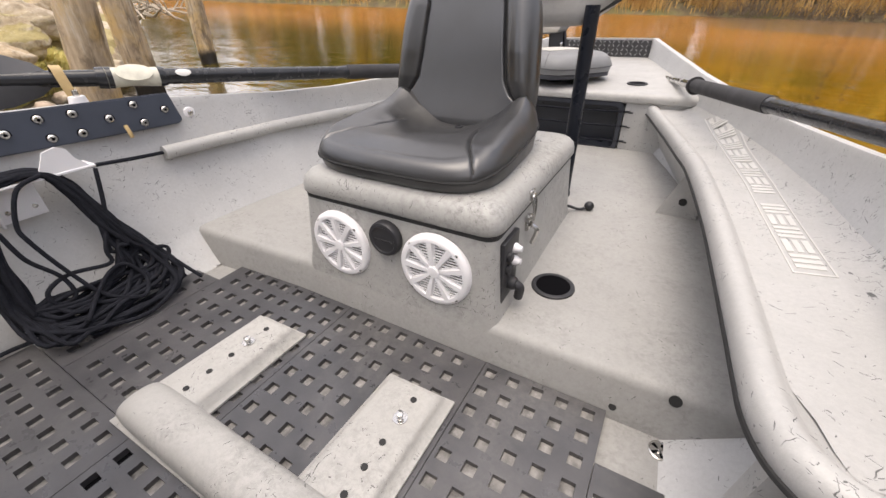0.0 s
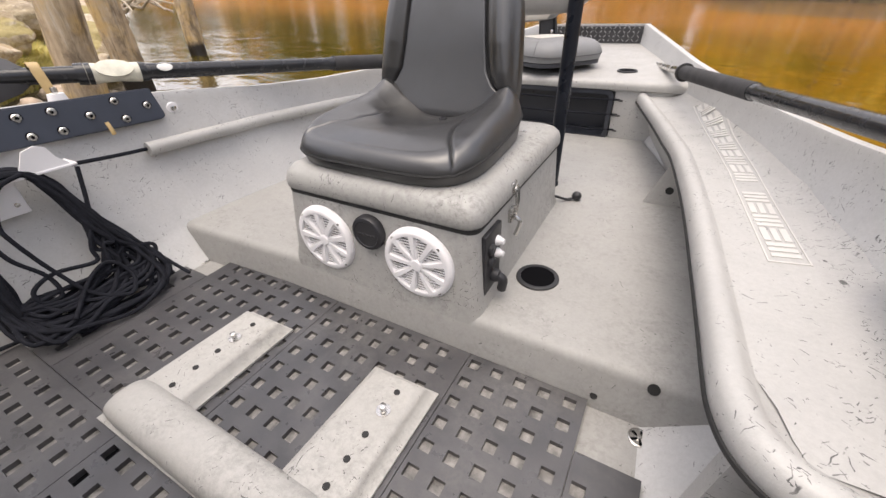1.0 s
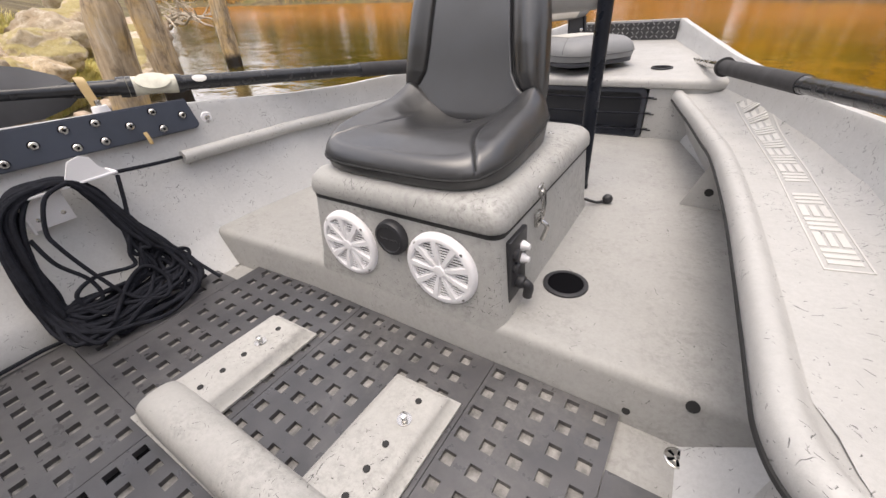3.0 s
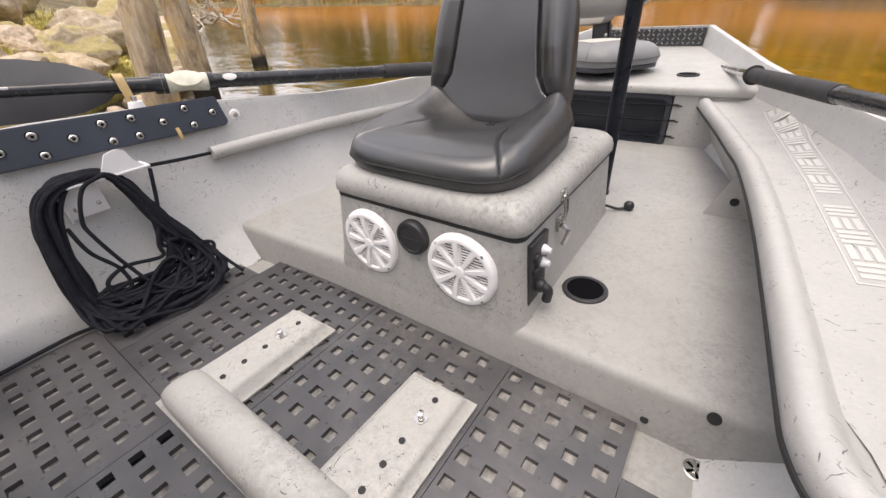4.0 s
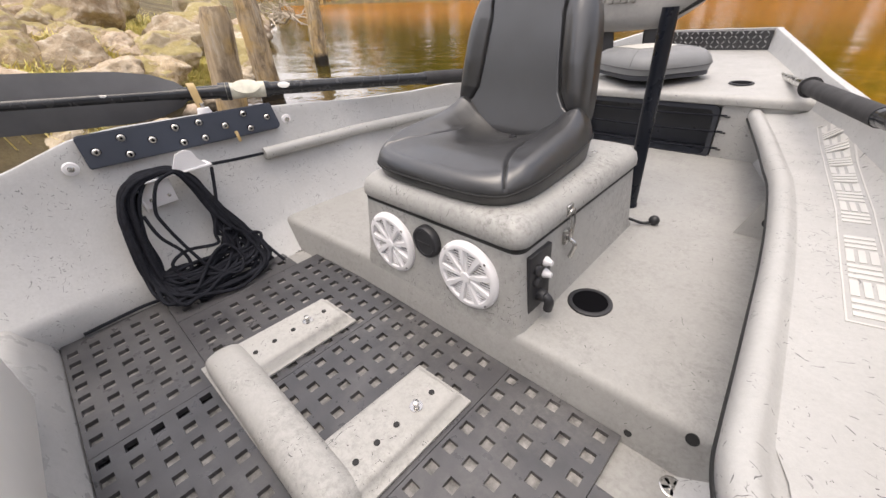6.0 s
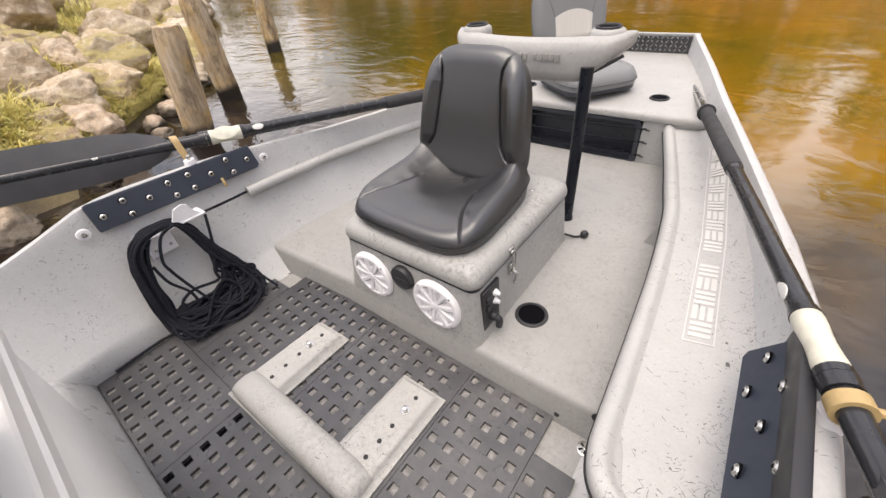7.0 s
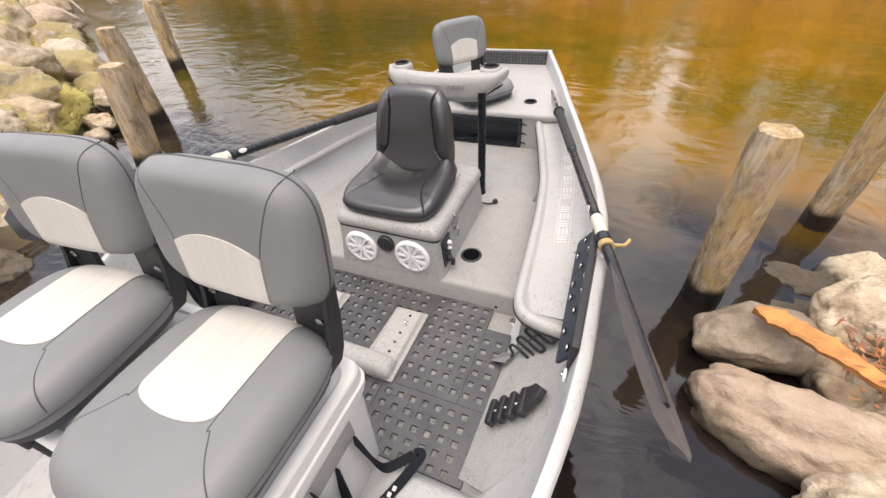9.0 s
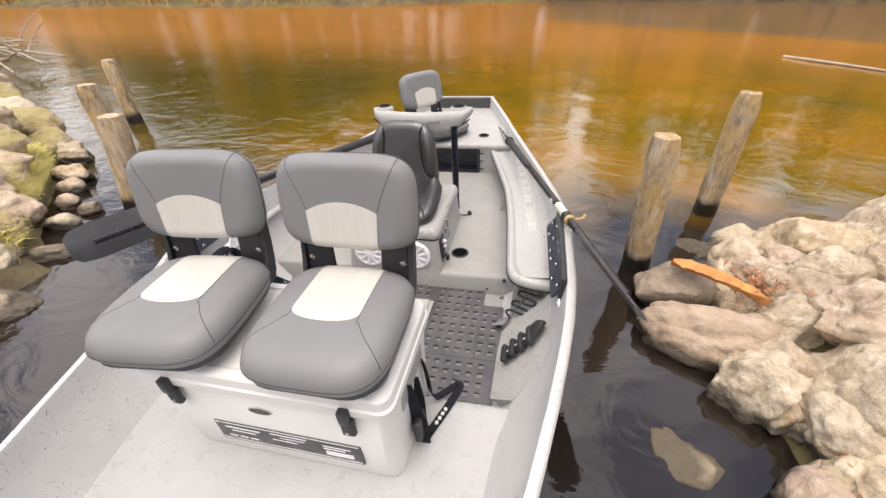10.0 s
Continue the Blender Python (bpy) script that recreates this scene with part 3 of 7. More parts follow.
# transoms at stern and bow
for y, nm, th in ((-2.6, "transom", -0.04), (2.48, "bow_board", 0.04)):
    bm = bmesh.new()
    f, c, g, zg, zc = HULL(y)
    zf = floor_z(y) - 0.13
    o = [(-g - 0.015, zg + 0.003), (-c, zf + 0.12), (-f, zf), (f, zf), (c, zf + 0.12), (g + 0.015, zg + 0.003)]
    a = [bm.verts.new((x, y, z)) for x, z in o]
    b = [bm.verts.new((x, y + th, z)) for x, z in o]
    skin(bm, [a, b])
    bpart(nm, bm, GEL)

# raised helm deck: a step across the boat with a sloping front, rising gently to the bow bulkhead
def deck_z(y):
    return 0.098 + 0.012 * y


bm = bmesh.new()
rows = []
prof = [(-0.024, -0.03), (-0.019, 0.0), (-0.004, 0.076), (0.0, 0.087), (0.008, 0.0945), (0.018, 0.0978), (0.04, 0.0985)] + [(y, deck_z(y)) for y in (0.15, 0.3, 0.5, 0.7, 0.9, 1.1, 1.3, 1.5, 1.56)]
for y, z in prof:
    w = HULL(max(y, -0.05))[1] + 0.004
    kl = 0.955 if y < 0.4 else 0.97
    rows.append([bm.verts.new((x, y - (0.05 * max(0.0, -u - 0.35) if y < 0.1 else 0), z)) for u in (-1, -0.75, -0.5, -0.35, 0.2, 0.5, 0.75, 1) for x in [u * w * (kl if u < 0 else 1)]])
for a, b in zip(rows, rows[1:]):
    for k in range(7):
        bm.faces.new((a[k], a[k + 1], b[k + 1], b[k]))
bpart("helm_deck", bm, DECK, "raised grey step deck with a rounded front edge", 60)
# dark plugs stand for the shade inside the drain holes
for x, y, z, r in ((0.704, -0.0035, 0.080, 0.012), (0.602, -0.0165, 0.012, 0.008)):
    bm = bmesh.new()
    cyl(bm, (x, y - 0.0012, z + 0.0005), (x, y + 0.03, z - 0.012), r, n=16)
    bpart("drain_hole", bm, SEAM)

# bow deck with its bulkhead
def bow_z(y):
    return 0.385 + (y - 1.44) * 0.068


bm = bmesh.new()
rows = []
for y, dz in ((1.512, -0.046), (1.500, -0.040), (1.496, -0.024), (1.500, -0.010), (1.512, -0.002), (1.53, 0.0), (1.6, 0), (1.8, 0), (2.0, 0), (2.2, 0), (2.478, 0)):
    f, c, g, zg, zc = HULL(y)
    w = g - 0.03
    rows.append([bm.verts.new((u * w, y, bow_z(y) + dz)) for u in (-1, -0.6, -0.2, 0.2, 0.6, 1)])
for a, b in zip(rows, rows[1:]):
    for k in range(5):
        bm.faces.new((a[k], a[k + 1], b[k + 1], b[k]))
bpart("bow_deck", bm, PALE, "pale grey front casting deck", 50)
bm = bmesh.new()
# bulkhead with an opening for the tray
W = 0.62
for lo, hi in (((-W, 1.515, 0.08), (-0.35, 1.545, 0.36)), ((0.35, 1.515, 0.08), (W, 1.545, 0.36)), ((-0.35, 1.515, 0.08), (0.35, 1.545, 0.105)), ((-0.35, 1.515, 0.34), (0.35, 1.545, 0.36))):
    box(bm, lo, hi)
bpart("bulkhead", bm, GEL, "speckled bulkhead under the casting deck")

# starboard side bench: a flat top inside a rolled lip that turns the rear corner
bench_in = lerp_table([(-0.34, 0.90), (-0.318, 0.82), (-0.29, 0.765), (-0.25, 0.747), (-0.2, 0.735), (-0.1, 0.728), (0.0, 0.722), (0.3, 0.700), (0.5, 0.680), (0.75, 0.646), (1.1, 0.564), (1.53, 0.454)])


def bench_z(y):
    return 0.338 + 0.012 * max(0, min(1, 0.4 - y))


LIP = spline([(bench_in(y)[0], y, 0) for y in (1.53, 1.3, 1.1, 0.9, 0.75, 0.5, 0.3, 0.1, -0.05, -0.15, -0.21)] + [(0.755, -0.262, 0), (0.788, -0.297, 0), (0.84, -0.317, 0), (0.90, -0.326, 0), (0.988, -0.332, 0)], 5)


def lip_row(i, offsets):
    """Points of the lip's cross-section at step i; offsets run inwards from the edge and up."""
    p = LIP[i]
    d = (LIP[min(i + 1, len(LIP) - 1)] - LIP[max(i - 1, 0)]).normalized()
    n = Vector((-d.y, d.x, 0))
    return [p + n * o + Vector((0, 0, bench_z(p.y) + z)) for o, z in offsets]


bm = bmesh.new()
rows = [[bm.verts.new(q) for q in lip_row(i, ((0.030, -0.060), (0.012, -0.052), (-0.003, -0.046), (-0.009, -0.036), (-0.010, -0.022), (-0.007, -0.009), (-0.001, -0.001), (0.008, 0.003), (0.018, 0.0035), (0.026, 0.000), (0.034, -0.008), (0.042, -0.0130), (0.060, -0.0165)))] for i in range(len(LIP))]
for a, b in zip(rows, rows[1:]):
    for k in range(len(a) - 1):
        bm.faces.new((a[k], a[k + 1], b[k + 1], b[k]))
bpart("bench_lip", bm, GEL, "speckled rolled lip of the side bench", 60)
bm = bmesh.new()
rows = []
bench_rows = []
for y in [-0.27, -0.24, -0.2, -0.15, -0.1] + [0.09 * i for i in range(18)]:
    xi = bench_in(y)[0] + (0.036 if y > -0.2 else 0.055)
    f, c, g, zg, zc = HULL(y)
    xo = c + 0.80 * (g - c)
    zt = bench_z(y)
    rows.append([bm.verts.new((x, y, z)) for x, z in ((xi, zt - 0.012), (max(xi + 0.02, xo - 0.06), zt - 0.009), (max(xi + 0.03, xo - 0.02), zt + 0.004), (max(xi + 0.04, xo + 0.006), zt + 0.036))])
    bench_rows.append([v.co.copy() for v in rows[-1]])
for a, b in zip(rows, rows[1:]):
    for k in range(3):
        bm.faces.new((a[k], a[k + 1], b[k + 1], b[k]))
bpart("side_bench", bm, GEL, "speckled flat top of the side bench", 60)
bm = bmesh.new()
rows = [[bm.verts.new(q) for q in (lip_row(i, ((0.030, -0.055),))[0], lip_row(i, ((0.110, 0),))[0] * 1.0 - Vector((0, 0, 0.26)))] for i in range(0, 48)]
for a, b in zip(rows, rows[1:]):
    bm.faces.new((a[0], a[1], b[1], b[0]))
bpart("bench_front", bm, GEL, "sloping face under the bench lip", 60)
bm = bmesh.new()
tube(bm, [lip_row(i, ((-0.0075, -0.042),))[0] for i in range(len(LIP))], 0.0052, 8)
bpart("rubber_edge", bm, SEAM, "black rubber edging under the bench lip")
# wall that closes the bench's rear end
bm = bmesh.new()
pr = [(0.750, -0.03), (0.99, -0.03), (0.985, 0.325), (0.90, 0.315), (0.775, 0.295)]
skin(bm, [[bm.verts.new((x, -0.232, z)) for x, z in pr], [bm.verts.new((x, -0.195, z)) for x, z in pr]])
bpart("bench_end", bm, GEL)
# brace under the far end of the bench
bm = bmesh.new()
pr = [(0.585, 0.09), (0.72, 0.09), (0.71, 0.28), (0.655, 0.28)]
skin(bm, [[bm.verts.new((x, 0.815, z)) for x, z in pr], [bm.verts.new((x + 0.02, 0.86, z)) for x, z in pr]])
bpart("bench_brace", bm, GEL)
# a dark disc paints the inside of the brace's hole
bm = bmesh.new()
cyl(bm, (0.665, 0.811, 0.165), (0.665, 0.825, 0.165), 0.013, n=16)
bpart("brace_hole", bm, SEAM)

# helm seat box with its lid
def round_loft(bm, levels, k=5):
    rings = [[bm.verts.new((x, y, z)) for x, y in rounded_rect(x0, y0, x1, y1, r, k)] for x0, y0, x1, y1, r, z in levels]
    return skin(bm, rings)


bm = bmesh.new()
round_loft(bm, [(-0.312, -0.006, 0.328, 0.72, 0.03, 0.060), (-0.302, 0.001, 0.314, 0.705, 0.03, 0.115), (-0.296, 0.004, 0.309, 0.70, 0.03, 0.14), (-0.281, 0.019, 0.298, 0.685, 0.03, 0.318), (-0.27, 0.028, 0.285, 0.67, 0.03, 0.318)])
bpart("seat_box", bm, BOX_GEL, "speckled storage box under the helm seat", 60)
bm = bmesh.new()
round_loft(bm, [(-0.2815, 0.0185, 0.2985, 0.6855, 0.03, 0.314), (-0.2815, 0.0185, 0.2985, 0.6855, 0.03, 0.330)])
bpart("lid_gasket", bm, SEAM, "black rubber gasket under the lid")
bm = bmesh.new()
round_loft(bm, [(-0.284, 0.015, 0.302, 0.688, 0.04, 0.327), (-0.289, 0.010, 0.307, 0.694, 0.045, 0.333), (-0.289, 0.010, 0.307, 0.694, 0.047, 0.352), (-0.284, 0.015, 0.302, 0.689, 0.046, 0.370), (-0.272, 0.027, 0.290, 0.677, 0.045, 0.384), (-0.255, 0.044, 0.273, 0.660, 0.04, 0.391), (-0.20, 0.10, 0.215, 0.60, 0.03, 0.395)])
bpart("box_lid", bm, BOX_GEL, "rounded speckled lid of the seat box", 60)
# embossed tread plate across the bow
bm = bmesh.new()
box(bm, (-0.33, 2.462, bow_z(2.47) + 0.002), (0.33, 2.474, 0.555))
bpart("tread_plate", bm, TREAD, "dark diamond tread plate along the bow", 20)
bm = bmesh.new()
for i in range(22):
    for j in range(4):
        x, z = -0.31 + i * 0.0293, bow_z(2.47) + 0.018 + j * 0.0245
        a = radians(45 if (i + j) % 2 else -45)
        d = V(math.cos(a), 0, math.sin(a)) * 0.0135
        c = V(x, 2.461, z)
        nn = V(-math.sin(a), 0, math.cos(a)) * 0.0036
        q = [bm.verts.new(c - d), bm.verts.new(c + nn), bm.verts.new(c + d), bm.verts.new(c - nn), bm.verts.new(c + V(0, -0.004, 0))]
        for k in range(4):
            bm.faces.new((q[k], q[(k + 1) % 4], q[4]))
bpart("tread_bars", bm, TREAD_BAR, "worn raised bars of the tread plate", 20)
# rope tube moulded along the port side
bm = bmesh.new()
pts = []
for i in range(16):
    y = -0.01 + i * 0.1
    f, c, g, zg, zc = HULL(y)
    z = 0.355 - 0.012 * y / 1.5 * 2
    pts.append((-(c + 0.75 * (g - c)) * (0.955 if y < 0.3 else 0.97) + 0.028, y, z))
tube(bm, pts, 0.023, 12)
bpart("rope_tube", bm, GEL, "moulded tube that leads the anchor rope forward", 60)

# raised stern deck behind the mats, with a rounded front edge
bm = bmesh.new()
rows = []
for y, z in [(-0.838, -0.03), (-0.842, 0.01), (-0.858, 0.06), (-0.876, 0.106), (-0.888, 0.126), (-0.905, 0.137)] + [(-0.95 - 0.15 * i, 0.140) for i in range(12)]:
    f, c, g, zg, zc = HULL(y)
    w = c + 0.02
    rows.append([bm.verts.new((u * w * (0.955 if u < 0 else 1), y, z + 0.004 * abs(u) ** 4)) for u in (-1, -0.8, -0.4, 0, 0.4, 0.8, 1)])
for a, b in zip(rows, rows[1:]):
    for k in range(6):
        bm.faces.new((a[k], a[k + 1], b[k + 1], b[k]))
bpart("stern_deck", bm, STERN_SHEEN_GEL, "pale grey raised stern deck", 60)
# sloping toe panel on the starboard side between mats and gunwale
bm = bmesh.new()
o = [(0.712, -0.835, 0.10), (0.712, -0.40, -0.015), (0.735, -0.215, -0.01), (0.90, -0.215, 0.23), (0.965, -0.22, 0.325), (0.955, -0.55, 0.32), (0.94, -0.74, 0.29), (0.80, -0.86, 0.15)]
top = [bm.verts.new(p) for p in o]
low = [bm.verts.new((x + 0.07, y, z - 0.05)) for x, y, z in o]
skin(bm, [low, top])
bpart("toe_panel", bm, TOE_GEL, "sloping pale side panel with a pebbled surface", 30)


# ---- floor mats: perforated rubber tiles ----
def mat_tile(x0, x1, y0, y1, ox, oy, px=0.057, py=0.057, open_column=None):
    """A rubber tile with square holes on the lattice that starts at (ox, oy)."""
    bm = bmesh.new()
    xs = [ox + px * i for i in range(-40, 60) if x0 + 0.016 < ox + px * i < x1 - 0.016]
    yv = [oy + py * i for i in range(-40, 60) if y0 + 0.016 < oy + py * i < y1 - 0.016]
    h = 0.0132
    X = sorted([x0, x1] + [x + d for x in xs for d in (-h, h)])
    Y = sorted([y0, y1] + [y + d for y in yv for d in (-h, h)])
    z1, z0 = -0.001, -0.020
    top, low = {}, {}
    for i, x in enumerate(X):
        for j, y in enumerate(Y):
            top[i, j] = bm.verts.new((x, y, z1))
            low[i, j] = bm.verts.new((x, y, z0))
    for i in range(len(X) - 1):
        for j in range(len(Y) - 1):
            if i % 2 == 1 and j % 2 == 1:
                # sloping walls of one hole
                a = [top[i, j], top[i + 1, j], top[i + 1, j + 1], top[i, j + 1]]
                b = [low[i, j], low[i + 1, j], low[i + 1, j + 1], low[i, j + 1]]
                for k in range(4):
                    bm.faces.new((a[k], a[(k + 1) % 4], b[(k + 1) % 4], b[k]))
            else:
                bm.faces.new((top[i, j], top[i + 1, j], top[i + 1, j + 1], top[i, j + 1]))
    nx, ny = len(X) - 1, len(Y) - 1
    rim = [(i, 0) for i in range(nx)] + [(nx, j) for j in range(ny)] + [(i, ny) for i in range(nx, 0, -1)] + [(0, j) for j in range(ny, 0, -1)]
    for q in range(len(rim)):
        a, b = rim[q], rim[(q + 1) % len(rim)]
        bm.faces.new((top[a], top[b], low[b], low[a]))
    cx, cy = (x0 + x1) / 2, (y0 + y1) / 2
    bmesh.ops.translate(bm, verts=bm.verts, vec=(-cx, -cy, 0.020))
    tile = lone("floor_mat", bm, RUBBER, (cx, cy, -0.020), "black rubber mat tile with square drain holes on the cockpit floor", "floor mat", group="cockpit mats", smooth=20)
    # thin grey sheet added under the holes to set how dark they look
    bm = bmesh.new()
    xw = x0 + 0.003 if open_column is None else open_column + 0.02
    box(bm, (xw - cx, y0 - cy + 0.003, 0.001), (x1 - cx - 0.003, y1 - cy - 0.003, 0.007))
    part("web", bm, HOLE_SHEET, tile, "mottled grey sheet added at the foot of the holes")
    if open_column is not None:
        # black strip laid over the floor stands for shade under the open holes
        bm = bmesh.new()
        box(bm, (x0 - cx + 0.003, y0 - cy + 0.003, 0.001), (xw - cx - 0.001, y1 - cy - 0.003, 0.004))
        part("slot_shade", bm, HOLLOW_SHADE, tile, "black strip standing for shade under the open holes")
    return tile


G1 = 0.0008
YA, YB, YC = -0.022, -0.552, -0.835
# tile borders across the boat, and where each tile's holes start
for xa, xb, ox in ((-0.615, -0.128, -0.099), (-0.128, 0.309, -0.099), (0.309, 0.594, 0.332)):
    mat_tile(xa + G1, xb - G1, YB + G1, YA, ox, -0.050)
mat_tile(0.594 + G1, 0.715, YB + G1, -0.150, 0.332, -0.050)
mat_tile(-0.735, -0.615 - G1, YB + G1, -0.125, -0.099, -0.050)
mat_tile(-0.790, -0.258 - G1, YC, YB - G1, -0.718, -0.593, 0.0585, 0.0548)
mat_tile(-0.258 + G1, 0.262 - G1, YC, YB - G1, -0.226, -0.593, 0.0575, 0.0548, open_column=-0.226)
mat_tile(0.262 + G1, 0.715, YC, YB - G1, 0.300, -0.593, 0.057, 0.0548)

# ---- moulded U-shaped seat mount on the mats ----
mount = thing("seat_mount", (0, -0.36, 0.0), "speckled grey moulded U-shaped seat base on the mats", "seat base")


def u_shape(d, cut=0.0):
    a = [(-0.334 + d, -0.568 + d), (0.297 - d, -0.558 + d), (0.298 - d, -0.166 - d), (0.124 + d, -0.170 - d), (0.117 + d, -0.460 - d), (-0.158 - d, -0.466 - d), (-0.155 - d, -0.174 - d), (-0.318 + d, -0.178 - d)]
    return [(x, y + 0.36) for x, y in a]


bm = bmesh.new()
rings = []
for d, z in ((0.0, 0.0), (0.0, 0.006), (0.009, 0.010), (0.018, 0.030), (0.025, 0.038), (0.036, 0.041)):
    rings.append([bm.verts.new((x, y, z)) for x, y in u_shape(d)])
for a, b in zip(rings, rings[1:]):
    for k in range(8):
        bm.faces.new((a[k], a[(k + 1) % 8], b[(k + 1) % 8], b[k]))
t = rings[-1]
bm.faces.new((t[0], t[5], t[6], t[7])); bm.faces.new((t[0], t[1], t[4], t[5])); bm.faces.new((t[1], t[2], t[3], t[4]))
bmesh.ops.bevel(bm, geom=[e for e in bm.edges if len(e.link_faces) == 2 and e.calc_face_angle() > 0.5 and max(v.co.z for v in e.verts) > 0.007], offset=0.006, segments=2, affect="EDGES")
part("base", bm, MOUNT_GEL, mount, smooth=50)
# the rear bar stands higher, like a rounded ridge
bm = bmesh.new()
rg = []
for i in range(21):
    u = math.sin(math.pi * (i / 20 - 0.5))
    e = math.sqrt(max(0.0, 1 - abs(u) ** 12))
    rg.append([bm.verts.new((-0.018 + 0.302 * u, -0.150 + 0.052 * (0.75 + 0.25 * e) * math.copysign(abs(math.cos(a)) ** 0.9, math.cos(a)), 0.022 + 0.046 * e * math.sin(a) ** 0.8)) for a in [math.pi * k / 12 for k in range(13)]])
for a, b in zip(rg, rg[1:]):
    for k in range(12):
        bm.faces.new((a[k], a[k + 1], b[k + 1], b[k]))
part("ridge", bm, MOUNT_GEL, mount, smooth=60)
for x, yb, yy in ((0.231, -0.276, (-0.227, -0.335, -0.389, -0.443)), (-0.229, -0.287, (-0.233, -0.335, -0.392, -0.447))):
    for y in yy:
        # dark disc on the mount stands for a bolt hole's inner shade
        bm = bmesh.new()
        cyl(bm, (x, y + 0.36, 0.030), (x, y + 0.36, 0.0428), 0.007, n=12)
        part("bolt_hole", bm, SEAM, mount)
    bm = bmesh.new()
    lathe(bm, [(0.0155, 0.0415), (0.0155, 0.0435), (0.006, 0.044), (0.0055, 0.052), (0.0075, 0.0535), (0.0075, 0.058), (0.003, 0.060)], 14, (x, yb + 0.36, 0))
    part("stud", bm, CHROME, mount, "bright steel stud")


# ---- speakers on the seat box ----
def speaker(x, z):
    sp = thing("speaker", (x, 0.010, z), "round white marine speaker with a spoked grille on the seat box", "speaker", group="box speakers")
    Y = (0, -1, 0)
    A, Bx = (1, 0, 0), (0, 0, 1)
    bm = bmesh.new()
    lathe(bm, [(0.098, -0.004), (0.098, 0.006), (0.095, 0.012), (0.088, 0.016), (0.080, 0.015), (0.077, 0.008), (0.077, -0.004)], 44, (0, 0, 0), A, Bx, Y, cap=False)
    part("rim", bm, WHITE_PLASTIC, sp)
    bm = bmesh.new()
    lathe(bm, [(0.078, 0.001), (0.078, 0.0025)], 32, (0, 0, 0), A, Bx, Y)
    part("cone", bm, BLACK_PLASTIC, sp, "dark speaker cone behind the grille")
    bm = bmesh.new()
    for k in range(-9, 10):
        z = k * 0.0078
        w = math.sqrt(max(0, 0.0775 ** 2 - z * z))
        box(bm, (-w, -0.0105, z - 0.0014), (w, -0.0075, z + 0.0014))
    part("grille", bm, WHITE_PLASTIC, sp, smooth=0)
    bm = bmesh.new()
    lathe(bm, [(0.018, 0.005), (0.018, 0.013), (0.014, 0.017), (0.0, 0.018)], 24, (0, 0, 0), A, Bx, Y)
    part("hub", bm, WHITE_PLASTIC, sp)
    for k in range(9):
        a = 2 * math.pi * k / 9 + 0.3
        d, e = V(math.cos(a), 0, math.sin(a)), V(-math.sin(a), 0, math.cos(a))
        bm = bmesh.new()
        vs = []
        for rr, w, yy in ((0.014, 0.006, -0.014), (0.045, 0.0085, -0.017), (0.082, 0.012, -0.015)):
            c = d * rr
            vs.append([bm.verts.new(c - e * w + V(0, -0.004, 0)), bm.verts.new(c - e * w * 0.6 + V(0, yy, 0)), bm.verts.new(c + e * w * 0.6 + V(0, yy, 0)), bm.verts.new(c + e * w + V(0, -0.004, 0))])
        skin(bm, vs)
        part("spoke", bm, WHITE_PLASTIC, sp)
    for k in range(4):
        a = math.pi / 4 + k * math.pi / 2
        bm = bmesh.new()
        c = V(math.cos(a), 0, math.sin(a)) * 0.089
        lathe(bm, [(0.0045, 0.010), (0.0045, 0.0155)], 10, c, A, Bx, Y)
        part("screw", bm, CHROME, sp)
    return sp


speaker(-0.150, 0.199)
speaker(0.152, 0.208)
media = thing("media_control", (0.008, 0.013, 0.259), "round black remote stereo control between the speakers", "stereo control")
bm = bmesh.new()
lathe(bm, [(0.047, -0.004), (0.047, 0.012), (0.044, 0.018), (0.036, 0.020), (0.034, 0.018), (0.0, 0.018)], 36, (0, 0, 0), (1, 0, 0), (0, 0, 1), (0, -1, 0))
part("dial", bm, BLACK_PLASTIC, media)
for k in range(-2, 3):
    bm = bmesh.new()
    box(bm, (k * 0.011 - 0.004, -0.0195, -0.004), (k * 0.011 + 0.004, -0.017, 0.002), 0.001)
    part("button", bm, FOAM, media)

# ---- switch panel, latch and cable on the box's starboard side ----
sw = thing("switch_panel", (0.303, 0.095, 0.215), "black switch panel with two rubber-capped toggles on the box side", "switch panel")
bm = bmesh.new()
box(bm, (-0.006, -0.048, -0.085), (0.008, 0.048, 0.085), 0.004)
part("panel", bm, BLACK_PLASTIC, sw)
for z in (0.045, 0.010):
    bm = bmesh.new()
    lathe(bm, [(0.013, 0.006), (0.012, 0.014), (0.008, 0.021), (0.007, 0.027)], 12, (0.0, 0.018, z), (0, 1, 0), (0, 0, 1), (1, 0, 0))
    part("toggle_boot", bm, WHITE_PLASTIC, sw, "white rubber toggle boot")
    bm = bmesh.new()
    lathe(bm, [(0.014, 0.006), (0.014, 0.014), (0.010, 0.018)], 12, (0.0, -0.020, z - 0.005), (0, 1, 0), (0, 0, 1), (1, 0, 0))
    part("fuse_cap", bm, BLACK_PLASTIC, sw)
bm = bmesh.new()
lathe(bm, [(0.017, 0.006), (0.017, 0.02), (0.014, 0.026)], 14, (0.0, 0.0, -0.045), (0, 1, 0), (0, 0, 1), (1, 0, 0))
part("socket", bm, BLACK_PLASTIC, sw)
bm = bmesh.new()
tube(bm, spline([(0.022, 0.0, -0.045), (0.035, 0.002, -0.055), (0.032, 0.004, -0.085)], 5), 0.012, 10)
part("socket_cover", bm, BLACK_PLASTIC, sw)
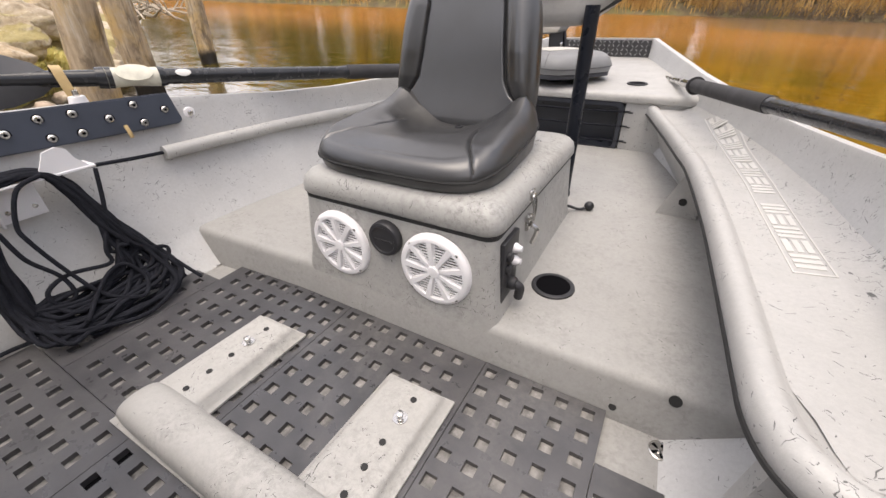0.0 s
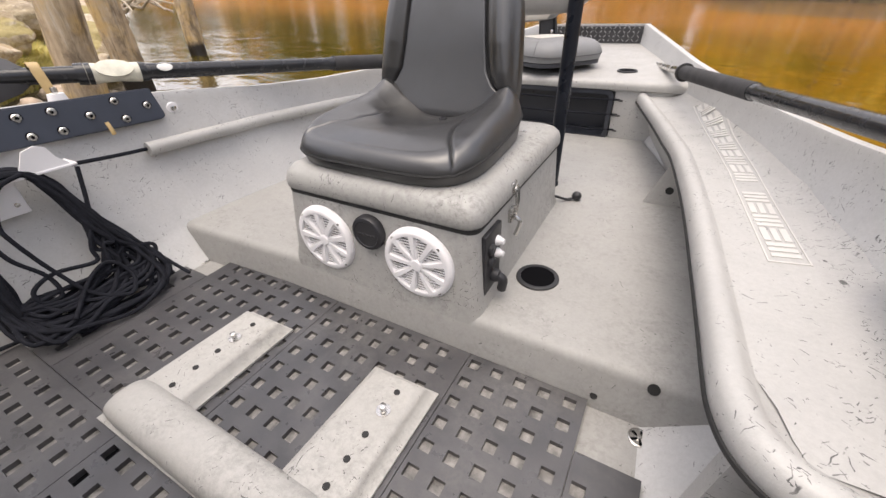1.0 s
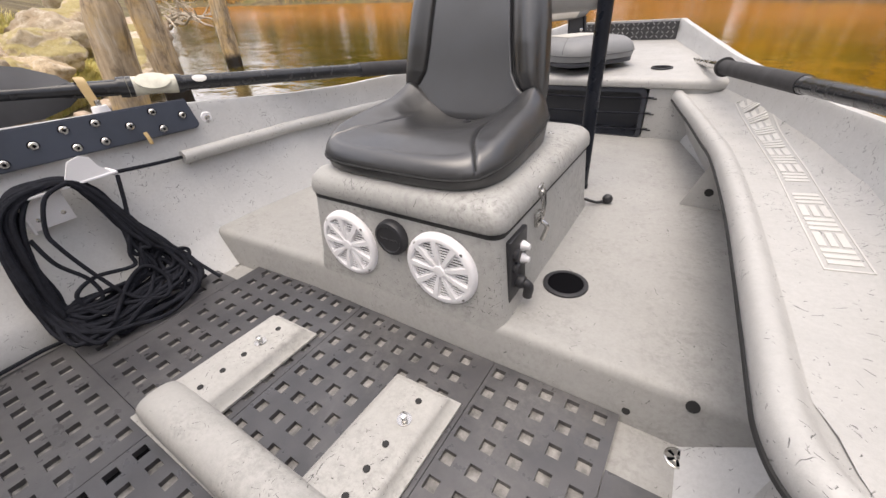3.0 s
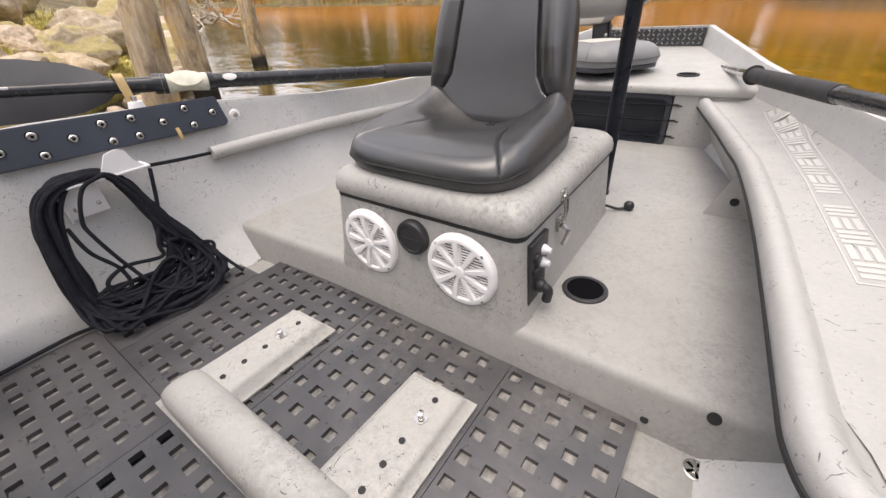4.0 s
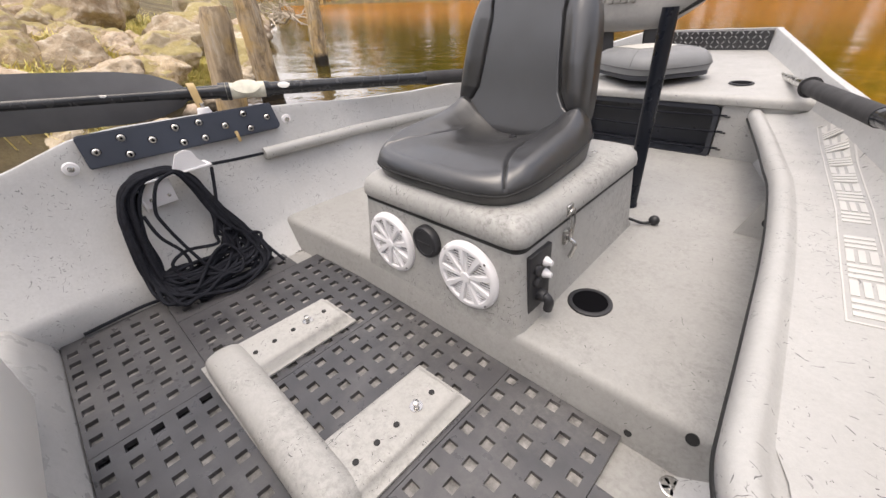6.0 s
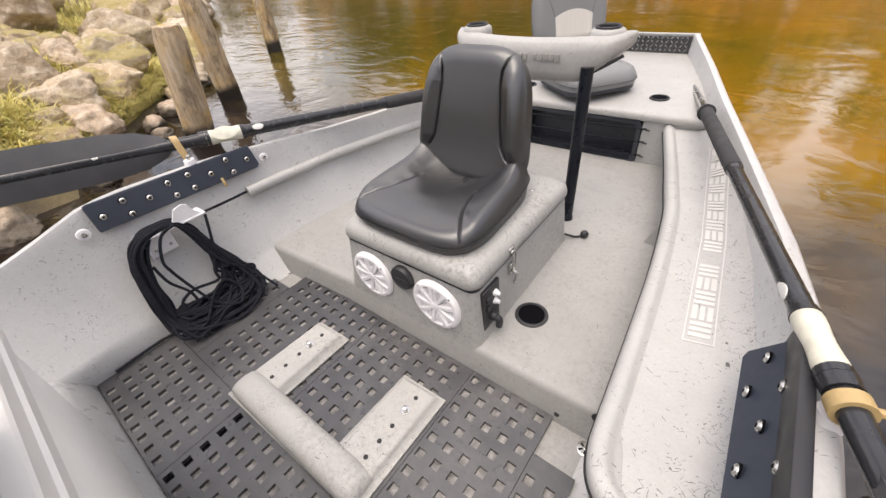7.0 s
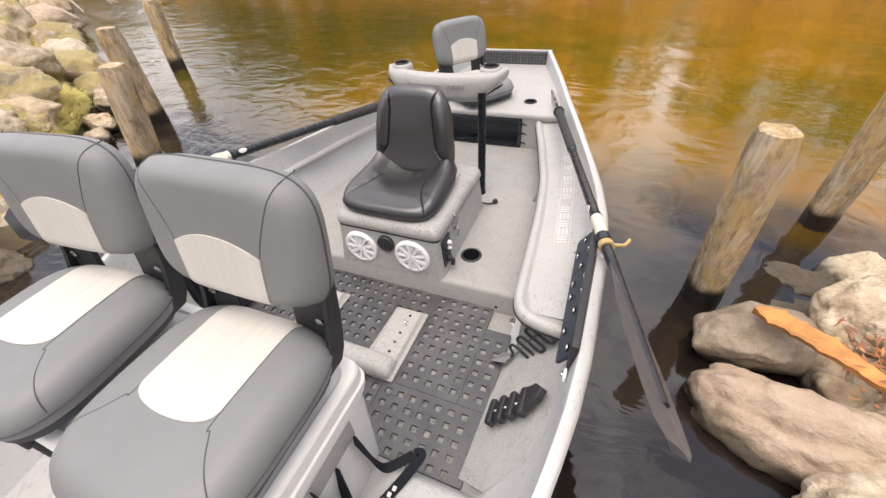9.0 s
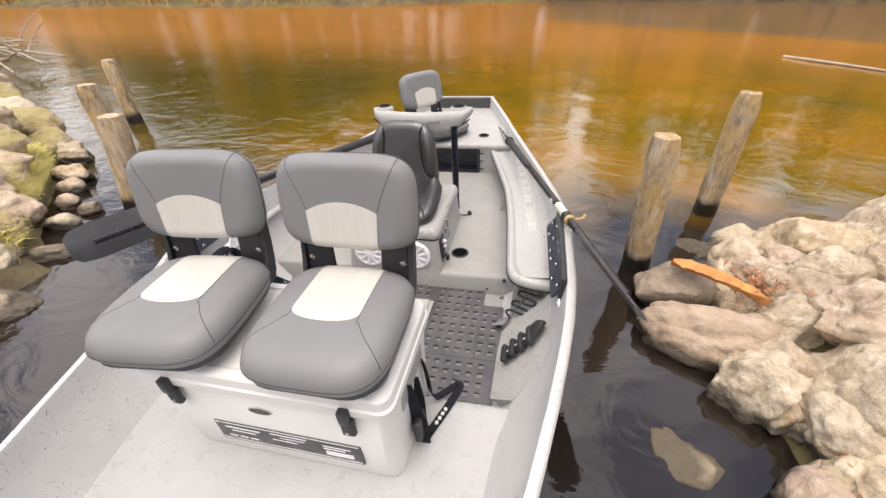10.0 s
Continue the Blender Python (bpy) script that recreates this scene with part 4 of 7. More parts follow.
lt = thing("draw_latch", (0.300, 0.225, 0.30), "bright steel draw latch holding the box lid shut", "latch")
for nm, lo, hi in (("keeper", (0.0, -0.016, 0.035), (0.010, 0.016, 0.065)), ("latch_base", (0.0, -0.016, -0.045), (0.010, 0.016, -0.005))):
    bm = bmesh.new()
    box(bm, lo, hi, 0.003)
    part(nm, bm, CHROME, lt)
bm = bmesh.new()
tube(bm, spline([(0.014, -0.010, 0.05), (0.018, -0.008, 0.01), (0.016, -0.008, -0.03), (0.014, 0.008, -0.03), (0.018, 0.008, 0.01), (0.014, 0.010, 0.05)], 5, True), 0.0028, 6, True)
part("hasp", bm, CHROME, lt)
bm = bmesh.new()
tube(bm, spline([(0.010, 0.0, -0.03), (0.028, 0.004, -0.045), (0.018, 0.002, -0.085)], 5), 0.006, 8)
part("lever", bm, CHROME, lt)
cb = thing("trailing_cable", (0.31, 0.685, 0.103), "short black cable ending in a round cap on the deck", "cable")
bm = bmesh.new()
tube(bm, spline([(-0.02, -0.02, 0.03), (0.0, -0.005, 0.028), (0.035, 0.02, 0.012), (0.060, 0.042, 0.014)], 6), 0.005, 8)
part("lead", bm, BLACK_PLASTIC, cb)
bm = bmesh.new()
bmesh.ops.create_icosphere(bm, subdivisions=2, radius=0.018)
bmesh.ops.translate(bm, verts=bm.verts, vec=(0.066, 0.046, 0.02))
part("cap", bm, BLACK_PLASTIC, cb)


# ---- cup holders ----
def cup_holder(at, r, material=BLACK_PLASTIC, label="black plastic drink holder sunk in the deck", depth=0.07):
    c = thing("cup_holder", at, label, "cup holder", group="drink holders")
    bm = bmesh.new()
    lathe(bm, [(r * 0.84, -0.001), (r * 0.88, 0.005), (r * 1.02, 0.006), (r * 1.09, 0.004), (r * 1.11, -0.001)], 36, cap=False)
    part("rim", bm, material, c)
    # flat disc at rim level paints the well's inner shade
    bm = bmesh.new()
    lathe(bm, [(r * 0.88, 0.005), (r * 0.875, 0.0040), (0.0, 0.0038)], 36, cap=False)
    part("well", bm, HOLLOW_SHADE, c, "flat black disc for the well's inner shade")
    return c


cup_holder((0.392, 0.222, deck_z(0.222)), 0.052)
cup_holder((0.362, 1.705, bow_z(1.705)), 0.045)
cup_holder((-0.405, 1.705, bow_z(1.705)), 0.045)

# ---- helm seat: black vinyl bucket ----
hs = thing("helm_seat", (-0.013, 0.30, 0.396), "black moulded vinyl tractor-style helm seat on the box lid", "seat")


def groove(d, w=0.035):
    return math.exp(-(d / w) ** 2)


def smooth_step(t):
    t = max(0.0, min(1.0, t))
    return t * t * (3 - 2 * t)


crease_at = lerp_table([(-1.0, 0.93), (-0.8, 0.80), (-0.6, 0.69), (-0.4, 0.60), (-0.2, 0.54), (0.0, 0.50), (0.2, 0.48), (0.4, 0.50), (1.0, 0.6)])


def seat_top(x, y):
    """A flat middle that sweeps up into the back, between thigh rolls that climb towards the wings, parted by sewn creases."""
    a = abs(x)
    e = crease_at(y)[0]
    roll = (0.012 + 0.020 * smooth_step((y + 0.7) / 1.0)) * smooth_step((a - e) / 0.30)
    climb = 0.006 * smooth_step((a - 0.45) / 0.4) * smooth_step((y - 0.0) / 0.7)
    sweep = 0.026 * min(1.0, max(0.0, (y - 0.12) / 0.36)) ** 2 * smooth_step((a - 0.2) / 0.5)
    dish = -0.012 * groove(y + 0.05, 0.40) * (1 - min(1, a / max(e, 0.1)) ** 2)
    # the bucket is deepest at its drain
    dish -= 0.030 * smooth_step((y + 0.42) / 0.85) * (1 - smooth_step((a - 0.08) / 0.62))
    fade = smooth_step((0.18 - y) / 0.25)
    cut = 0.011 * groove(a - e, 0.016) * fade * (1 - smooth_step((-y - 0.86) / 0.12))
    front = -0.020 * smooth_step((-y - 0.55) / 0.45)
    dx, dy = x - 0.06, y - 0.41
    r = math.hypot(dx, dy)
    # the cover puckers round the drain eyelet and beside the creases
    front -= 0.0028 * groove(r, 0.07) + 0.0006 * math.cos(9 * math.atan2(dy, dx)) * groove(r - 0.16, 0.10)
    front += 0.0014 * math.sin(26 * y + 3 * a) * groove(a - e - 0.05, 0.07) * fade
    return roll + climb + sweep + dish - cut + front


base = Pad(0.535, 0.54, 0.068, seat_top, lambda y: 0.98 - 0.06 * y, 4.2, 0.15, lambda p: V(p.x, p.y + 0.002, p.z + 0.012))
cushion = part("cushion", base.body(170, -0.012), BLACK_VINYL, hs, smooth=70)
rim_line = [base.at(*((t * 8 - 1, -1) if t < 0.25 else (1, (t - 0.25) * 8 - 1) if t < 0.5 else (1 - (t - 0.5) * 8, 1) if t < 0.75 else (-1, 1 - (t - 0.75) * 8))) for t in [i / 96 for i in range(96)]]
bm = bmesh.new()
tube(bm, [q + V(0, 0, -0.004) for q in rim_line], 0.0034, 6, True)
part("edge_seam", bm, SEAM, cushion)
bm = bmesh.new()
o = rounded_rect(-0.235, -0.225, 0.235, 0.23, 0.08, 5)
prism(bm, o, 0.0, 0.03)
part("pan", bm, BLACK_PLASTIC, hs)

def lean(deg, up, back):
    c, s = math.cos(radians(deg)), math.sin(radians(deg))
    # local y runs up the backrest, local z towards the sitter
    return lambda p: V(p.x - 0.010, back + p.y * s - p.z * c, up + p.y * c + p.z * s)


wing_at = lerp_table([(-1.0, 1.6), (-0.60, 1.05), (-0.54, 0.84), (-0.45, 0.72), (-0.30, 0.635), (0.0, 0.60), (0.5, 0.57), (0.7, 0.60), (0.85, 0.69), (1.0, 0.88)])


def back_top(x, y):
    a = abs(x)
    e = wing_at(y)[0]
    wing = 0.030 * smooth_step((a - e) / 0.26) * (1 - 0.55 * max(0, y))
    low = 0.012 * groove(y + 0.95, 0.45) + 0.004 * groove(y - 0.15, 0.5)
    return wing + low - 0.013 * groove(a - e, 0.020) * (1 - smooth_step((y - 0.80) / 0.2))


bk = Pad(0.447, 0.485, 0.058, back_top, lambda y: 1.01 - 0.11 * y - 0.05 * max(0, y) ** 3, 4.0, 0.24, lean(12, 0.232, 0.235))
back = part("backrest", bk.body(170, -0.012), BLACK_VINYL, hs, smooth=70)
# dark lines laid along the creases paint their shade
for s in (-1, 1):
    part("crease_seam", base.line([(s * crease_at(y)[0], y) for y in (-0.84, -0.7, -0.5, -0.3, -0.1, 0.08)], 0.0022, 0.0010), SEAM, cushion)
    part("crease_seam", bk.line([(s * wing_at(y)[0], y) for y in (-0.46, -0.3, 0.0, 0.3, 0.55, 0.7, 0.8)], 0.0022, 0.0012), SEAM, back)
bm = bmesh.new()
lathe(bm, [(0.013, 0.0), (0.012, 0.004), (0.007, 0.005), (0.006, 0.001), (0.0, 0.001)], 14, base.at(0.06, 0.41) + V(0, 0, 0.001))
part("drain_eyelet", bm, BLACK_PLASTIC, hs)
bm = bmesh.new()
lathe(bm, [(0.009, 0.0), (0.009, 0.003), (0.004, 0.005)], 12)
lone("lid_screw", bm, CHROME, (0.220, 0.53, 0.393), "small bright screw in the box lid", "screw")

# ---- leaning console on its pole ----
con = thing("rowing_console", (0.255, 0.83, 0.107), "white moulded thigh brace with two drink wells on a black pole", "thigh brace")
OFF = V(-0.255, -0.83, -0.107)
bm = bmesh.new()
secs = []
for i in range(33):
    u = -1 + i / 16
    x = 0.0 + u * 0.375
    yf = 0.815 + 0.06 * u * u
    end = max(0.0, (abs(u) - 0.62) / 0.38)
    wid = 0.09 + 0.09 * math.sin(min(1.0, end) * math.pi * 0.62)
    tip = math.sqrt(max(0.0, 1 - max(0.0, (abs(u) - 0.78) / 0.22) ** 2)) if abs(u) > 0.78 else 1.0
    tip = max(tip, 0.08)
    zc = 0.838 - 0.012 * (1 - u * u)
    hgt = (0.148 - 0.078 * min(1.0, end * 1.3)) * (0.45 + 0.55 * tip)
    yc = yf + wid / 2
    w = wid * tip
    sec = []
    for k in range(16):
        a = 2 * math.pi * k / 16
        ca, sa = math.cos(a), math.sin(a)
        q = (abs(ca) ** 4 + abs(sa) ** 4) ** -0.25
        yy, zz = ca * q * w / 2, sa * q * hgt / 2
        sec.append(bm.verts.new(V(x, yc + yy, zc + zz - hgt / 2 + 0.01) + OFF))
    secs.append(sec)
skin(bm, secs)
part("bar", bm, PALE, con, "white moulded bar", 60)
for x in (-0.285, 0.275):
    bm = bmesh.new()
    lathe(bm, [(0.036, 0.002), (0.038, 0.008), (0.043, 0.009), (0.046, 0.006), (0.046, 0.001)], 28, V(x, 0.955, 0.858) + OFF, cap=False)
    well = part("drink_well", bm, BLACK_PLASTIC, con, "black rimmed drink well")
    # black disc in the rim paints the drink well's dark inside
    bm = bmesh.new()
    lathe(bm, [(0.038, 0.007), (0.037, 0.003), (0.0, 0.0025)], 28, V(x, 0.955, 0.858) + OFF, cap=False)
    part("well_shade", bm, HOLLOW_SHADE, well)
for x in (-0.285, 0.275):
    bm = bmesh.new()
    lathe(bm, [(0.050, -0.07), (0.060, -0.045), (0.064, -0.01), (0.060, 0.004), (0.050, 0.010), (0.03, 0.011)], 28, V(x, 0.955, 0.848) + OFF)
    part("well_boss", bm, PALE, con, "rounded boss round the drink well", 60)
# bars greyer than the moulding hold the lettering's shadow lines in their colour
x = -0.20
for k in range(17):
    w = 0.014 if k % 5 != 2 else 0.010
    if k != 11:
        bm = bmesh.new()
        box(bm, V(x, 0.8085 + 0.06 * (x / 0.375) ** 2, 0.770) + OFF, V(x + w, 0.822 + 0.06 * (x / 0.375) ** 2, 0.792) + OFF, 0.001, 1)
        part("raised_bar", bm, EMBOSS, con)
    x += 0.0215
bm = bmesh.new()
tube(bm, [V(-0.36 + 0.72 * i / 24, 0.835 + 0.06 * (-1 + i / 12) ** 2, 0.706 + 0.078 * min(1, max(0, (abs(-1 + i / 12) - 0.6) / 0.4)) ** 1.2) + OFF for i in range(25)], 0.006, 8)
part("edge_trim", bm, SEAM, con, "dark rubber edge trim")
bm = bmesh.new()
cyl(bm, (0, 0.0, 0.0), (0.0, 0.02, 0.643), 0.024, n=20)
part("pole", bm, POLE_BLACK, con, "black steel pole")
bm = bmesh.new()
lathe(bm, [(0.027, 0.0), (0.027, 0.012), (0.0245, 0.016)], 20)
part("pole_foot", bm, POLE_BLACK, con)

# ---- tray in the bulkhead with bungee cords ----
tr = thing("storage_tray", (0, 1.515, 0.10), "black plastic bulkhead tray held by three bungee cords", "storage tray")
bm = bmesh.new()
o = rounded_rect(-0.345, 0.0, 0.345, 0.245, 0.03, 4)
inn = rounded_rect(-0.325, 0.02, 0.325, 0.225, 0.025, 4)
r1 = [bm.verts.new((x, -0.008, z)) for x, z in o]
r2 = [bm.verts.new((x, -0.010, z)) for x, z in inn]
r3 = [bm.verts.new((x * 0.95, 0.11, 0.012 + z * 0.90)) for x, z in inn]
r0 = [bm.verts.new((x, 0.004, z)) for x, z in o]
skin(bm, [r0, r1, r2, r3], cap=False)
bm.faces.new(r3)
part("tub", bm, TRAY_PLASTIC, tr, smooth=40)
for z in (0.20, 0.13, 0.055):
    bm = bmesh.new()
    tube(bm, spline([(-0.375, -0.004, z + 0.005), (-0.2, -0.016, z), (0.1, -0.017, z - 0.002), (0.375, -0.004, z + 0.002)], 6), 0.0045, 8)
    c = part("bungee", bm, ROPE_BLACK, tr, "black bungee cord")
    for s in (-1, 1):
        bm = bmesh.new()
        tube(bm, [(s * 0.368, 0.0, z), (s * 0.372, -0.014, z), (s * 0.39, -0.014, z)], 0.004, 6)
        part("cord_hook", bm, BLACK_PLASTIC, c)


# ---- rigging boards on both sides ----
def rig_board(s, x0, x1, zlift, label, slope=0.26):
    """A bolted board along the gunwale: from (x0, y=-0.53) to (x1, y=0.09)."""
    rb = thing("rigging_board", ((x0 + x1) / 2, -0.22, 0.495 + zlift), label, "bolt board", group="rigging boards")
    ya, yb = -0.315, 0.315
    dx = (x1 - x0) / 2
    bm = bmesh.new()
    o = []
    for y, z in ((ya, -0.042), (yb - 0.015, -0.062), (yb, -0.052), (yb - 0.008, 0.034), (ya + 0.01, 0.056), (ya, 0.05)):
        o.append((dx * y / 0.315 - s * 0.0 + s * slope * z, y, z))
    a = [bm.verts.new(p) for p in o]
    b = [bm.verts.new((x + s * 0.014, y, z)) for x, y, z in o]
    skin(bm, [a, b])
    bmesh.ops.bevel(bm, geom=list(bm.edges), offset=0.003, segments=2, affect="EDGES")
    part("board", bm, NAVY_PLATE, rb, smooth=30)
    pat = [(-0.28, 0.002), (-0.203, 0.026), (-0.201, -0.026), (-0.125, 0.0), (-0.046, 0.021), (-0.041, -0.030), (0.031, 0.020), (0.030, -0.032), (0.111, -0.009), (0.190, 0.016), (0.196, -0.038), (0.273, -0.013)]
    for y, z in pat:
        c = V(dx * y / 0.315 + s * slope * z, y, z)
        # black disc round each bolt puts its recess shade into colour
        bm = bmesh.new()
        lathe(bm, [(0.0138, -0.002), (0.0138, 0.0012)], 16, c, (0, 1, 0), (0, 0, 1), (-s, 0, 0))
        part("bolt_shade", bm, HOLLOW_SHADE, rb)
        bm = bmesh.new()
        lathe(bm, [(0.0115, 0.0), (0.0115, 0.003), (0.009, 0.006), (0.0045, 0.0065), (0.004, 0.0035)], 14, c, (0, 1, 0), (0, 0, 1), (-s, 0, 0))
        bt = part("bolt", bm, CHROME, rb, "bright button-head bolt")
        # black cap on the head paints the shade inside its hex socket
        bm = bmesh.new()
        lathe(bm, [(0.0040, 0.006), (0.0040, 0.0072)], 6, c, (0, 1, 0), (0, 0, 1), (-s, 0, 0))
        part("socket_shade", bm, HOLLOW_SHADE, bt)
    return rb


rig_board(-1, -0.915, -0.925, 0.0, "blue-black board with staggered steel bolts on the port side")
rig_board(1, 0.957, 0.957, -0.012, "blue-black board with staggered steel bolts above the bench end", 0.62)
bm = bmesh.new()
box(bm, (0.966, -0.545, 0.415), (0.990, 0.10, 0.557), 0.004)
lone("backing_strip", bm, BLACK_PLASTIC, (0, 0, 0), "black backing strip behind the starboard bolt board", "backing strip")


def fin_washer(at, s):
    w = thing("washer_bolt", at, "white plastic washer with a steel bolt in the hull side", "washer", group="hull washers")
    bm = bmesh.new()
    lathe(bm, [(0.021, -0.004), (0.021, 0.002), (0.017, 0.005), (0.010, 0.005)], 20, (0, 0, 0), (0, 1, 0), (0, 0, 1), (-s, 0, 0.1))
    part("washer", bm, WHITE_PLASTIC, w)
    bm = bmesh.new()
    lathe(bm, [(0.009, 0.003), (0.009, 0.010), (0.005, 0.012)], 12, (0, 0, 0), (0, 1, 0), (0, 0, 1), (-s, 0, 0.1))
    part("bolt", bm, CHROME, w)


fin_washer((-0.934, 0.134, 0.454), -1)
fin_washer((-0.915, -0.577, 0.468), -1)
fin_washer((0.966, -0.565, 0.440), 1)
bm = bmesh.new()
tube(bm, spline([(0, 0, 0.02), (0.01, 0, 0.0), (0.012, 0, -0.015)], 4), 0.006, 8)
lone("brass_pin", bm, TAN, (-0.885, -0.09, 0.445), "small brass pin hanging under the port bolt board", "pin")

# ---- rope bracket and coiled anchor rope on the port side ----
rbk = thing("rope_bracket", (-0.850, -0.34, 0.345), "white metal fairlead bracket that holds the anchor rope", "bracket")
bm = bmesh.new()
box(bm, (-0.045, -0.115, 0.045), (0.030, 0.115, 0.052), 0.002)
part("shelf", bm, WHITE_PLASTIC, rbk)
bm = bmesh.new()
fl = [(-0.035, 0.0), (0.085, 0.0), (0.06, 0.028), (0.05, 0.056), (0.03, 0.066), (0.0, 0.058), (-0.015, 0.03)]
skin(bm, [[bm.verts.new((0.020, y, 0.05 + z)) for y, z in fl], [bm.verts.new((0.026, y, 0.05 + z)) for y, z in fl]])
bmesh.ops.translate(bm, verts=bm.verts, vec=(0, 0.02, 0))
part("fin", bm, WHITE_PLASTIC, rbk)
bm = bmesh.new()
box(bm, (-0.016, -0.122, -0.048), (-0.008, -0.020, 0.047), 0.002)
part("wall_plate", bm, WHITE_PLASTIC, rbk)
bm = bmesh.new()
box(bm, (-0.060, -0.122, -0.046), (0.026, -0.116, 0.050), 0.002)
part("gusset", bm, WHITE_PLASTIC, rbk)
for y in (-0.095, -0.040):
    bm = bmesh.new()
    lathe(bm, [(0.006, 0.0), (0.006, 0.003), (0.003, 0.004)], 10, (-0.007, y, -0.02), (0, 1, 0), (0, 0, 1), (1, 0, 0))
    part("rivet", bm, CHROME, rbk)

rope = thing("anchor_rope", (-0.80, -0.30, 0.0), "long black anchor rope hung in loose coils on its bracket", "rope")
rnd = random.Random(12)


def wall_x(z):
    """How far in the port side stands at height z."""
    return float(np.interp(z, [-0.02, 0.02, 0.09, 0.3, 0.5], [-0.665, -0.70, -0.80, -0.865, -0.91]))


# the loops hang over the shelf; outer and inner run, (y, z)
OUTER = [(-0.34, 0.408), (-0.435, 0.415), (-0.51, 0.385), (-0.542, 0.31), (-0.552, 0.20), (-0.56, 0.12), (-0.54, 0.05), (-0.47, 0.03), (-0.35, 0.025), (-0.22, 0.035), (-0.18, 0.075), (-0.225, 0.16), (-0.264, 0.255), (-0.30, 0.36)]
INNER = [(-0.35, 0.404), (-0.42, 0.40), (-0.47, 0.35), (-0.495, 0.25), (-0.51, 0.15), (-0.505, 0.10), (-0.48, 0.065), (-0.43, 0.055), (-0.355, 0.06), (-0.29, 0.08), (-0.268, 0.12), (-0.275, 0.18), (-0.285, 0.25), (-0.312, 0.35)]
for k in range(36):
    ql, qr = rnd.random(), rnd.uniform(-0.25, 1.25)
    near = rnd.uniform(0.010, 0.060)
    sag = rnd.uniform(-0.02, 0.055) if k % 3 else rnd.uniform(-0.01, 0.02)
    P = []
    for i, (o, n_) in enumerate(zip(OUTER, INNER)):
        loose = 0.024 if 5 < i < 12 else 0.009
        q = ql if i < 7 else qr
        y, z = o[0] + (n_[0] - o[0]) * q + rnd.uniform(-loose, loose), o[1] + (n_[1] - o[1]) * q + rnd.uniform(-loose, loose) * 0.6
        if 5 < i < 11:
            z += sag
        P.append((wall_x(z) + near + 0.008 * rnd.random() + 0.80, y + 0.30, max(0.006, z)))
    bm = bmesh.new()
    tube(bm, spline(P, 5, True), 0.0064, 8, True)
    part("coil", bm, ROPE_BLACK, rope)


def hang(pts, out):
    return [(wall_x(z) + out, y, z) for y, z in pts]


for P in (hang([(-0.344, 0.405), (-0.403, 0.385), (-0.443, 0.31), (-0.442, 0.262), (-0.414, 0.16), (-0.377, 0.075), (-0.313, 0.046), (-0.275, 0.075), (-0.301, 0.127), (-0.36, 0.11), (-0.45, 0.05)], 0.07),
          hang([(-0.23, 0.385), (-0.268, 0.265), (-0.314, 0.18), (-0.325, 0.14), (-0.416, 0.155), (-0.473, 0.135), (-0.472, 0.098), (-0.431, 0.10), (-0.432, 0.157), (-0.469, 0.225), (-0.48, 0.30)], 0.062),
          hang([(-0.155, 0.02), (-0.172, 0.06), (-0.20, 0.127), (-0.261, 0.241), (-0.303, 0.339)], 0.05),
          [(-0.72, -0.17, 0.012), (-0.70, -0.26, 0.012), (-0.705, -0.36, 0.012), (-0.737, -0.45, 0.012), (-0.782, -0.576, 0.014), (-0.785, -0.656, 0.014), (-0.776, -0.77, 0.014)],
          [(-0.835, -0.24, 0.392), (-0.87, -0.12, 0.372), (-0.905, -0.01, 0.356), (-0.906, 0.03, 0.355)]):
    bm = bmesh.new()
    tube(bm, spline([(x + 0.80, y + 0.30, z) for x, y, z in P], 8), 0.0058, 8)
    part("strand", bm, ROPE_BLACK, rope)


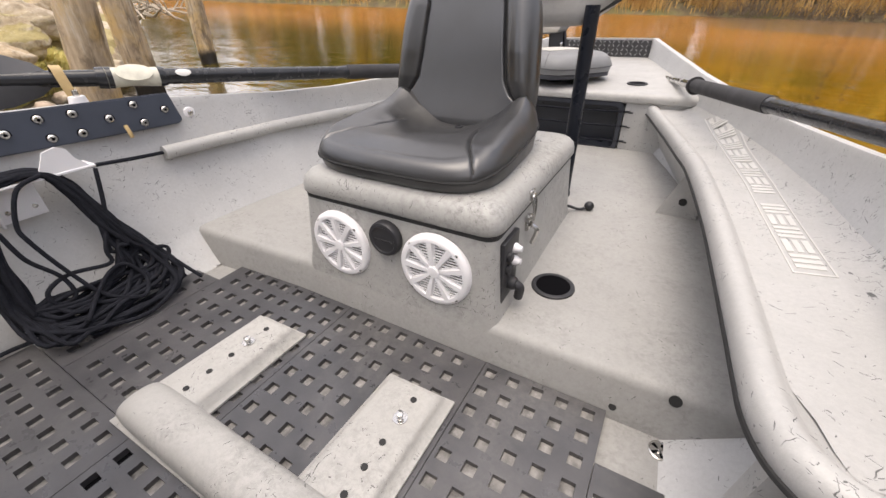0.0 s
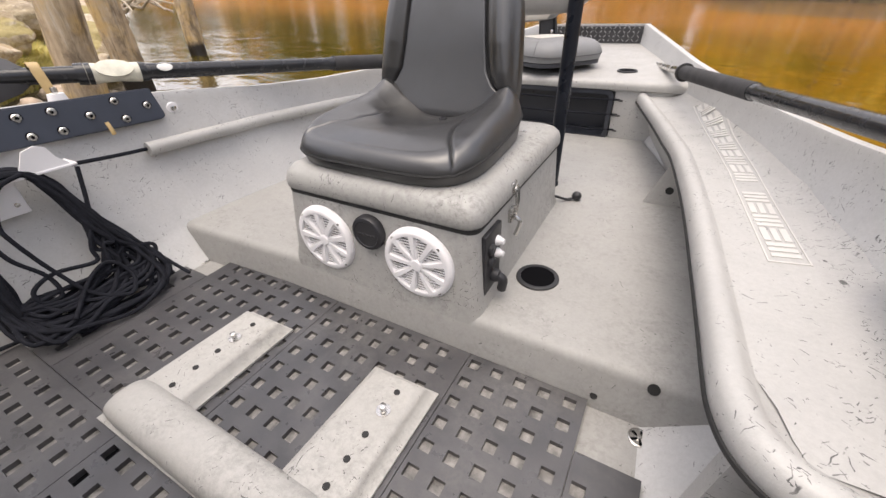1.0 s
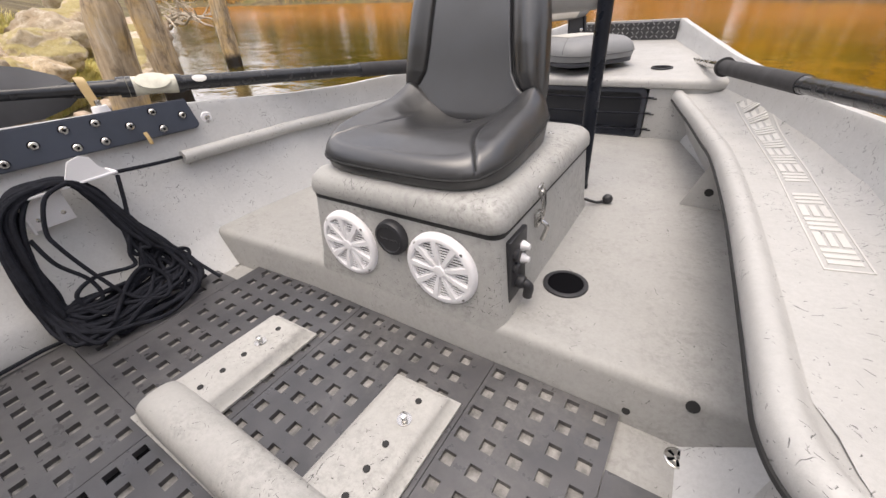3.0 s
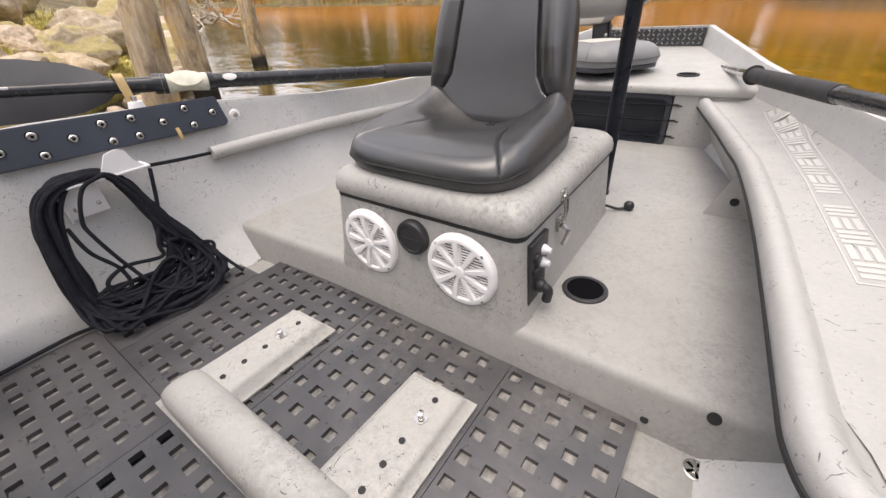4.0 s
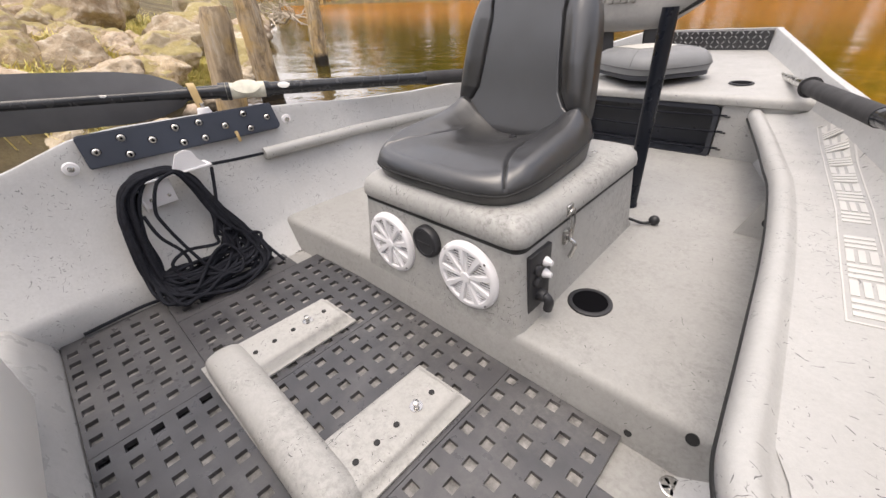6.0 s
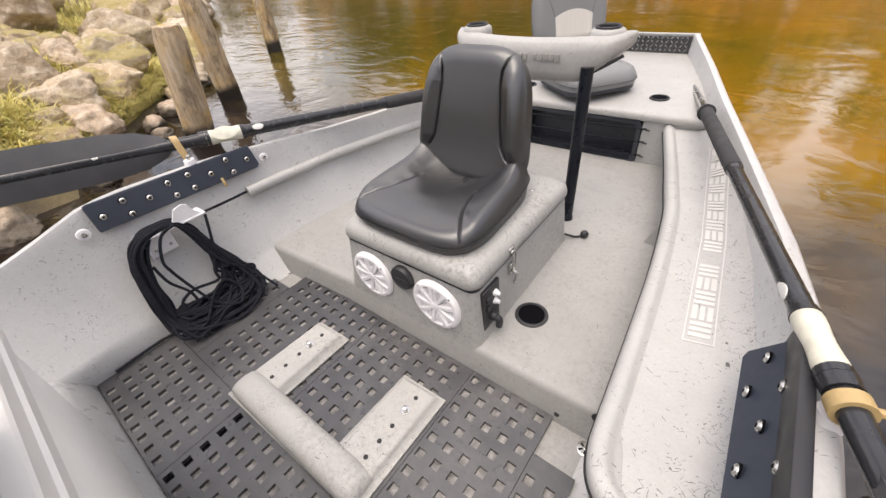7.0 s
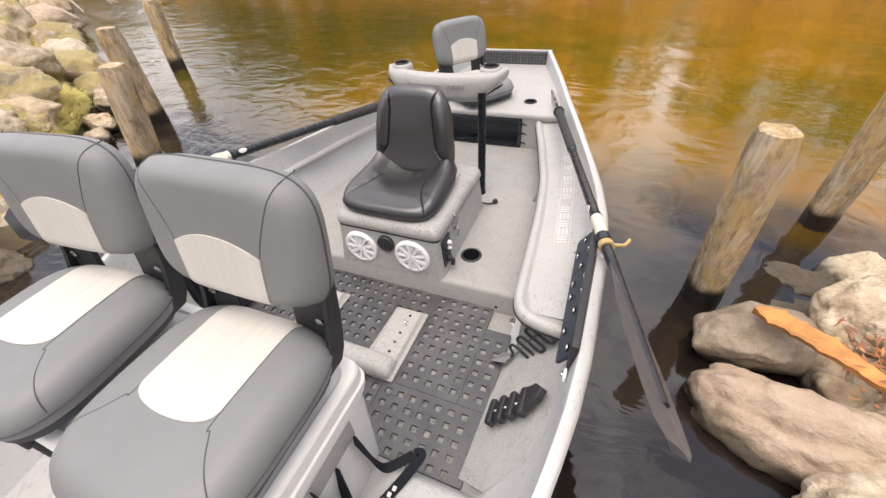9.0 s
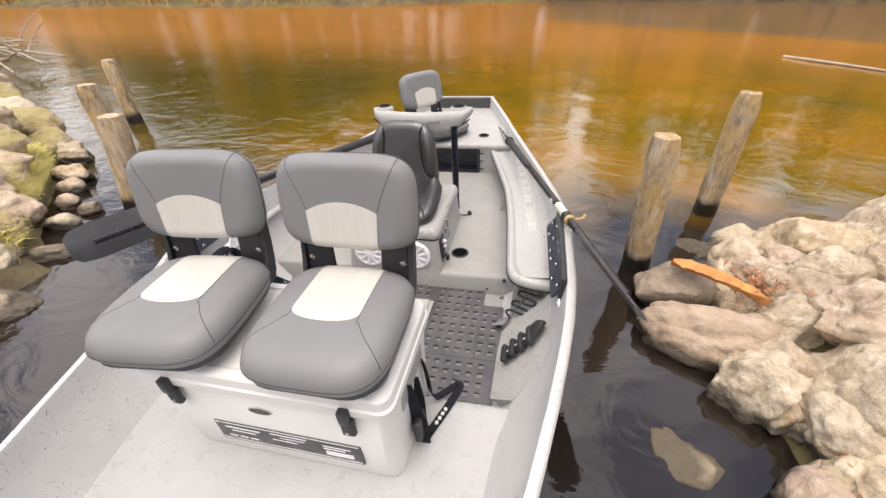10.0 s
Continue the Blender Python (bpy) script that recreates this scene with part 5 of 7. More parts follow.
# ---- oars ----
def oar(p0, d, lock, tip, label, across, prof, strap, girth=1.0):
    """An oar along p0 + d * s (s in metres, from the grip's end)."""
    p0, d = Vector(p0), Vector(d).normalized()
    o = thing("oar", p0, label, "oar", group="oars")
    ax, ay = frame_of(d)

    def seg(nm, a, b, r0, r1, material, lb="", n=20, parent=None):
        bm = bmesh.new()
        cyl(bm, d * a, d * b, r0 * girth, r1 * girth, n)
        return part(nm, bm, material, parent or o, lb)

    seg("handle", 0.0, 0.50, 0.017, 0.021, CHROME, "bare metal handle end")
    seg("grip", 0.505, 0.535, 0.040, 0.046, FOAM, "dark foam grip")
    seg("grip", 0.535, 1.21, 0.034, 0.031, FOAM, "dark foam grip")
    seg("collar", 1.21, 1.235, 0.029, 0.026, OAR_BLACK)
    seg("shaft", 1.235, lock - 0.19, 0.0255, 0.025, OAR_BLACK, "black composite shaft")
    bm = bmesh.new()
    lathe(bm, [(r * girth, lock - 0.19 + 0.17 * i / 8) for i, r in enumerate((0.026, 0.030, 0.0295, 0.0275, 0.0265, 0.0275, 0.0295, 0.031, 0.027))], 20, (0, 0, 0), ax, ay, d)
    slv = part("sleeve", bm, SLEEVE, o, "cream wrapped oar sleeve", 60)
    for a, b, r0, r1 in ((lock - 0.192, lock - 0.172, 0.0285, 0.0315), (lock - 0.046, lock - 0.032, 0.0325, 0.0318)):
        seg("sleeve_band", a, b, r0, r1, OAR_BLACK, "dark printed band", parent=slv)
    seg("sleeve_end", lock - 0.03, lock - 0.006, 0.033, 0.031, OAR_BLACK, parent=slv)
    seg("shaft", lock - 0.02, tip - 0.10, 0.0245, 0.019, OAR_BLACK, "black composite shaft")
    b2 = (Vector(across) - d * Vector(across).dot(d)).normalized()
    nrm = b2.cross(d)
    face = nrm if nrm.z > 0.3 or nrm.x * p0.x < 0 else -nrm

    def spot(nm, s_, r, w, up, material):
        """A small oval patch on the shaft."""
        bm = bmesh.new()
        c = d * s_ + up * r * girth
        e = up.cross(d)
        rim = [bm.verts.new(c + d * math.cos(a) * w + e * math.sin(a) * w * 0.55 - up * 0.004 * math.sin(a) ** 2) for a in [2 * math.pi * i / 14 for i in range(14)]]
        low = [bm.verts.new(v.co - up * 0.004) for v in rim]
        skin(bm, [low, rim], cap=False)
        mid = bm.verts.new(c + up * 0.001)
        for i in range(14):
            bm.faces.new((rim[i], rim[(i + 1) % 14], mid))
        return part(nm, bm, material, o)

    up = (V(0, 0, 1) - d * d.z).normalized()
    lit = (up * 0.6 + face).normalized()
    spot("tape_mark", lock - 0.245, 0.0264, 0.024, lit, DECAL)
    if strap:
        spot("sleeve_pad", lock - 0.105, 0.0325, 0.052, lit, SLEEVE)
    if strap:
        # a tan strap lies over the shaft and runs down to a white peg
        s0 = lock + 0.085
        bm = bmesh.new()
        rows = []
        path = [d * s0 + up * 0.012 - face * 0.034, d * s0 + up * 0.036, d * (s0 - 0.004) + up * 0.028 + face * 0.030, d * (s0 - 0.012) - up * 0.018 + face * 0.044, d * (s0 - 0.02) - up * 0.055 + face * 0.050]
        for q in spline(path, 5):
            rows.append([bm.verts.new(q + d * w + face * t) for w, t in ((-0.013, 0), (0.013, 0), (0.013, 0.006), (-0.013, 0.006))])
        skin(bm, rows)
        part("strap", bm, TAN, o, "tan rubber retaining strap", 50)
    else:
        seg("oar_stop", lock + 0.005, lock + 0.030, 0.034, 0.034, TAN, "tan rubber stop ring")
        bm = bmesh.new()
        c = d * (lock + 0.018)
        out = (V(1, 0, 0.25) - d * d.x).normalized()
        tube(bm, spline([c + out * 0.025, c + out * 0.055 + d * 0.01, c + out * 0.072 - d * 0.004, c + out * 0.080 - d * 0.016], 4), 0.0065, 8)
        part("stop_tail", bm, TAN, o)
    # blade: long leaf
    bm = bmesh.new()
    rows = []
    for s_, w in prof:
        c = d * (tip + s_)
        th = 0.010 + 0.012 * max(0.0, -s_ - 0.1)
        rows.append([bm.verts.new(c + b2 * w), bm.verts.new(c + b2 * w * 0.3 + nrm * th), bm.verts.new(c + nrm * th * 1.3), bm.verts.new(c - b2 * w * 0.3 + nrm * th), bm.verts.new(c - b2 * w), bm.verts.new(c - b2 * w * 0.3 - nrm * th * 0.5), bm.verts.new(c + b2 * w * 0.3 - nrm * th * 0.5)])
    skin(bm, rows)
    part("blade", bm, OAR_BLADE, o, "dark flat oar blade", 40)
    spot("blade_rivet", tip - 0.41, 0.0235, 0.010, lit, DECAL)
    return o


dR = V(0.995 - 0.517, -1.8, 0.567 - 0.417)
dL = V(-1.033 + 0.477, -1.8, 0.582 - 0.432)
LEAF = [(-0.62, 0.018), (-0.50, 0.05), (-0.38, 0.085), (-0.25, 0.100), (-0.10, 0.102), (-0.03, 0.092), (0.0, 0.055)]
BROAD = [(-0.66, 0.020), (-0.63, 0.045), (-0.56, 0.072), (-0.46, 0.086), (-0.25, 0.092), (-0.10, 0.092), (-0.03, 0.080), (0.0, 0.05)]
oar((0.479, 1.938, 0.406), dR, 2.09, 2.83, "black oar with a cream sleeve shipped along the starboard gunwale", (0.62, 0.10, -0.78), LEAF, False, 0.80)
oar((-0.429, 1.956, 0.419), dL, 2.11, 2.87, "black broad-bladed oar shipped along the port gunwale", (-0.10, 0, 1), BROAD, True)


def oarlock(at, s):
    ol = thing("oarlock", at, "white and steel oarlock on the gunwale", "oarlock", group="oarlocks")
    bm = bmesh.new()
    lathe(bm, [(0.022, -0.05), (0.024, 0.0), (0.020, 0.018)], 16)
    part("socket", bm, WHITE_PLASTIC, ol)
    bm = bmesh.new()
    tube(bm, [(0, 0, 0.0), (-s * 0.005, 0, 0.035)], 0.008, 10)
    part("pin", bm, CHROME, ol)


oarlock((1.012, -0.085, 0.53), 1)
oarlock((-0.972, -0.145, 0.535), -1)


# ---- folding boat seats ----
def seat_insert(v):
    """Half width of the pale cushion insert: straight sides and a bowed front edge."""
    return 0.475 * max(0.0, 1 - max(0.0, (-0.08 - v) / 0.19) ** 2.4) ** 0.5


def back_insert(v):
    """Half width of the insert in the backrest: nearly straight sides under a low arch."""
    return (0.47 + 0.035 * (v + 0.97)) * max(0.0, 1 - max(0.0, (v + 0.12) / 0.21)) ** 0.5


def boat_seat(at, rz, label):
    """A padded folding seat; the sitter looks along local -y; the origin is at the swivel's foot."""
    st = thing("folding_seat", at, label, "boat seat", rz, "folding boat seats")
    cu = Pad(0.455, 0.485, 0.084, lambda x, y: 0.012 * (1 - x * x) * (1 - y * y) - 0.012 * max(0, -y) ** 3, lambda y: 1.0 - 0.06 * max(0, -y) ** 2, 4.2, 0.30, lambda p: V(p.x, p.y - 0.010, p.z + 0.051))
    part("cushion", cu.body(40, -0.004), GREY_VINYL, st, smooth=70)
    part("insert", cu.patch(-0.27, 0.94, lambda v: -seat_insert(v), seat_insert), WHITE_VINYL, st, "off-white ribbed seat insert", 70)
    for s in (-1, 1):
        part("piping", cu.line([(s * 0.475, 0.92), (s * 0.475, -0.14), (s * 0.52, -0.24), (s * 0.66, -0.42), (s * 0.84, -0.58), (s * 0.95, -0.66)], 0.0016, -0.0006), PIPING, st)
    bkp = Pad(0.474, 0.312, 0.066, lambda x, y: 0.010 * (1 - x * x), lambda y: 1.0 - 0.04 * max(0, y) ** 2, 4.5, 0.25, lambda p: lean(11, 0.359, 0.262)(p) + V(0.007, 0, 0))
    part("backrest", bkp.body(40, -0.004), GREY_VINYL, st, smooth=70)
    part("insert", bkp.patch(-0.97, 0.09, lambda v: -back_insert(v), back_insert), WHITE_VINYL, st, "off-white arched back insert", 70)
    for s in (-1, 1):
        part("piping", bkp.line([(s * 0.50, -0.10), (s * 0.56, 0.18), (s * 0.64, 0.45), (s * 0.74, 0.76), (s * 0.80, 0.97)], 0.0016, -0.0006), PIPING, st)
    for pad in (cu, bkp):
        bm = bmesh.new()
        tube(bm, [pad.at(*((t * 8 - 1, -1) if t < 0.25 else (1, (t - 0.25) * 8 - 1) if t < 0.5 else (1 - (t - 0.5) * 8, 1) if t < 0.75 else (-1, 1 - (t - 0.75) * 8)), -0.006) for t in [i / 96 for i in range(96)]], 0.0020, 6, True)
        part("welt", bm, PIPING, st, "dark sewn welt round the cushion")
    # dark moulded shell behind and under
    bm = bmesh.new()
    pl = lean(11, 0.359, 0.266)
    o = rounded_rect(-0.165, -0.135, 0.165, 0.11, 0.06, 5)
    skin(bm, [[bm.verts.new(pl(V(x, y, 0.0))) for x, y in o], [bm.verts.new(pl(V(x, y, -0.012))) for x, y in o], [bm.verts.new(pl(V(x * 0.9, y * 0.9, -0.018))) for x, y in o]])
    part("back_shell", bm, DARK_SHELL, st, "dark moulded back shell", 40)
    bm = bmesh.new()
    prism(bm, rounded_rect(-0.21, -0.235, 0.21, 0.215, 0.10, 5), 0.025, 0.046, 0.006)
    part("pan", bm, DARK_SHELL, st, "dark moulded seat pan")
    for s in (-1, 1):
        bm = bmesh.new()
        q = [(0.09, 0.030), (0.205, 0.030), (0.228, 0.060), (0.240, 0.110), (0.254, 0.170), (0.276, 0.290), (0.246, 0.295), (0.207, 0.150), (0.190, 0.095), (0.165, 0.070), (0.09, 0.058)]
        skin(bm, [[bm.verts.new((s * 0.188, y, z)) for y, z in q], [bm.verts.new((s * 0.204, y, z)) for y, z in q]])
        bmesh.ops.bevel(bm, geom=list(bm.edges), offset=0.003, segments=2, affect="EDGES")
        hg = part("hinge", bm, BLACK_PLASTIC, st, "black folding hinge", 30)
        bm = bmesh.new()
        lathe(bm, [(0.012, 0.0), (0.012, 0.006), (0.006, 0.009)], 12, (s * 0.168, 0.219, 0.150), (1, 0, 0), (0, 0, 1), (0, -1, 0))
        part("pivot_bolt", bm, CHROME, hg)
        bm = bmesh.new()
        pw = [(s * 0.187, 0.058), (s * 0.095, 0.066), (s * 0.085, 0.10), (s * 0.092, 0.260), (s * 0.187, 0.260)]
        skin(bm, [[bm.verts.new((x, 0.205 + 0.16 * (z - 0.06), z)) for x, z in pw], [bm.verts.new((x, 0.219 + 0.16 * (z - 0.06), z)) for x, z in pw]])
        bmesh.ops.bevel(bm, geom=list(bm.edges), offset=0.004, segments=2, affect="EDGES")
        part("web", bm, BLACK_PLASTIC, hg)
    bm = bmesh.new()
    box(bm, (-0.10, -0.10, 0.0), (0.10, 0.10, 0.03), 0.005)
    part("swivel", bm, BLACK_PLASTIC, st, "black swivel plate")
    return st


boat_seat((0.247, -1.073, 0.655), 1, "grey and off-white folding seat on the cooler's lid, nearer the strap")
boat_seat((-0.294, -1.080, 0.655), 6, "grey and off-white folding seat beside its twin on the cooler")
boat_seat((-0.07, 1.75, bow_z(1.75)), 52, "grey and off-white folding seat turned aside on the casting deck")

# ---- cooler under the stern seats ----
cl = thing("cooler", (0.028, -1.050, 0.142), "large white hard cooler with black latches carrying two seats", "cooler")
cl.matrix_basis = cl.matrix_basis @ Matrix.Diagonal((0.935, 1.06, 1.0, 1.0))
bm = bmesh.new()
round_loft(bm, [(-0.445, -0.175, 0.445, 0.185, 0.04, 0.0), (-0.452, -0.182, 0.452, 0.192, 0.05, 0.012), (-0.468, -0.200, 0.468, 0.205, 0.05, 0.40), (-0.462, -0.195, 0.462, 0.20, 0.05, 0.405)])
part("tub", bm, COOLER_WHITE, cl, smooth=50)
bm = bmesh.new()
round_loft(bm, [(-0.470, -0.204, 0.470, 0.208, 0.05, 0.410), (-0.482, -0.214, 0.482, 0.218, 0.055, 0.416), (-0.482, -0.214, 0.482, 0.218, 0.045, 0.443), (-0.476, -0.208, 0.476, 0.212, 0.045, 0.448), (-0.475, -0.207, 0.475, 0.211, 0.045, 0.484), (-0.471, -0.203, 0.471, 0.207, 0.045, 0.490), (-0.464, -0.196, 0.464, 0.200, 0.045, 0.493), (-0.445, -0.177, 0.445, 0.181, 0.04, 0.493), (-0.438, -0.170, 0.438, 0.174, 0.04, 0.487)])
part("lid", bm, COOLER_WHITE, cl, "white stepped lid with a raised rim", 28)
bm = bmesh.new()
round_loft(bm, [(-0.468, -0.202, 0.468, 0.206, 0.05, 0.404), (-0.468, -0.202, 0.468, 0.206, 0.05, 0.412)])
part("lid_gasket", bm, PIPING, cl, "dark seam under the lid")
for s in (-1, 1):
    bm = bmesh.new()
    box(bm, (s * 0.33 - 0.018, -0.236, 0.395), (s * 0.33 + 0.018, -0.212, 0.455), 0.006)
    l1 = part("latch", bm, BLACK_PLASTIC, cl, "black rubber draw latch")
    bm = bmesh.new()
    prism(bm, [(s * 0.33 + x, y) for x, y in rounded_rect(-0.024, -0.228, 0.024, -0.208, 0.008, 3)], 0.335, 0.405, 0.004)
    part("latch_tab", bm, BLACK_PLASTIC, l1)
    bm = bmesh.new()
    lathe(bm, [(0.006, 0.0), (0.006, 0.006), (0.003, 0.008)], 10, (s * 0.33, -0.226, 0.352), (1, 0, 0), (0, 0, 1), (0, -1, 0))
    part("latch_pin", bm, CHROME, l1)
bm = bmesh.new()
lathe(bm, [(0.046, 0.0), (0.046, 0.003), (0.04, 0.005), (0.036, 0.003)], 30, (-0.02, -0.198, 0.325), (1, 0, 0), (0, 0, 0.34), (0, -1, 0))
part("badge", bm, DARK_LABEL, cl, "small oval dark badge")
bm = bmesh.new()
box(bm, (-0.275, -0.1945, 0.088), (0.325, -0.186, 0.20), 0.002)
lab = part("label_panel", bm, DARK_LABEL, cl, "dark printed label on the cooler front")
for lo, hi in (((-0.27, 0.194), (0.24, 0.197)), ((-0.27, 0.098), (0.24, 0.101)), ((-0.24, 0.168), (-0.11, 0.175)), ((-0.22, 0.150), (-0.13, 0.155)), ((-0.07, 0.176), (0.06, 0.181)), ((-0.04, 0.160), (0.05, 0.163)),
               ((-0.07, 0.142), (0.02, 0.146)), ((0.115, 0.165), (0.21, 0.170)), ((0.115, 0.150), (0.19, 0.155)), ((0.12, 0.115), (0.215, 0.138)), ((-0.24, 0.115), (-0.21, 0.122)), ((-0.20, 0.115), (-0.17, 0.122)), ((-0.16, 0.115), (-0.13, 0.122))):
    bm = bmesh.new()
    box(bm, (1.15 * lo[0] + 0.041, -0.1955, lo[1]), (1.15 * hi[0] + 0.041, -0.1935, hi[1]))
    part("label_bar", bm, WHITE_PLASTIC, lab)
bm = bmesh.new()
lathe(bm, [(0.047, 0.0), (0.047, 0.004), (0.043, 0.004)], 30, (-0.02, -0.198, 0.325), (1, 0, 0), (0, 0, 0.34), (0, -1, 0), cap=False)
part("badge_ring", bm, CHROME, cl)
# recessed grip on the cooler's end
bm = bmesh.new()
box(bm, (0.460, -0.11, 0.30), (0.469, 0.11, 0.375), 0.003)
part("grip_recess", bm, EMBOSS, cl)

# ---- strap on the cooler's starboard end ----
stp = thing("tie_strap", (0.528, -1.05, 0.142), "black webbing tie-down strap hanging from the cooler onto the deck", "strap")


def ribbon(pts, w, up, t=0.003):
    bm = bmesh.new()
    P = spline(pts, 7)
    rows = []
    for i, p in enumerate(P):
        d = (P[min(i + 1, len(P) - 1)] - P[max(i - 1, 0)]).normalized()
        s_ = d.cross(Vector(up)).normalized() * w / 2
        nn = s_.cross(d).normalized() * t
        rows.append([bm.verts.new(p - s_), bm.verts.new(p + s_), bm.verts.new(p + s_ + nn), bm.verts.new(p - s_ + nn)])
    return skin(bm, rows)


part("webbing", ribbon([(-0.06, 0.10, 0.30), (-0.052, 0.11, 0.20), (-0.05, 0.125, 0.08), (-0.035, 0.14, 0.02), (-0.005, 0.175, 0.006), (0.03, 0.215, 0.006)], 0.032, (0.5, 0.5, 1)), ROPE_BLACK, stp, smooth=60)
part("webbing", ribbon([(0.03, 0.215, 0.008), (0.052, 0.225, 0.014), (0.052, 0.20, 0.012), (0.02, 0.11, 0.006), (-0.015, 0.02, 0.006), (-0.035, -0.03, 0.006)], 0.032, (0.2, 0, 1)), ROPE_BLACK, stp, smooth=60)
part("webbing", ribbon([(-0.075, -0.06, 0.36), (-0.058, -0.06, 0.28), (-0.050, -0.05, 0.18), (-0.045, -0.04, 0.07), (-0.038, -0.05, 0.008)], 0.06, (0, 1, 0.2)), ROPE_BLACK, stp, smooth=60)
part("webbing", ribbon([(-0.07, 0.02, 0.30), (-0.05, 0.0, 0.20), (-0.046, -0.015, 0.10), (-0.03, -0.02, 0.01)], 0.04, (0, 1, 0.2)), ROPE_BLACK, stp, smooth=60)
bm = bmesh.new()
box(bm, (-0.056, -0.08, 0.06), (-0.030, -0.01, 0.17), 0.006)
part("ratchet", bm, BLACK_PLASTIC, stp, "black cam buckle")
for k in range(4):
    bm = bmesh.new()
    box(bm, (-0.012 + k * 0.0075, 0.03 + k * 0.021, 0.0095), (0.0 + k * 0.0075, 0.044 + k * 0.021, 0.0125))
    part("print_bar", bm, DECAL, stp)

# ---- rod rack and curly lead by the starboard toe panel ----
rk = thing("tool_rack", (0.835, -0.60, 0.185), "black four-slot plastic tool rack leaning on the side panel", "tool rack", ry=-54)
bm = bmesh.new()
box(bm, (-0.118, -0.014, 0.006), (0.105, 0.004, 0.020), 0.004)
part("bar", bm, BLACK_PLASTIC, rk)
for k in range(4):
    x = -0.105 + k * 0.060
    bm = bmesh.new()
    prism(bm, rounded_rect(x - 0.016, -0.040, x + 0.016, 0.060, 0.013, 4), 0.008, 0.038, 0.007)
    fg = part("finger", bm, BLACK_PLASTIC, rk)
    if k < 3:
        bm = bmesh.new()
        tube(bm, [(x + 0.012, 0.012, 0.024), (x + 0.048, 0.012, 0.024)], 0.0035, 6)
        part("rubber_band", bm, WHITE_PLASTIC, fg)
bm = bmesh.new()
prism(bm, [(0.080, -0.024), (0.150, 0.006), (0.168, 0.034), (0.128, 0.064), (0.085, 0.060)], 0.008, 0.032, 0.006)
part("end_block", bm, BLACK_PLASTIC, rk)
ld = thing("curly_lead", (0.78, -0.27, 0.0), "black coiled lead hanging from the bench on a steel spring", "cable")
P = [(0.775, -0.278, 0.296), (0.80, -0.300, 0.294), (0.83, -0.312, 0.296), (0.865, -0.322, 0.302)]
for k in range(6):
    # the loops lie slantwise: near ends outboard, far ends under the lip
    t = k / 5
    near = k % 2 == 0
    c = V(0.900 - 0.078 * t, -0.335, 0.285 - 0.170 * t) if near else V(0.825 - 0.075 * t, -0.275, 0.262 - 0.175 * t)
    e = V(0.012, 0.004, 0.022)
    P += [tuple(c + e * 0.6), tuple(c + (V(0.012, -0.008, 0.004) if near else V(-0.012, 0.008, -0.004))), tuple(c - e * 0.6)]
P += [(0.755, -0.29, 0.06), (0.73, -0.31, 0.03)]
bm = bmesh.new()
tube(bm, spline([(x - 0.78, y + 0.27, z) for x, y, z in P], 6), 0.0062, 8)
part("cord", bm, BLACK_PLASTIC, ld)
bm = bmesh.new()
tube(bm, [(0.080, -0.04, 0.298), (0.03, -0.04, 0.19), (-0.015, -0.04, 0.08), (-0.055, -0.06, 0.022)], 0.003, 6)
part("clear_cord", bm, CHROME, ld)
bm = bmesh.new()
TAG = [(-0.118, -0.049, 0.010), (-0.071, 0.009, 0.014), (-0.017, -0.017, 0.062), (-0.052, -0.058, 0.036)]
skin(bm, [[bm.verts.new(q) for q in TAG], [bm.verts.new((x, y, z + 0.003)) for x, y, z in TAG]])
part("tag", bm, GREY_VINYL, ld, "grey plastic tag on the mat")


def floor_ring(at):
    ff = thing("floor_fastener", at, "bright steel slotted floor fastener beside the mats", "fastener", group="floor fasteners")
    bm = bmesh.new()
    lathe(bm, [(0.022, 0.0), (0.022, 0.0025), (0.019, 0.0035), (0.018, 0.0022), (0.006, 0.0022), (0.005, 0.0065), (0.002, 0.007)], 24)
    part("washer", bm, CHROME, ff)
    # raised black patches paint the shade inside the washer's slots
    for k in range(5):
        a = 2 * k * math.pi / 5
        d, e = V(math.cos(a), math.sin(a), 0), V(-math.sin(a), math.cos(a), 0)
        q = [d * 0.006 - e * 0.002, d * 0.017 - e * 0.0035, d * 0.017 + e * 0.0035, d * 0.006 + e * 0.002]
        bm = bmesh.new()
        skin(bm, [[bm.verts.new(v + V(0, 0, 0.001)) for v in q], [bm.verts.new(v + V(0, 0, 0.0027)) for v in q]])
        part("slot", bm, HOLLOW_SHADE, ff)


floor_ring((0.704, -0.050, -0.021))
floor_ring((-0.742, -0.060, -0.021))

# ---- lettered decal on the bench: plain bars for its brand name ----
dec = thing("bench_decal", (0.75, 0.68, 0.335), "white outlined decal strip with block shapes on the bench top", "decal")


def on_bench(u, v):
    """u runs along the strip from stern to bow, v across it."""
    y = 0.152 + 1.155 * u + 0.015 * v
    x = float(np.interp(u, [0, 0.4, 1], [0.817, 0.776, 0.680])) + 0.066 * v
    k = max(i for i in range(len(bench_rows) - 1) if bench_rows[i][0].y <= y)
    a, b = bench_rows[k], bench_rows[k + 1]
    t = (y - a[0].y) / (b[0].y - a[0].y)
    edge = [p.lerp(q, t) for p, q in zip(a, b)]
    top = float(np.interp(x, [p.x for p in edge], [p.z for p in edge]))
    return V(x - 0.75, y - 0.68, top - 0.335 + 0.0014)


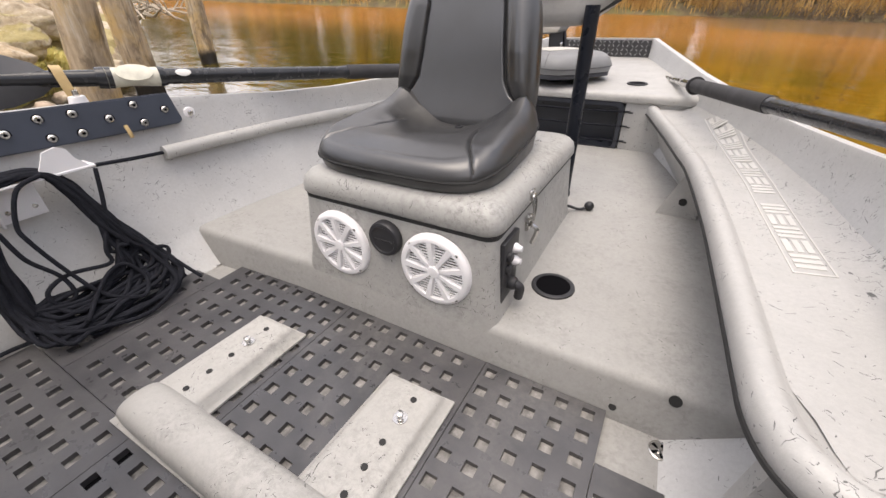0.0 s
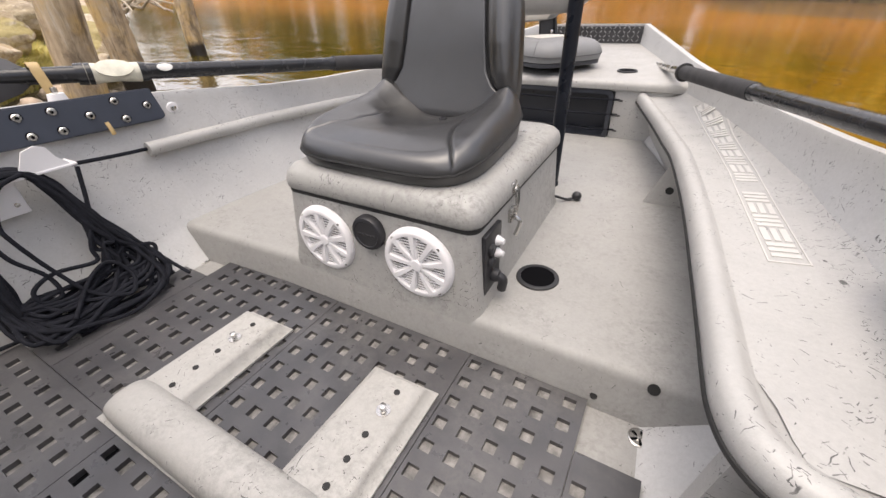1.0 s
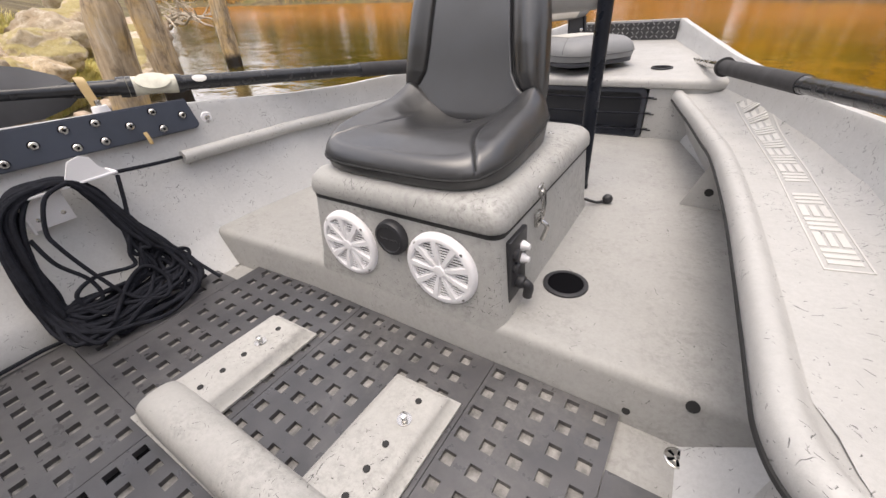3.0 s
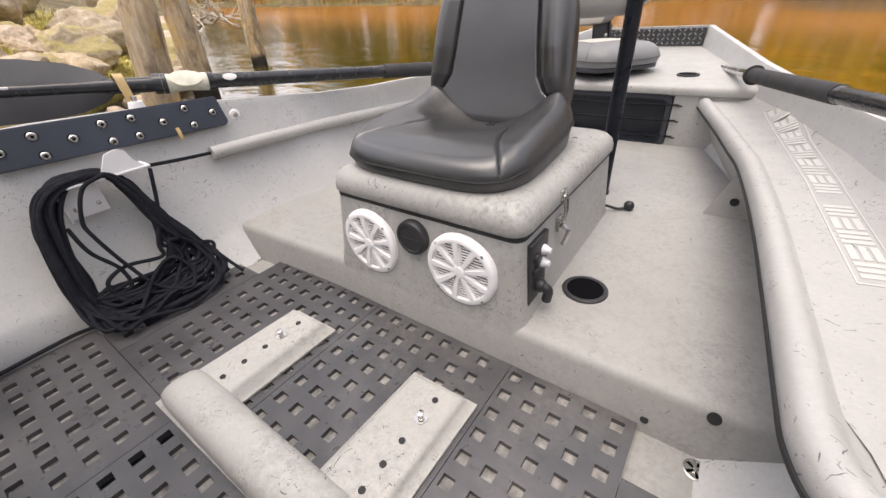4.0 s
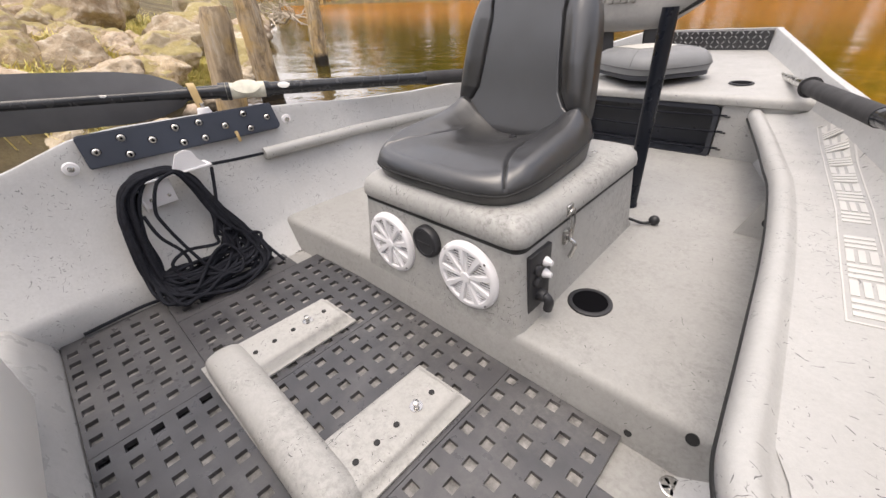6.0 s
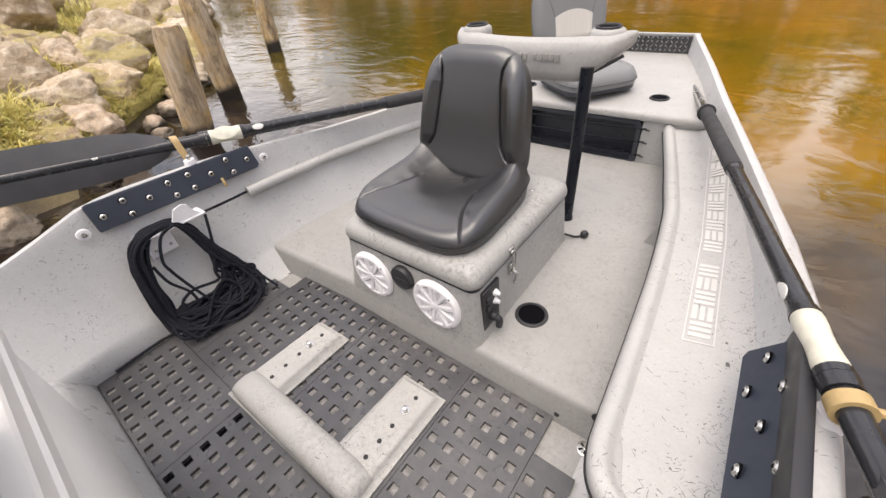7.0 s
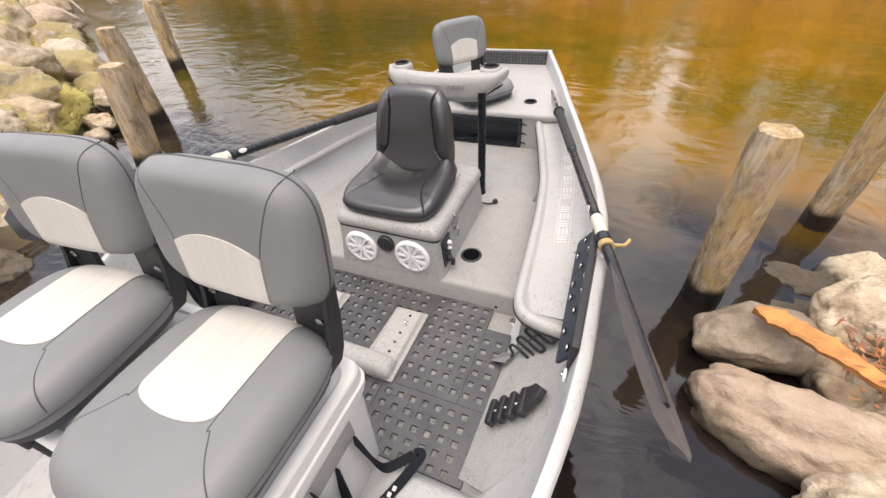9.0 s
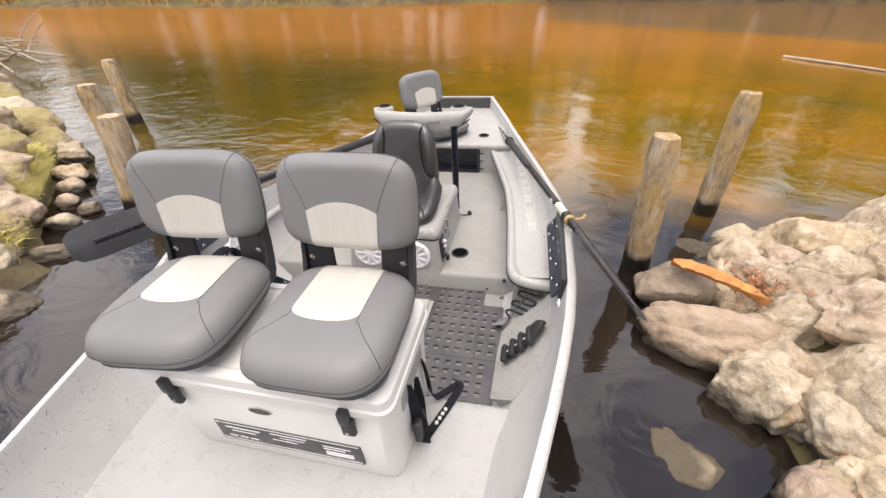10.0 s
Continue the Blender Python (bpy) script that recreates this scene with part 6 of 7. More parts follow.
def strip(u0, u1, v0, v1):
    bm = bmesh.new()
    m = max(1, int((u1 - u0) * 20))
    lo = [[bm.verts.new(on_bench(u0 + (u1 - u0) * i / m, v) + V(0, 0, dz)) for v, dz in ((v0, -0.003), (v1, -0.003), (v1, 0.0003), (v0, 0.0003))] for i in range(m + 1)]
    return skin(bm, lo)


for a in ((0, 1, 0, 0.04), (0, 1, 0.96, 1), (0, 0.004, 0, 1), (0.996, 1, 0, 1)):
    part("outline", strip(*a), BENCH_DECAL, dec)
for k in range(18):
    # block letters stand as sets of plain bars of their size
    if k == 5:
        continue
    u = 0.018 + k * 0.0540
    if k % 2:
        bars = [(u, u + 0.046, v0, v1) for v0, v1 in ((0.15, 0.33), (0.42, 0.58), (0.67, 0.85))]
    else:
        bars = [(u + d, u + d + 0.011, 0.15, 0.85) for d in (0.0, 0.0175, 0.035)]
    for bar in bars:
        part("block", strip(*bar), BENCH_DECAL, dec)


# ---- river, banks, posts, boulders ----
def shore(x):
    """The near shore's line: land lies behind it; between the banks the boat's berth cuts in."""
    if x < -2.3:
        d = -2.3 - x
        return -0.50 + (0.86 * d if d < 1.7 else 1.462 + 0.5 * (d - 1.7)) + 0.10 * noise.noise((x * 0.9, 3.1, 0))
    if x > 2.0:
        return 0.34 + (x - 2.0) * 0.36 + 0.3 * noise.noise((x * 0.5, 7.7, 0))
    return -4.2


def bank_y(x):
    """Where the far bank meets the river."""
    return 30.0 + 8.0 * min(1, max(0, (x + 12) / 12)) + 2.5 * noise.noise((x * 0.07, 0, 5)) - max(0, -x - 18) * 0.25


def land(x, y):
    d = shore(x) - y
    # distance to the berth's flanks
    side = max(-2.3 - x, x - 2.0) + 0.55 * max(0.0, -y - 1.2) * (noise.noise((x * 0.4, y * 0.55, 2)) + 0.25) * 0.8
    if side > 0:
        d = min(d, side * 1.4)
    else:
        d = max(-4.2 - y + 0.8 * noise.noise((x * 0.5, 1, 9)), min(side, 0.2 - y))
    far = y - bank_y(x)
    d = max(d, far)
    t = max(-1.5, min(4.0, d))
    h = 0.34 * t if t < 0 else 0.22 * t + 0.25 * (1 - math.exp(-t * 2))
    if far > 0:
        h += min(far, 30) * 0.06
    return h + 0.05 * noise.noise((x * 1.3, y * 1.3, 0)) * min(1, max(0, t) + 0.2)


def axis_steps(lo, hi, fine_lo, fine_hi, fine, coarse):
    out, v = [], lo
    while v < hi:
        out.append(v)
        dist = max(fine_lo - v, v - fine_hi, 0)
        v += max(fine, coarse * dist)
    return out + [hi]


gx = axis_steps(-300, 300, -9, 6, 0.3, 0.22)
gy = axis_steps(-120, 400, -5, 6, 0.3, 0.2)
gy = sorted(set(gy) | {24, 25, 26, 27, 28, 29, 30, 31, 32, 33, 34, 35, 37, 40})
verts = [(x, y, WATER_Z + land(x, y)) for y in gy for x in gx]
n = len(gx)
faces = [(j * n + i, j * n + i + 1, (j + 1) * n + i + 1, (j + 1) * n + i) for j in range(len(gy) - 1) for i in range(n - 1)]
me = bpy.data.meshes.new("ground")
me.from_pydata(verts, [], faces)
me.materials.append(EARTH)
me.shade_smooth()
tagged(new("ground", me), "brown earth river bed and low grassy banks", "ground", kind="structure")

# the water is one sheet with the boat's own outline left open
bm = bmesh.new()
wy = [-2.66] + [-2.6 + 5.12 * i / 40 for i in range(41)] + [2.56]


def half(s, y):
    f, c, g, zg, zc = HULL(max(-2.6, min(2.48, y)))
    return s * (c + 0.014) * (0.955 if s < 0 and y < 0.6 else 1.0)


for s in (-1, 1):
    far = [bm.verts.new((s * 300, y, WATER_Z)) for y in wy]
    near = []
    for i, y in enumerate(wy):
        x = 0.0 if i in (0, len(wy) - 1) else half(s, y)
        near.append(bm.verts.new((x, y, WATER_Z)))
    for k in range(len(wy) - 1):
        bm.faces.new((far[k], far[k + 1], near[k + 1], near[k]))
    for e, yy in ((0, -120), (-1, 60)):
        bm.faces.new((far[e], near[e], bm.verts.new((0, yy, WATER_Z)), bm.verts.new((s * 300, yy, WATER_Z))))
bmesh.ops.remove_doubles(bm, verts=bm.verts, dist=0.0005)
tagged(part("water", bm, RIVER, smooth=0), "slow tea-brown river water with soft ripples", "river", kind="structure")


def pile(at, top, r, lean=0.0, seed=0, label=""):
    rnd = random.Random(seed)
    base, head = Vector((at[0], at[1], -0.55)), Vector(top)
    bm = bmesh.new()
    rings, n, m = [], 22, 26
    for i in range(m + 1):
        t = i / m
        c = base.lerp(head, t)
        rr = r * (1.04 - 0.08 * t) * (1 - 0.0 * t)
        if i == m:
            rr *= 0.80
        if i == m - 1:
            rr *= 0.95
        rg = []
        for k in range(n):
            a = 2 * math.pi * k / n
            w = 1 + 0.10 * noise.noise((math.cos(a) * 1.6 + seed * 5.3, math.sin(a) * 1.6, t * 4)) + 0.05 * noise.noise((math.cos(a) * 5 + seed, math.sin(a) * 5, t * 11))
            zz = 0.012 * noise.noise((math.cos(a) * 2, math.sin(a) * 2, seed)) if i >= m - 1 else 0
            rg.append(bm.verts.new(c + Vector((math.cos(a) * rr * w, math.sin(a) * rr * w, zz))))
        rings.append(rg)
    skin(bm, rings)
    bmesh.ops.translate(bm, verts=bm.verts, vec=-base)
    return lone("mooring_post", bm, TIMBER, base, label, "post", group="mooring posts", aboard=False, smooth=60)


pile((1.60, 0.47), (1.435, 0.30, 0.95), 0.082, seed=1, label="thick weathered timber post with peeling pale wood, wet at its foot")
pile((2.25, 1.33), (2.15, 1.20, 0.99), 0.082, seed=2, label="tall grey weathered timber post with a dark wet foot")
pile((-2.42, 0.34), (-2.30, 0.47, 0.80), 0.098, seed=3, label="broad squat weathered timber post beside bank stones")
pile((-3.12, 1.06), (-3.13, 1.03, 0.87), 0.098, seed=4, label="leaning weathered timber post with a dark wet base")
pile((-4.42, 2.38), (-4.48, 2.44, 0.82), 0.092, seed=5, label="slim grey timber post standing in open water")


def boulder(at, size, seed, rz=0.0, rough=0.22, label="rounded tan and grey river boulder at the water's edge", group="bank boulders", tilt=0.0, material=None):
    rnd = random.Random(seed)
    bm = bmesh.new()
    bmesh.ops.create_icosphere(bm, subdivisions=5 if at[0] < 3.2 and max(size) > 0.17 and abs(at[1]) < 1.2 else 4, radius=1)
    o = Vector((rnd.uniform(-50, 50), rnd.uniform(-50, 50), rnd.uniform(-50, 50)))
    cuts = [(Vector((rnd.gauss(0, 1), rnd.gauss(0, 1), rnd.gauss(0, 0.8))).normalized(), rnd.uniform(0.62, 0.9)) for _ in range(9)]
    for v in bm.verts:
        p = v.co.copy()
        for nrm, d in cuts:
            e = p.dot(nrm) - d
            if e > 0:
                p -= nrm * e * 0.85
        fold = abs(noise.noise(p * 1.7 + o * 2)) ** 0.7
        p *= 0.93 + rough * noise.noise(p * 1.1 + o) + rough * 0.55 * fold + rough * 0.4 * noise.noise(p * 3.1 + o) + rough * 0.22 * noise.noise(p * 7.5 + o) + rough * 0.10 * noise.noise(p * 17 + o)
        v.co = Vector((p.x * size[0], p.y * size[1], p.z * size[2]))
    return lone("boulder", bm, material or STONE, at, label, "boulder", rz, group, aboard=False, smooth=75, rx=tilt)


BR = [((1.67, 0.13, 0.13), (0.26, 0.19, 0.20), 11, 20), ((1.80, -0.25, 0.08), (0.33, 0.18, 0.22), 12, -14), ((1.88, -0.52, 0.10), (0.21, 0.16, 0.19), 13, 10), ((2.22, -0.58, 0.17), (0.30, 0.26, 0.30), 14, 30),
      ((1.92, -1.00, 0.06), (0.25, 0.17, 0.19), 16, 25), ((2.09, 0.38, 0.18), (0.22, 0.16, 0.17), 17, 40), ((2.50, 0.53, 0.22), (0.34, 0.21, 0.22), 18, 5), ((2.10, -0.16, 0.16), (0.22, 0.18, 0.18), 15, 15),
      ((2.18, 0.05, 0.24), (0.20, 0.15, 0.14), 19, 60), ((2.40, -0.13, 0.28), (0.24, 0.19, 0.19), 20, -10), ((2.48, -0.42, 0.32), (0.25, 0.21, 0.20), 21, 35), ((2.75, 0.18, 0.34), (0.30, 0.26, 0.22), 22, 0),
      ((1.50, -0.86, -0.045), (0.19, 0.18, 0.155), 23, 15), ((2.42, -1.05, 0.14), (0.30, 0.26, 0.24), 24, 0), ((3.00, 0.62, 0.28), (0.40, 0.28, 0.25), 25, 30), ((3.5, 1.0, 0.25), (0.44, 0.32, 0.26), 26, 0),
      ((2.05, 0.70, 0.0), (0.20, 0.16, 0.12), 27, 0), ((2.12, -0.86, 0.04), (0.19, 0.17, 0.16), 28, 0), ((2.85, -0.35, 0.42), (0.30, 0.27, 0.22), 29, 20), ((2.22, -1.45, 0.08), (0.34, 0.26, 0.22), 30, 0),
      ((2.72, -0.80, 0.34), (0.32, 0.28, 0.25), 31, 10), ((2.75, -1.5, 0.3), (0.40, 0.34, 0.28), 32, 0), ((3.3, -0.05, 0.48), (0.36, 0.3, 0.25), 34, 0), ((3.3, -0.8, 0.55), (0.40, 0.34, 0.28), 35, 0),
      ((1.98, -1.75, 0.02), (0.3, 0.24, 0.18), 36, 0)]
rnd = random.Random(77)
for k in range(420):
    # smaller stones filling the slope
    x, y = rnd.uniform(1.95, 4.2), rnd.uniform(-2.4, 1.0)
    if k > 150:
        x, y = rnd.uniform(1.95, 3.2), rnd.uniform(-1.9, 0.7)
    g0 = land(x, y)
    if g0 > -0.1 and min((Vector((x, y)) - Vector(b[0][:2])).length - b[1][0] for b in BR) > -0.09:
        q = rnd.uniform(0.13, 0.27)
        BR.append(((x, y, WATER_Z + g0 + q * 0.15), (q, q * rnd.uniform(0.7, 0.9), q * rnd.uniform(0.6, 0.85)), 100 + k, rnd.uniform(0, 180)))
for at, size, sd, rz in BR:
    if sd == 11:
        boulder(at, size, sd, rz, 0.14, "dark grey-brown slab boulder beside the mooring posts", material=DARK_STONE)
    elif sd in (12, 16):
        boulder(at, size, sd, rz, 0.24, "worn pinkish boulder at the water's edge", material=PINK_STONE)
    elif sd == 23:
        boulder(at, size, sd, rz, 0.13, "pale boulder barely awash in dark shallows", material=AWASH_STONE)
    else:
        boulder(at, size, sd, rz, 0.28)

# the other bank: stones stepping up from the water among grass
BL = [((-2.99, 0.33, 0.08), (0.13, 0.10, 0.07), 51, 0), ((-2.69, 0.05, 0.07), (0.13, 0.10, 0.08), 52, 20), ((-2.72, 0.28, 0.07), (0.10, 0.08, 0.06), 53, 50), ((-2.40, -0.28, 0.06), (0.18, 0.10, 0.07), 54, 30),
      ((-3.06, -0.05, 0.16), (0.27, 0.20, 0.18), 55, 10), ((-2.62, -0.52, 0.08), (0.28, 0.20, 0.15), 56, -30), ((-2.84, -0.33, 0.18), (0.26, 0.20, 0.16), 57, 15), ((-3.48, 0.78, 0.09), (0.19, 0.14, 0.10), 58, 0),
      ((-3.25, 0.58, 0.07), (0.15, 0.11, 0.08), 59, 30), ((-3.68, 0.36, 0.28), (0.30, 0.22, 0.19), 60, 25), ((-3.95, 1.18, 0.10), (0.22, 0.17, 0.14), 61, 0), ((-4.42, 1.35, 0.14), (0.28, 0.20, 0.16), 62, -15),
      ((-4.05, 0.52, 0.42), (0.36, 0.28, 0.22), 63, 30), ((-4.95, 1.55, 0.26), (0.36, 0.27, 0.22), 64, 0), ((-4.8, 0.9, 0.46), (0.40, 0.30, 0.24), 65, 50), ((-5.65, 1.86, 0.26), (0.40, 0.28, 0.22), 66, 10),
      ((-6.0, 1.35, 0.5), (0.48, 0.36, 0.28), 67, 0), ((-6.7, 2.35, 0.24), (0.42, 0.32, 0.24), 68, 20), ((-7.3, 2.0, 0.5), (0.55, 0.42, 0.32), 69, 0), ((-8.1, 3.05, 0.26), (0.5, 0.4, 0.28), 70, 40),
      ((-3.75, -0.15, 0.45), (0.44, 0.34, 0.27), 71, 0), ((-3.2, -0.75, 0.34), (0.38, 0.30, 0.25), 72, 25), ((-5.2, 0.25, 0.72), (0.5, 0.42, 0.32), 73, 0), ((-2.15, -0.76, 0.02), (0.22, 0.18, 0.12), 74, 0),
      ((-2.5, -1.2, 0.1), (0.3, 0.25, 0.2), 75, 0), ((-6.4, 0.6, 0.9), (0.5, 0.4, 0.34), 76, 30), ((-8.6, 2.4, 0.75), (0.6, 0.45, 0.36), 77, 0), ((-9.4, 3.75, 0.3), (0.5, 0.4, 0.3), 78, 0),
      ((-2.6, -1.8, 0.15), (0.4, 0.3, 0.24), 79, 0), ((-4.3, -0.55, 0.62), (0.46, 0.36, 0.3), 80, 0)]
rnd = random.Random(91)
for k in range(260):
    # more stones heaped up the slope, with grassy pockets left between
    x, y = rnd.uniform(-5.6, -2.55), rnd.uniform(-1.3, 1.4)
    g0 = land(x, y)
    pocket = min((Vector((x, y)) - Vector(c)).length for c in ((-2.95, 0.12), (-3.2, 0.32), (-3.5, 0.55), (-4.1, 0.9), (-3.4, -0.35)))
    if g0 > 0.10 and pocket > 0.24 and min((Vector((x, y)) - Vector(b[0][:2])).length - b[1][0] for b in BL) > -0.07:
        q = rnd.uniform(0.15, 0.34)
        BL.append(((x, y, WATER_Z + g0 + q * 0.12), (q, q * rnd.uniform(0.65, 0.9), q * rnd.uniform(0.55, 0.8)), 300 + k, rnd.uniform(0, 180)))
for at, size, sd, rz in BL:
    mossy = sd % 5 > 1 and at[2] > 0.12
    boulder(at, size, sd, rz, 0.26, "mossy tan boulder on the grassy bank" if mossy else "pale tan boulder on the grassy bank", "grassy bank boulders", material=MOSSY_STONE if mossy else STONE)


def blades(name, spots, count, h, w, material, label, category, seed):
    """Many bent grass blades round the given spots (x, y, spread)."""
    rnd = random.Random(seed)
    vs, fs = [], []
    for k in range(count):
        sx, sy, sp = rnd.choice(spots)
        sp *= rnd.choice((0.6, 0.9, 1.5))
        x, y = rnd.gauss(sx, sp), rnd.gauss(sy, sp * 0.7)
        g0 = land(x, y)
        if g0 < 0.03:
            continue
        a = rnd.uniform(0, 2 * math.pi)
        hh = h * rnd.uniform(0.5, 1.2)
        d = Vector((math.cos(a), math.sin(a), 0))
        s_ = Vector((-d.y, d.x, 0)) * w
        p = Vector((x, y, WATER_Z + g0 - 0.02))
        m_ = p + d * hh * 0.22 + Vector((0, 0, hh * 0.65))
        t_ = p + d * hh * rnd.uniform(0.5, 0.95) + Vector((0, 0, hh * rnd.uniform(0.5, 1.0)))
        n0 = len(vs)
        vs += [p - s_, p + s_, m_ + s_ * 0.7, m_ - s_ * 0.7, t_]
        fs += [(n0, n0 + 1, n0 + 2, n0 + 3), (n0 + 3, n0 + 2, n0 + 4)]
    me = bpy.data.meshes.new(name)
    me.from_pydata([tuple(v) for v in vs], [], fs)
    me.materials.append(material)
    return tagged(new(name, me), label, category, kind="stuff")


rnd = random.Random(5)
spots = [(-2.95, 0.12, 0.10), (-3.15, 0.30, 0.12), (-3.4, 0.5, 0.13), (-3.55, 0.25, 0.15), (-2.85, 0.0, 0.10), (-3.2, 0.2, 0.14), (-3.45, 0.35, 0.16), (-3.8, 0.65, 0.16), (-4.3, 0.95, 0.2), (-3.25, 0.36, 0.14), (-3.4, 0.2, 0.14), (-3.85, 0.85, 0.2), (-4.15, 1.0, 0.22), (-3.35, 0.22, 0.16), (-3.7, 0.55, 0.2), (-4.1, 0.8, 0.22), (-4.7, 0.95, 0.3), (-3.9, -0.1, 0.25), (-5.3, 1.3, 0.3), (-4.9, 0.2, 0.3), (-6.0, 1.5, 0.35), (-6.8, 1.7, 0.4), (-3.0, -0.45, 0.14), (-5.9, 0.6, 0.4), (-7.8, 2.5, 0.4), (-2.75, -0.35, 0.1)]
blades("bank_grass", spots, 60000, 0.16, 0.0055, GRASS, "tufts of yellow-green grass between bank stones", "grass", 4)
far = [rnd.uniform(-55, 50) for _ in range(180)]
far = [(x, bank_y(x) + 0.8 + rnd.uniform(0, 4), 0.8) for x in far]
blades("far_bank_grass", far, 36000, 1.0, 0.026, REEDS, "dry golden reeds along the far bank", "reeds", 6)

# bare grey scrub hangs over the water along the far bank downstream
rnd = random.Random(58)
vs, fs = [], []
for k in range(1500):
    x = 1.0 + 26 * rnd.random() ** 1.2
    p = Vector((x, bank_y(x) + rnd.uniform(-0.2, 1.6), WATER_Z))
    d = Vector((rnd.gauss(0, 0.6), rnd.gauss(-0.4, 0.4), 1)) * rnd.uniform(0.8, 1.9)
    sag = Vector((rnd.gauss(0, 0.5), -rnd.uniform(0.1, 0.7), -rnd.uniform(0.1, 1.1)))
    wide = rnd.uniform(0.010, 0.032)
    n0 = len(vs)
    for i in range(6):
        t = i / 5
        q = p + d * t + sag * t * t
        r = wide * (1 - 0.75 * t)
        vs += [tuple(q + Vector((math.cos(a), math.sin(a), 0)) * r) for a in (0.3, 2.4, 4.5)]
    for i in range(5):
        fs += [(n0 + 3 * i + j, n0 + 3 * i + (j + 1) % 3, n0 + 3 * i + 3 + (j + 1) % 3, n0 + 3 * i + 3 + j) for j in range(3)]
me = bpy.data.meshes.new("bank_scrub")
me.from_pydata(vs, [], fs)
me.materials.append(TWIG)
tagged(new("bank_scrub", me), "bare grey-brown scrub hanging over the far bank", "scrub", kind="stuff")

# brushwood stranded upstream
rnd = random.Random(9)
for k in range(8):
    bm = bmesh.new()
    x, y = -10.5 - rnd.uniform(0, 4.5), 0
    y = shore(x) + rnd.uniform(-0.4, 0.7)
    a = rnd.uniform(-0.5, 0.9)
    L = rnd.uniform(1.2, 3.2)
    P = [V(t * L * math.cos(a), t * L * math.sin(a), 0.12 + 0.35 * math.sin(t * 2.5) * rnd.uniform(0.3, 1) + rnd.uniform(-0.05, 0.05)) for t in (0, 0.25, 0.5, 0.75, 1)]
    tube(bm, spline(P, 4), lambda t: 0.038 * (1 - 0.8 * t) + 0.005, 7)
    for q in range(3):
        b = P[1 + q % 3]
        tube(bm, spline([b, b + V(rnd.uniform(-0.3, 0.3), rnd.uniform(-0.3, 0.3), rnd.uniform(0.1, 0.4)), b + V(rnd.uniform(-0.6, 0.6), rnd.uniform(-0.6, 0.6), rnd.uniform(0.2, 0.7))], 3), lambda t: 0.018 * (1 - 0.8 * t) + 0.003, 5)
    lone("stranded_branch", bm, DRIFTWOOD, (x, y, WATER_Z), "bare grey branch stranded at the bank", "branch", group="stranded branches", aboard=False)

# a bleached pole adrift in the current
bm = bmesh.new()
tube(bm, spline([(0, 0, 0), (0.3, -0.5, 0.015), (0.75, -1.1, 0.012), (1.5, -2.2, 0.0)], 5), lambda t: 0.030 * (1 - 0.5 * t) + 0.006, 8)
lone("drift_pole", bm, DRIFTWOOD, (6.5, 9.8, WATER_Z + 0.015), "bleached bare pole floating on the river", "driftwood", aboard=False)

# split bark slab and litter among the boulders
slab = thing("bark_slab", (1.79, -0.03, 0.315), "orange split slab of wood lying over the boulders", "wood slab", rz=-39, aboard=False, ry=-2)
bm = bmesh.new()
rows = []
for i in range(33):
    t = i / 32
    w = 0.062 * (1 - t) ** 0.5 * min(1, t * 5 + 0.25) * (1 + 0.5 * noise.noise((t * 7, 0.3, 1.0)) + 0.3 * noise.noise((t * 21, 4.3, 1.0)))
    x = -0.23 + 0.46 * t
    z = 0.02 * math.sin(t * 3)
    rows.append([bm.verts.new((x, u * w, z + 0.022 * (u * u) + dz)) for u, dz in ((-1, 0), (-0.5, 0.004), (0, 0.0), (0.5, 0.005), (1, 0), (0.6, -0.014), (0, -0.02), (-0.6, -0.014))])
skin(bm, rows)
part("slab", bm, SPLIT_WOOD, slab, smooth=30)
rnd = random.Random(21)
vs, fs = [], []
for k in range(420):
    cx, cy, cz = rnd.choice([(1.97, -0.08, 0.30), (2.0, 0.06, 0.30), (2.02, -0.02, 0.33), (2.05, -0.92, 0.20), (2.2, -0.10, 0.36)])
    p = V(rnd.gauss(cx, 0.055), rnd.gauss(cy, 0.05), cz + rnd.uniform(-0.03, 0.03))
    a = V(rnd.gauss(0, 1), rnd.gauss(0, 1), rnd.gauss(0, 0.35)).normalized() * rnd.uniform(0.008, 0.03)
    b = a.cross(V(rnd.gauss(0, 0.3), rnd.gauss(0, 0.3), 1)).normalized() * rnd.uniform(0.003, 0.008)
    n0 = len(vs)
    vs += [tuple(p - a), tuple(p + b), tuple(p + a), tuple(p - b)]
    fs.append((n0, n0 + 1, n0 + 2, n0 + 3))
me = bpy.data.meshes.new("bark_litter")
me.from_pydata(vs, [], fs)
me.materials.append(LITTER)
tagged(new("bark_litter", me), "red-brown bark chips caught between boulders", "bark litter", kind="stuff")

# the wood on the far bank: trunks and autumn crowns, mirrored in the river
rnd = random.Random(33)
wood = {"trunk": ([], []), "birch": ([], []), "gold": ([], []), "olive": ([], [])}


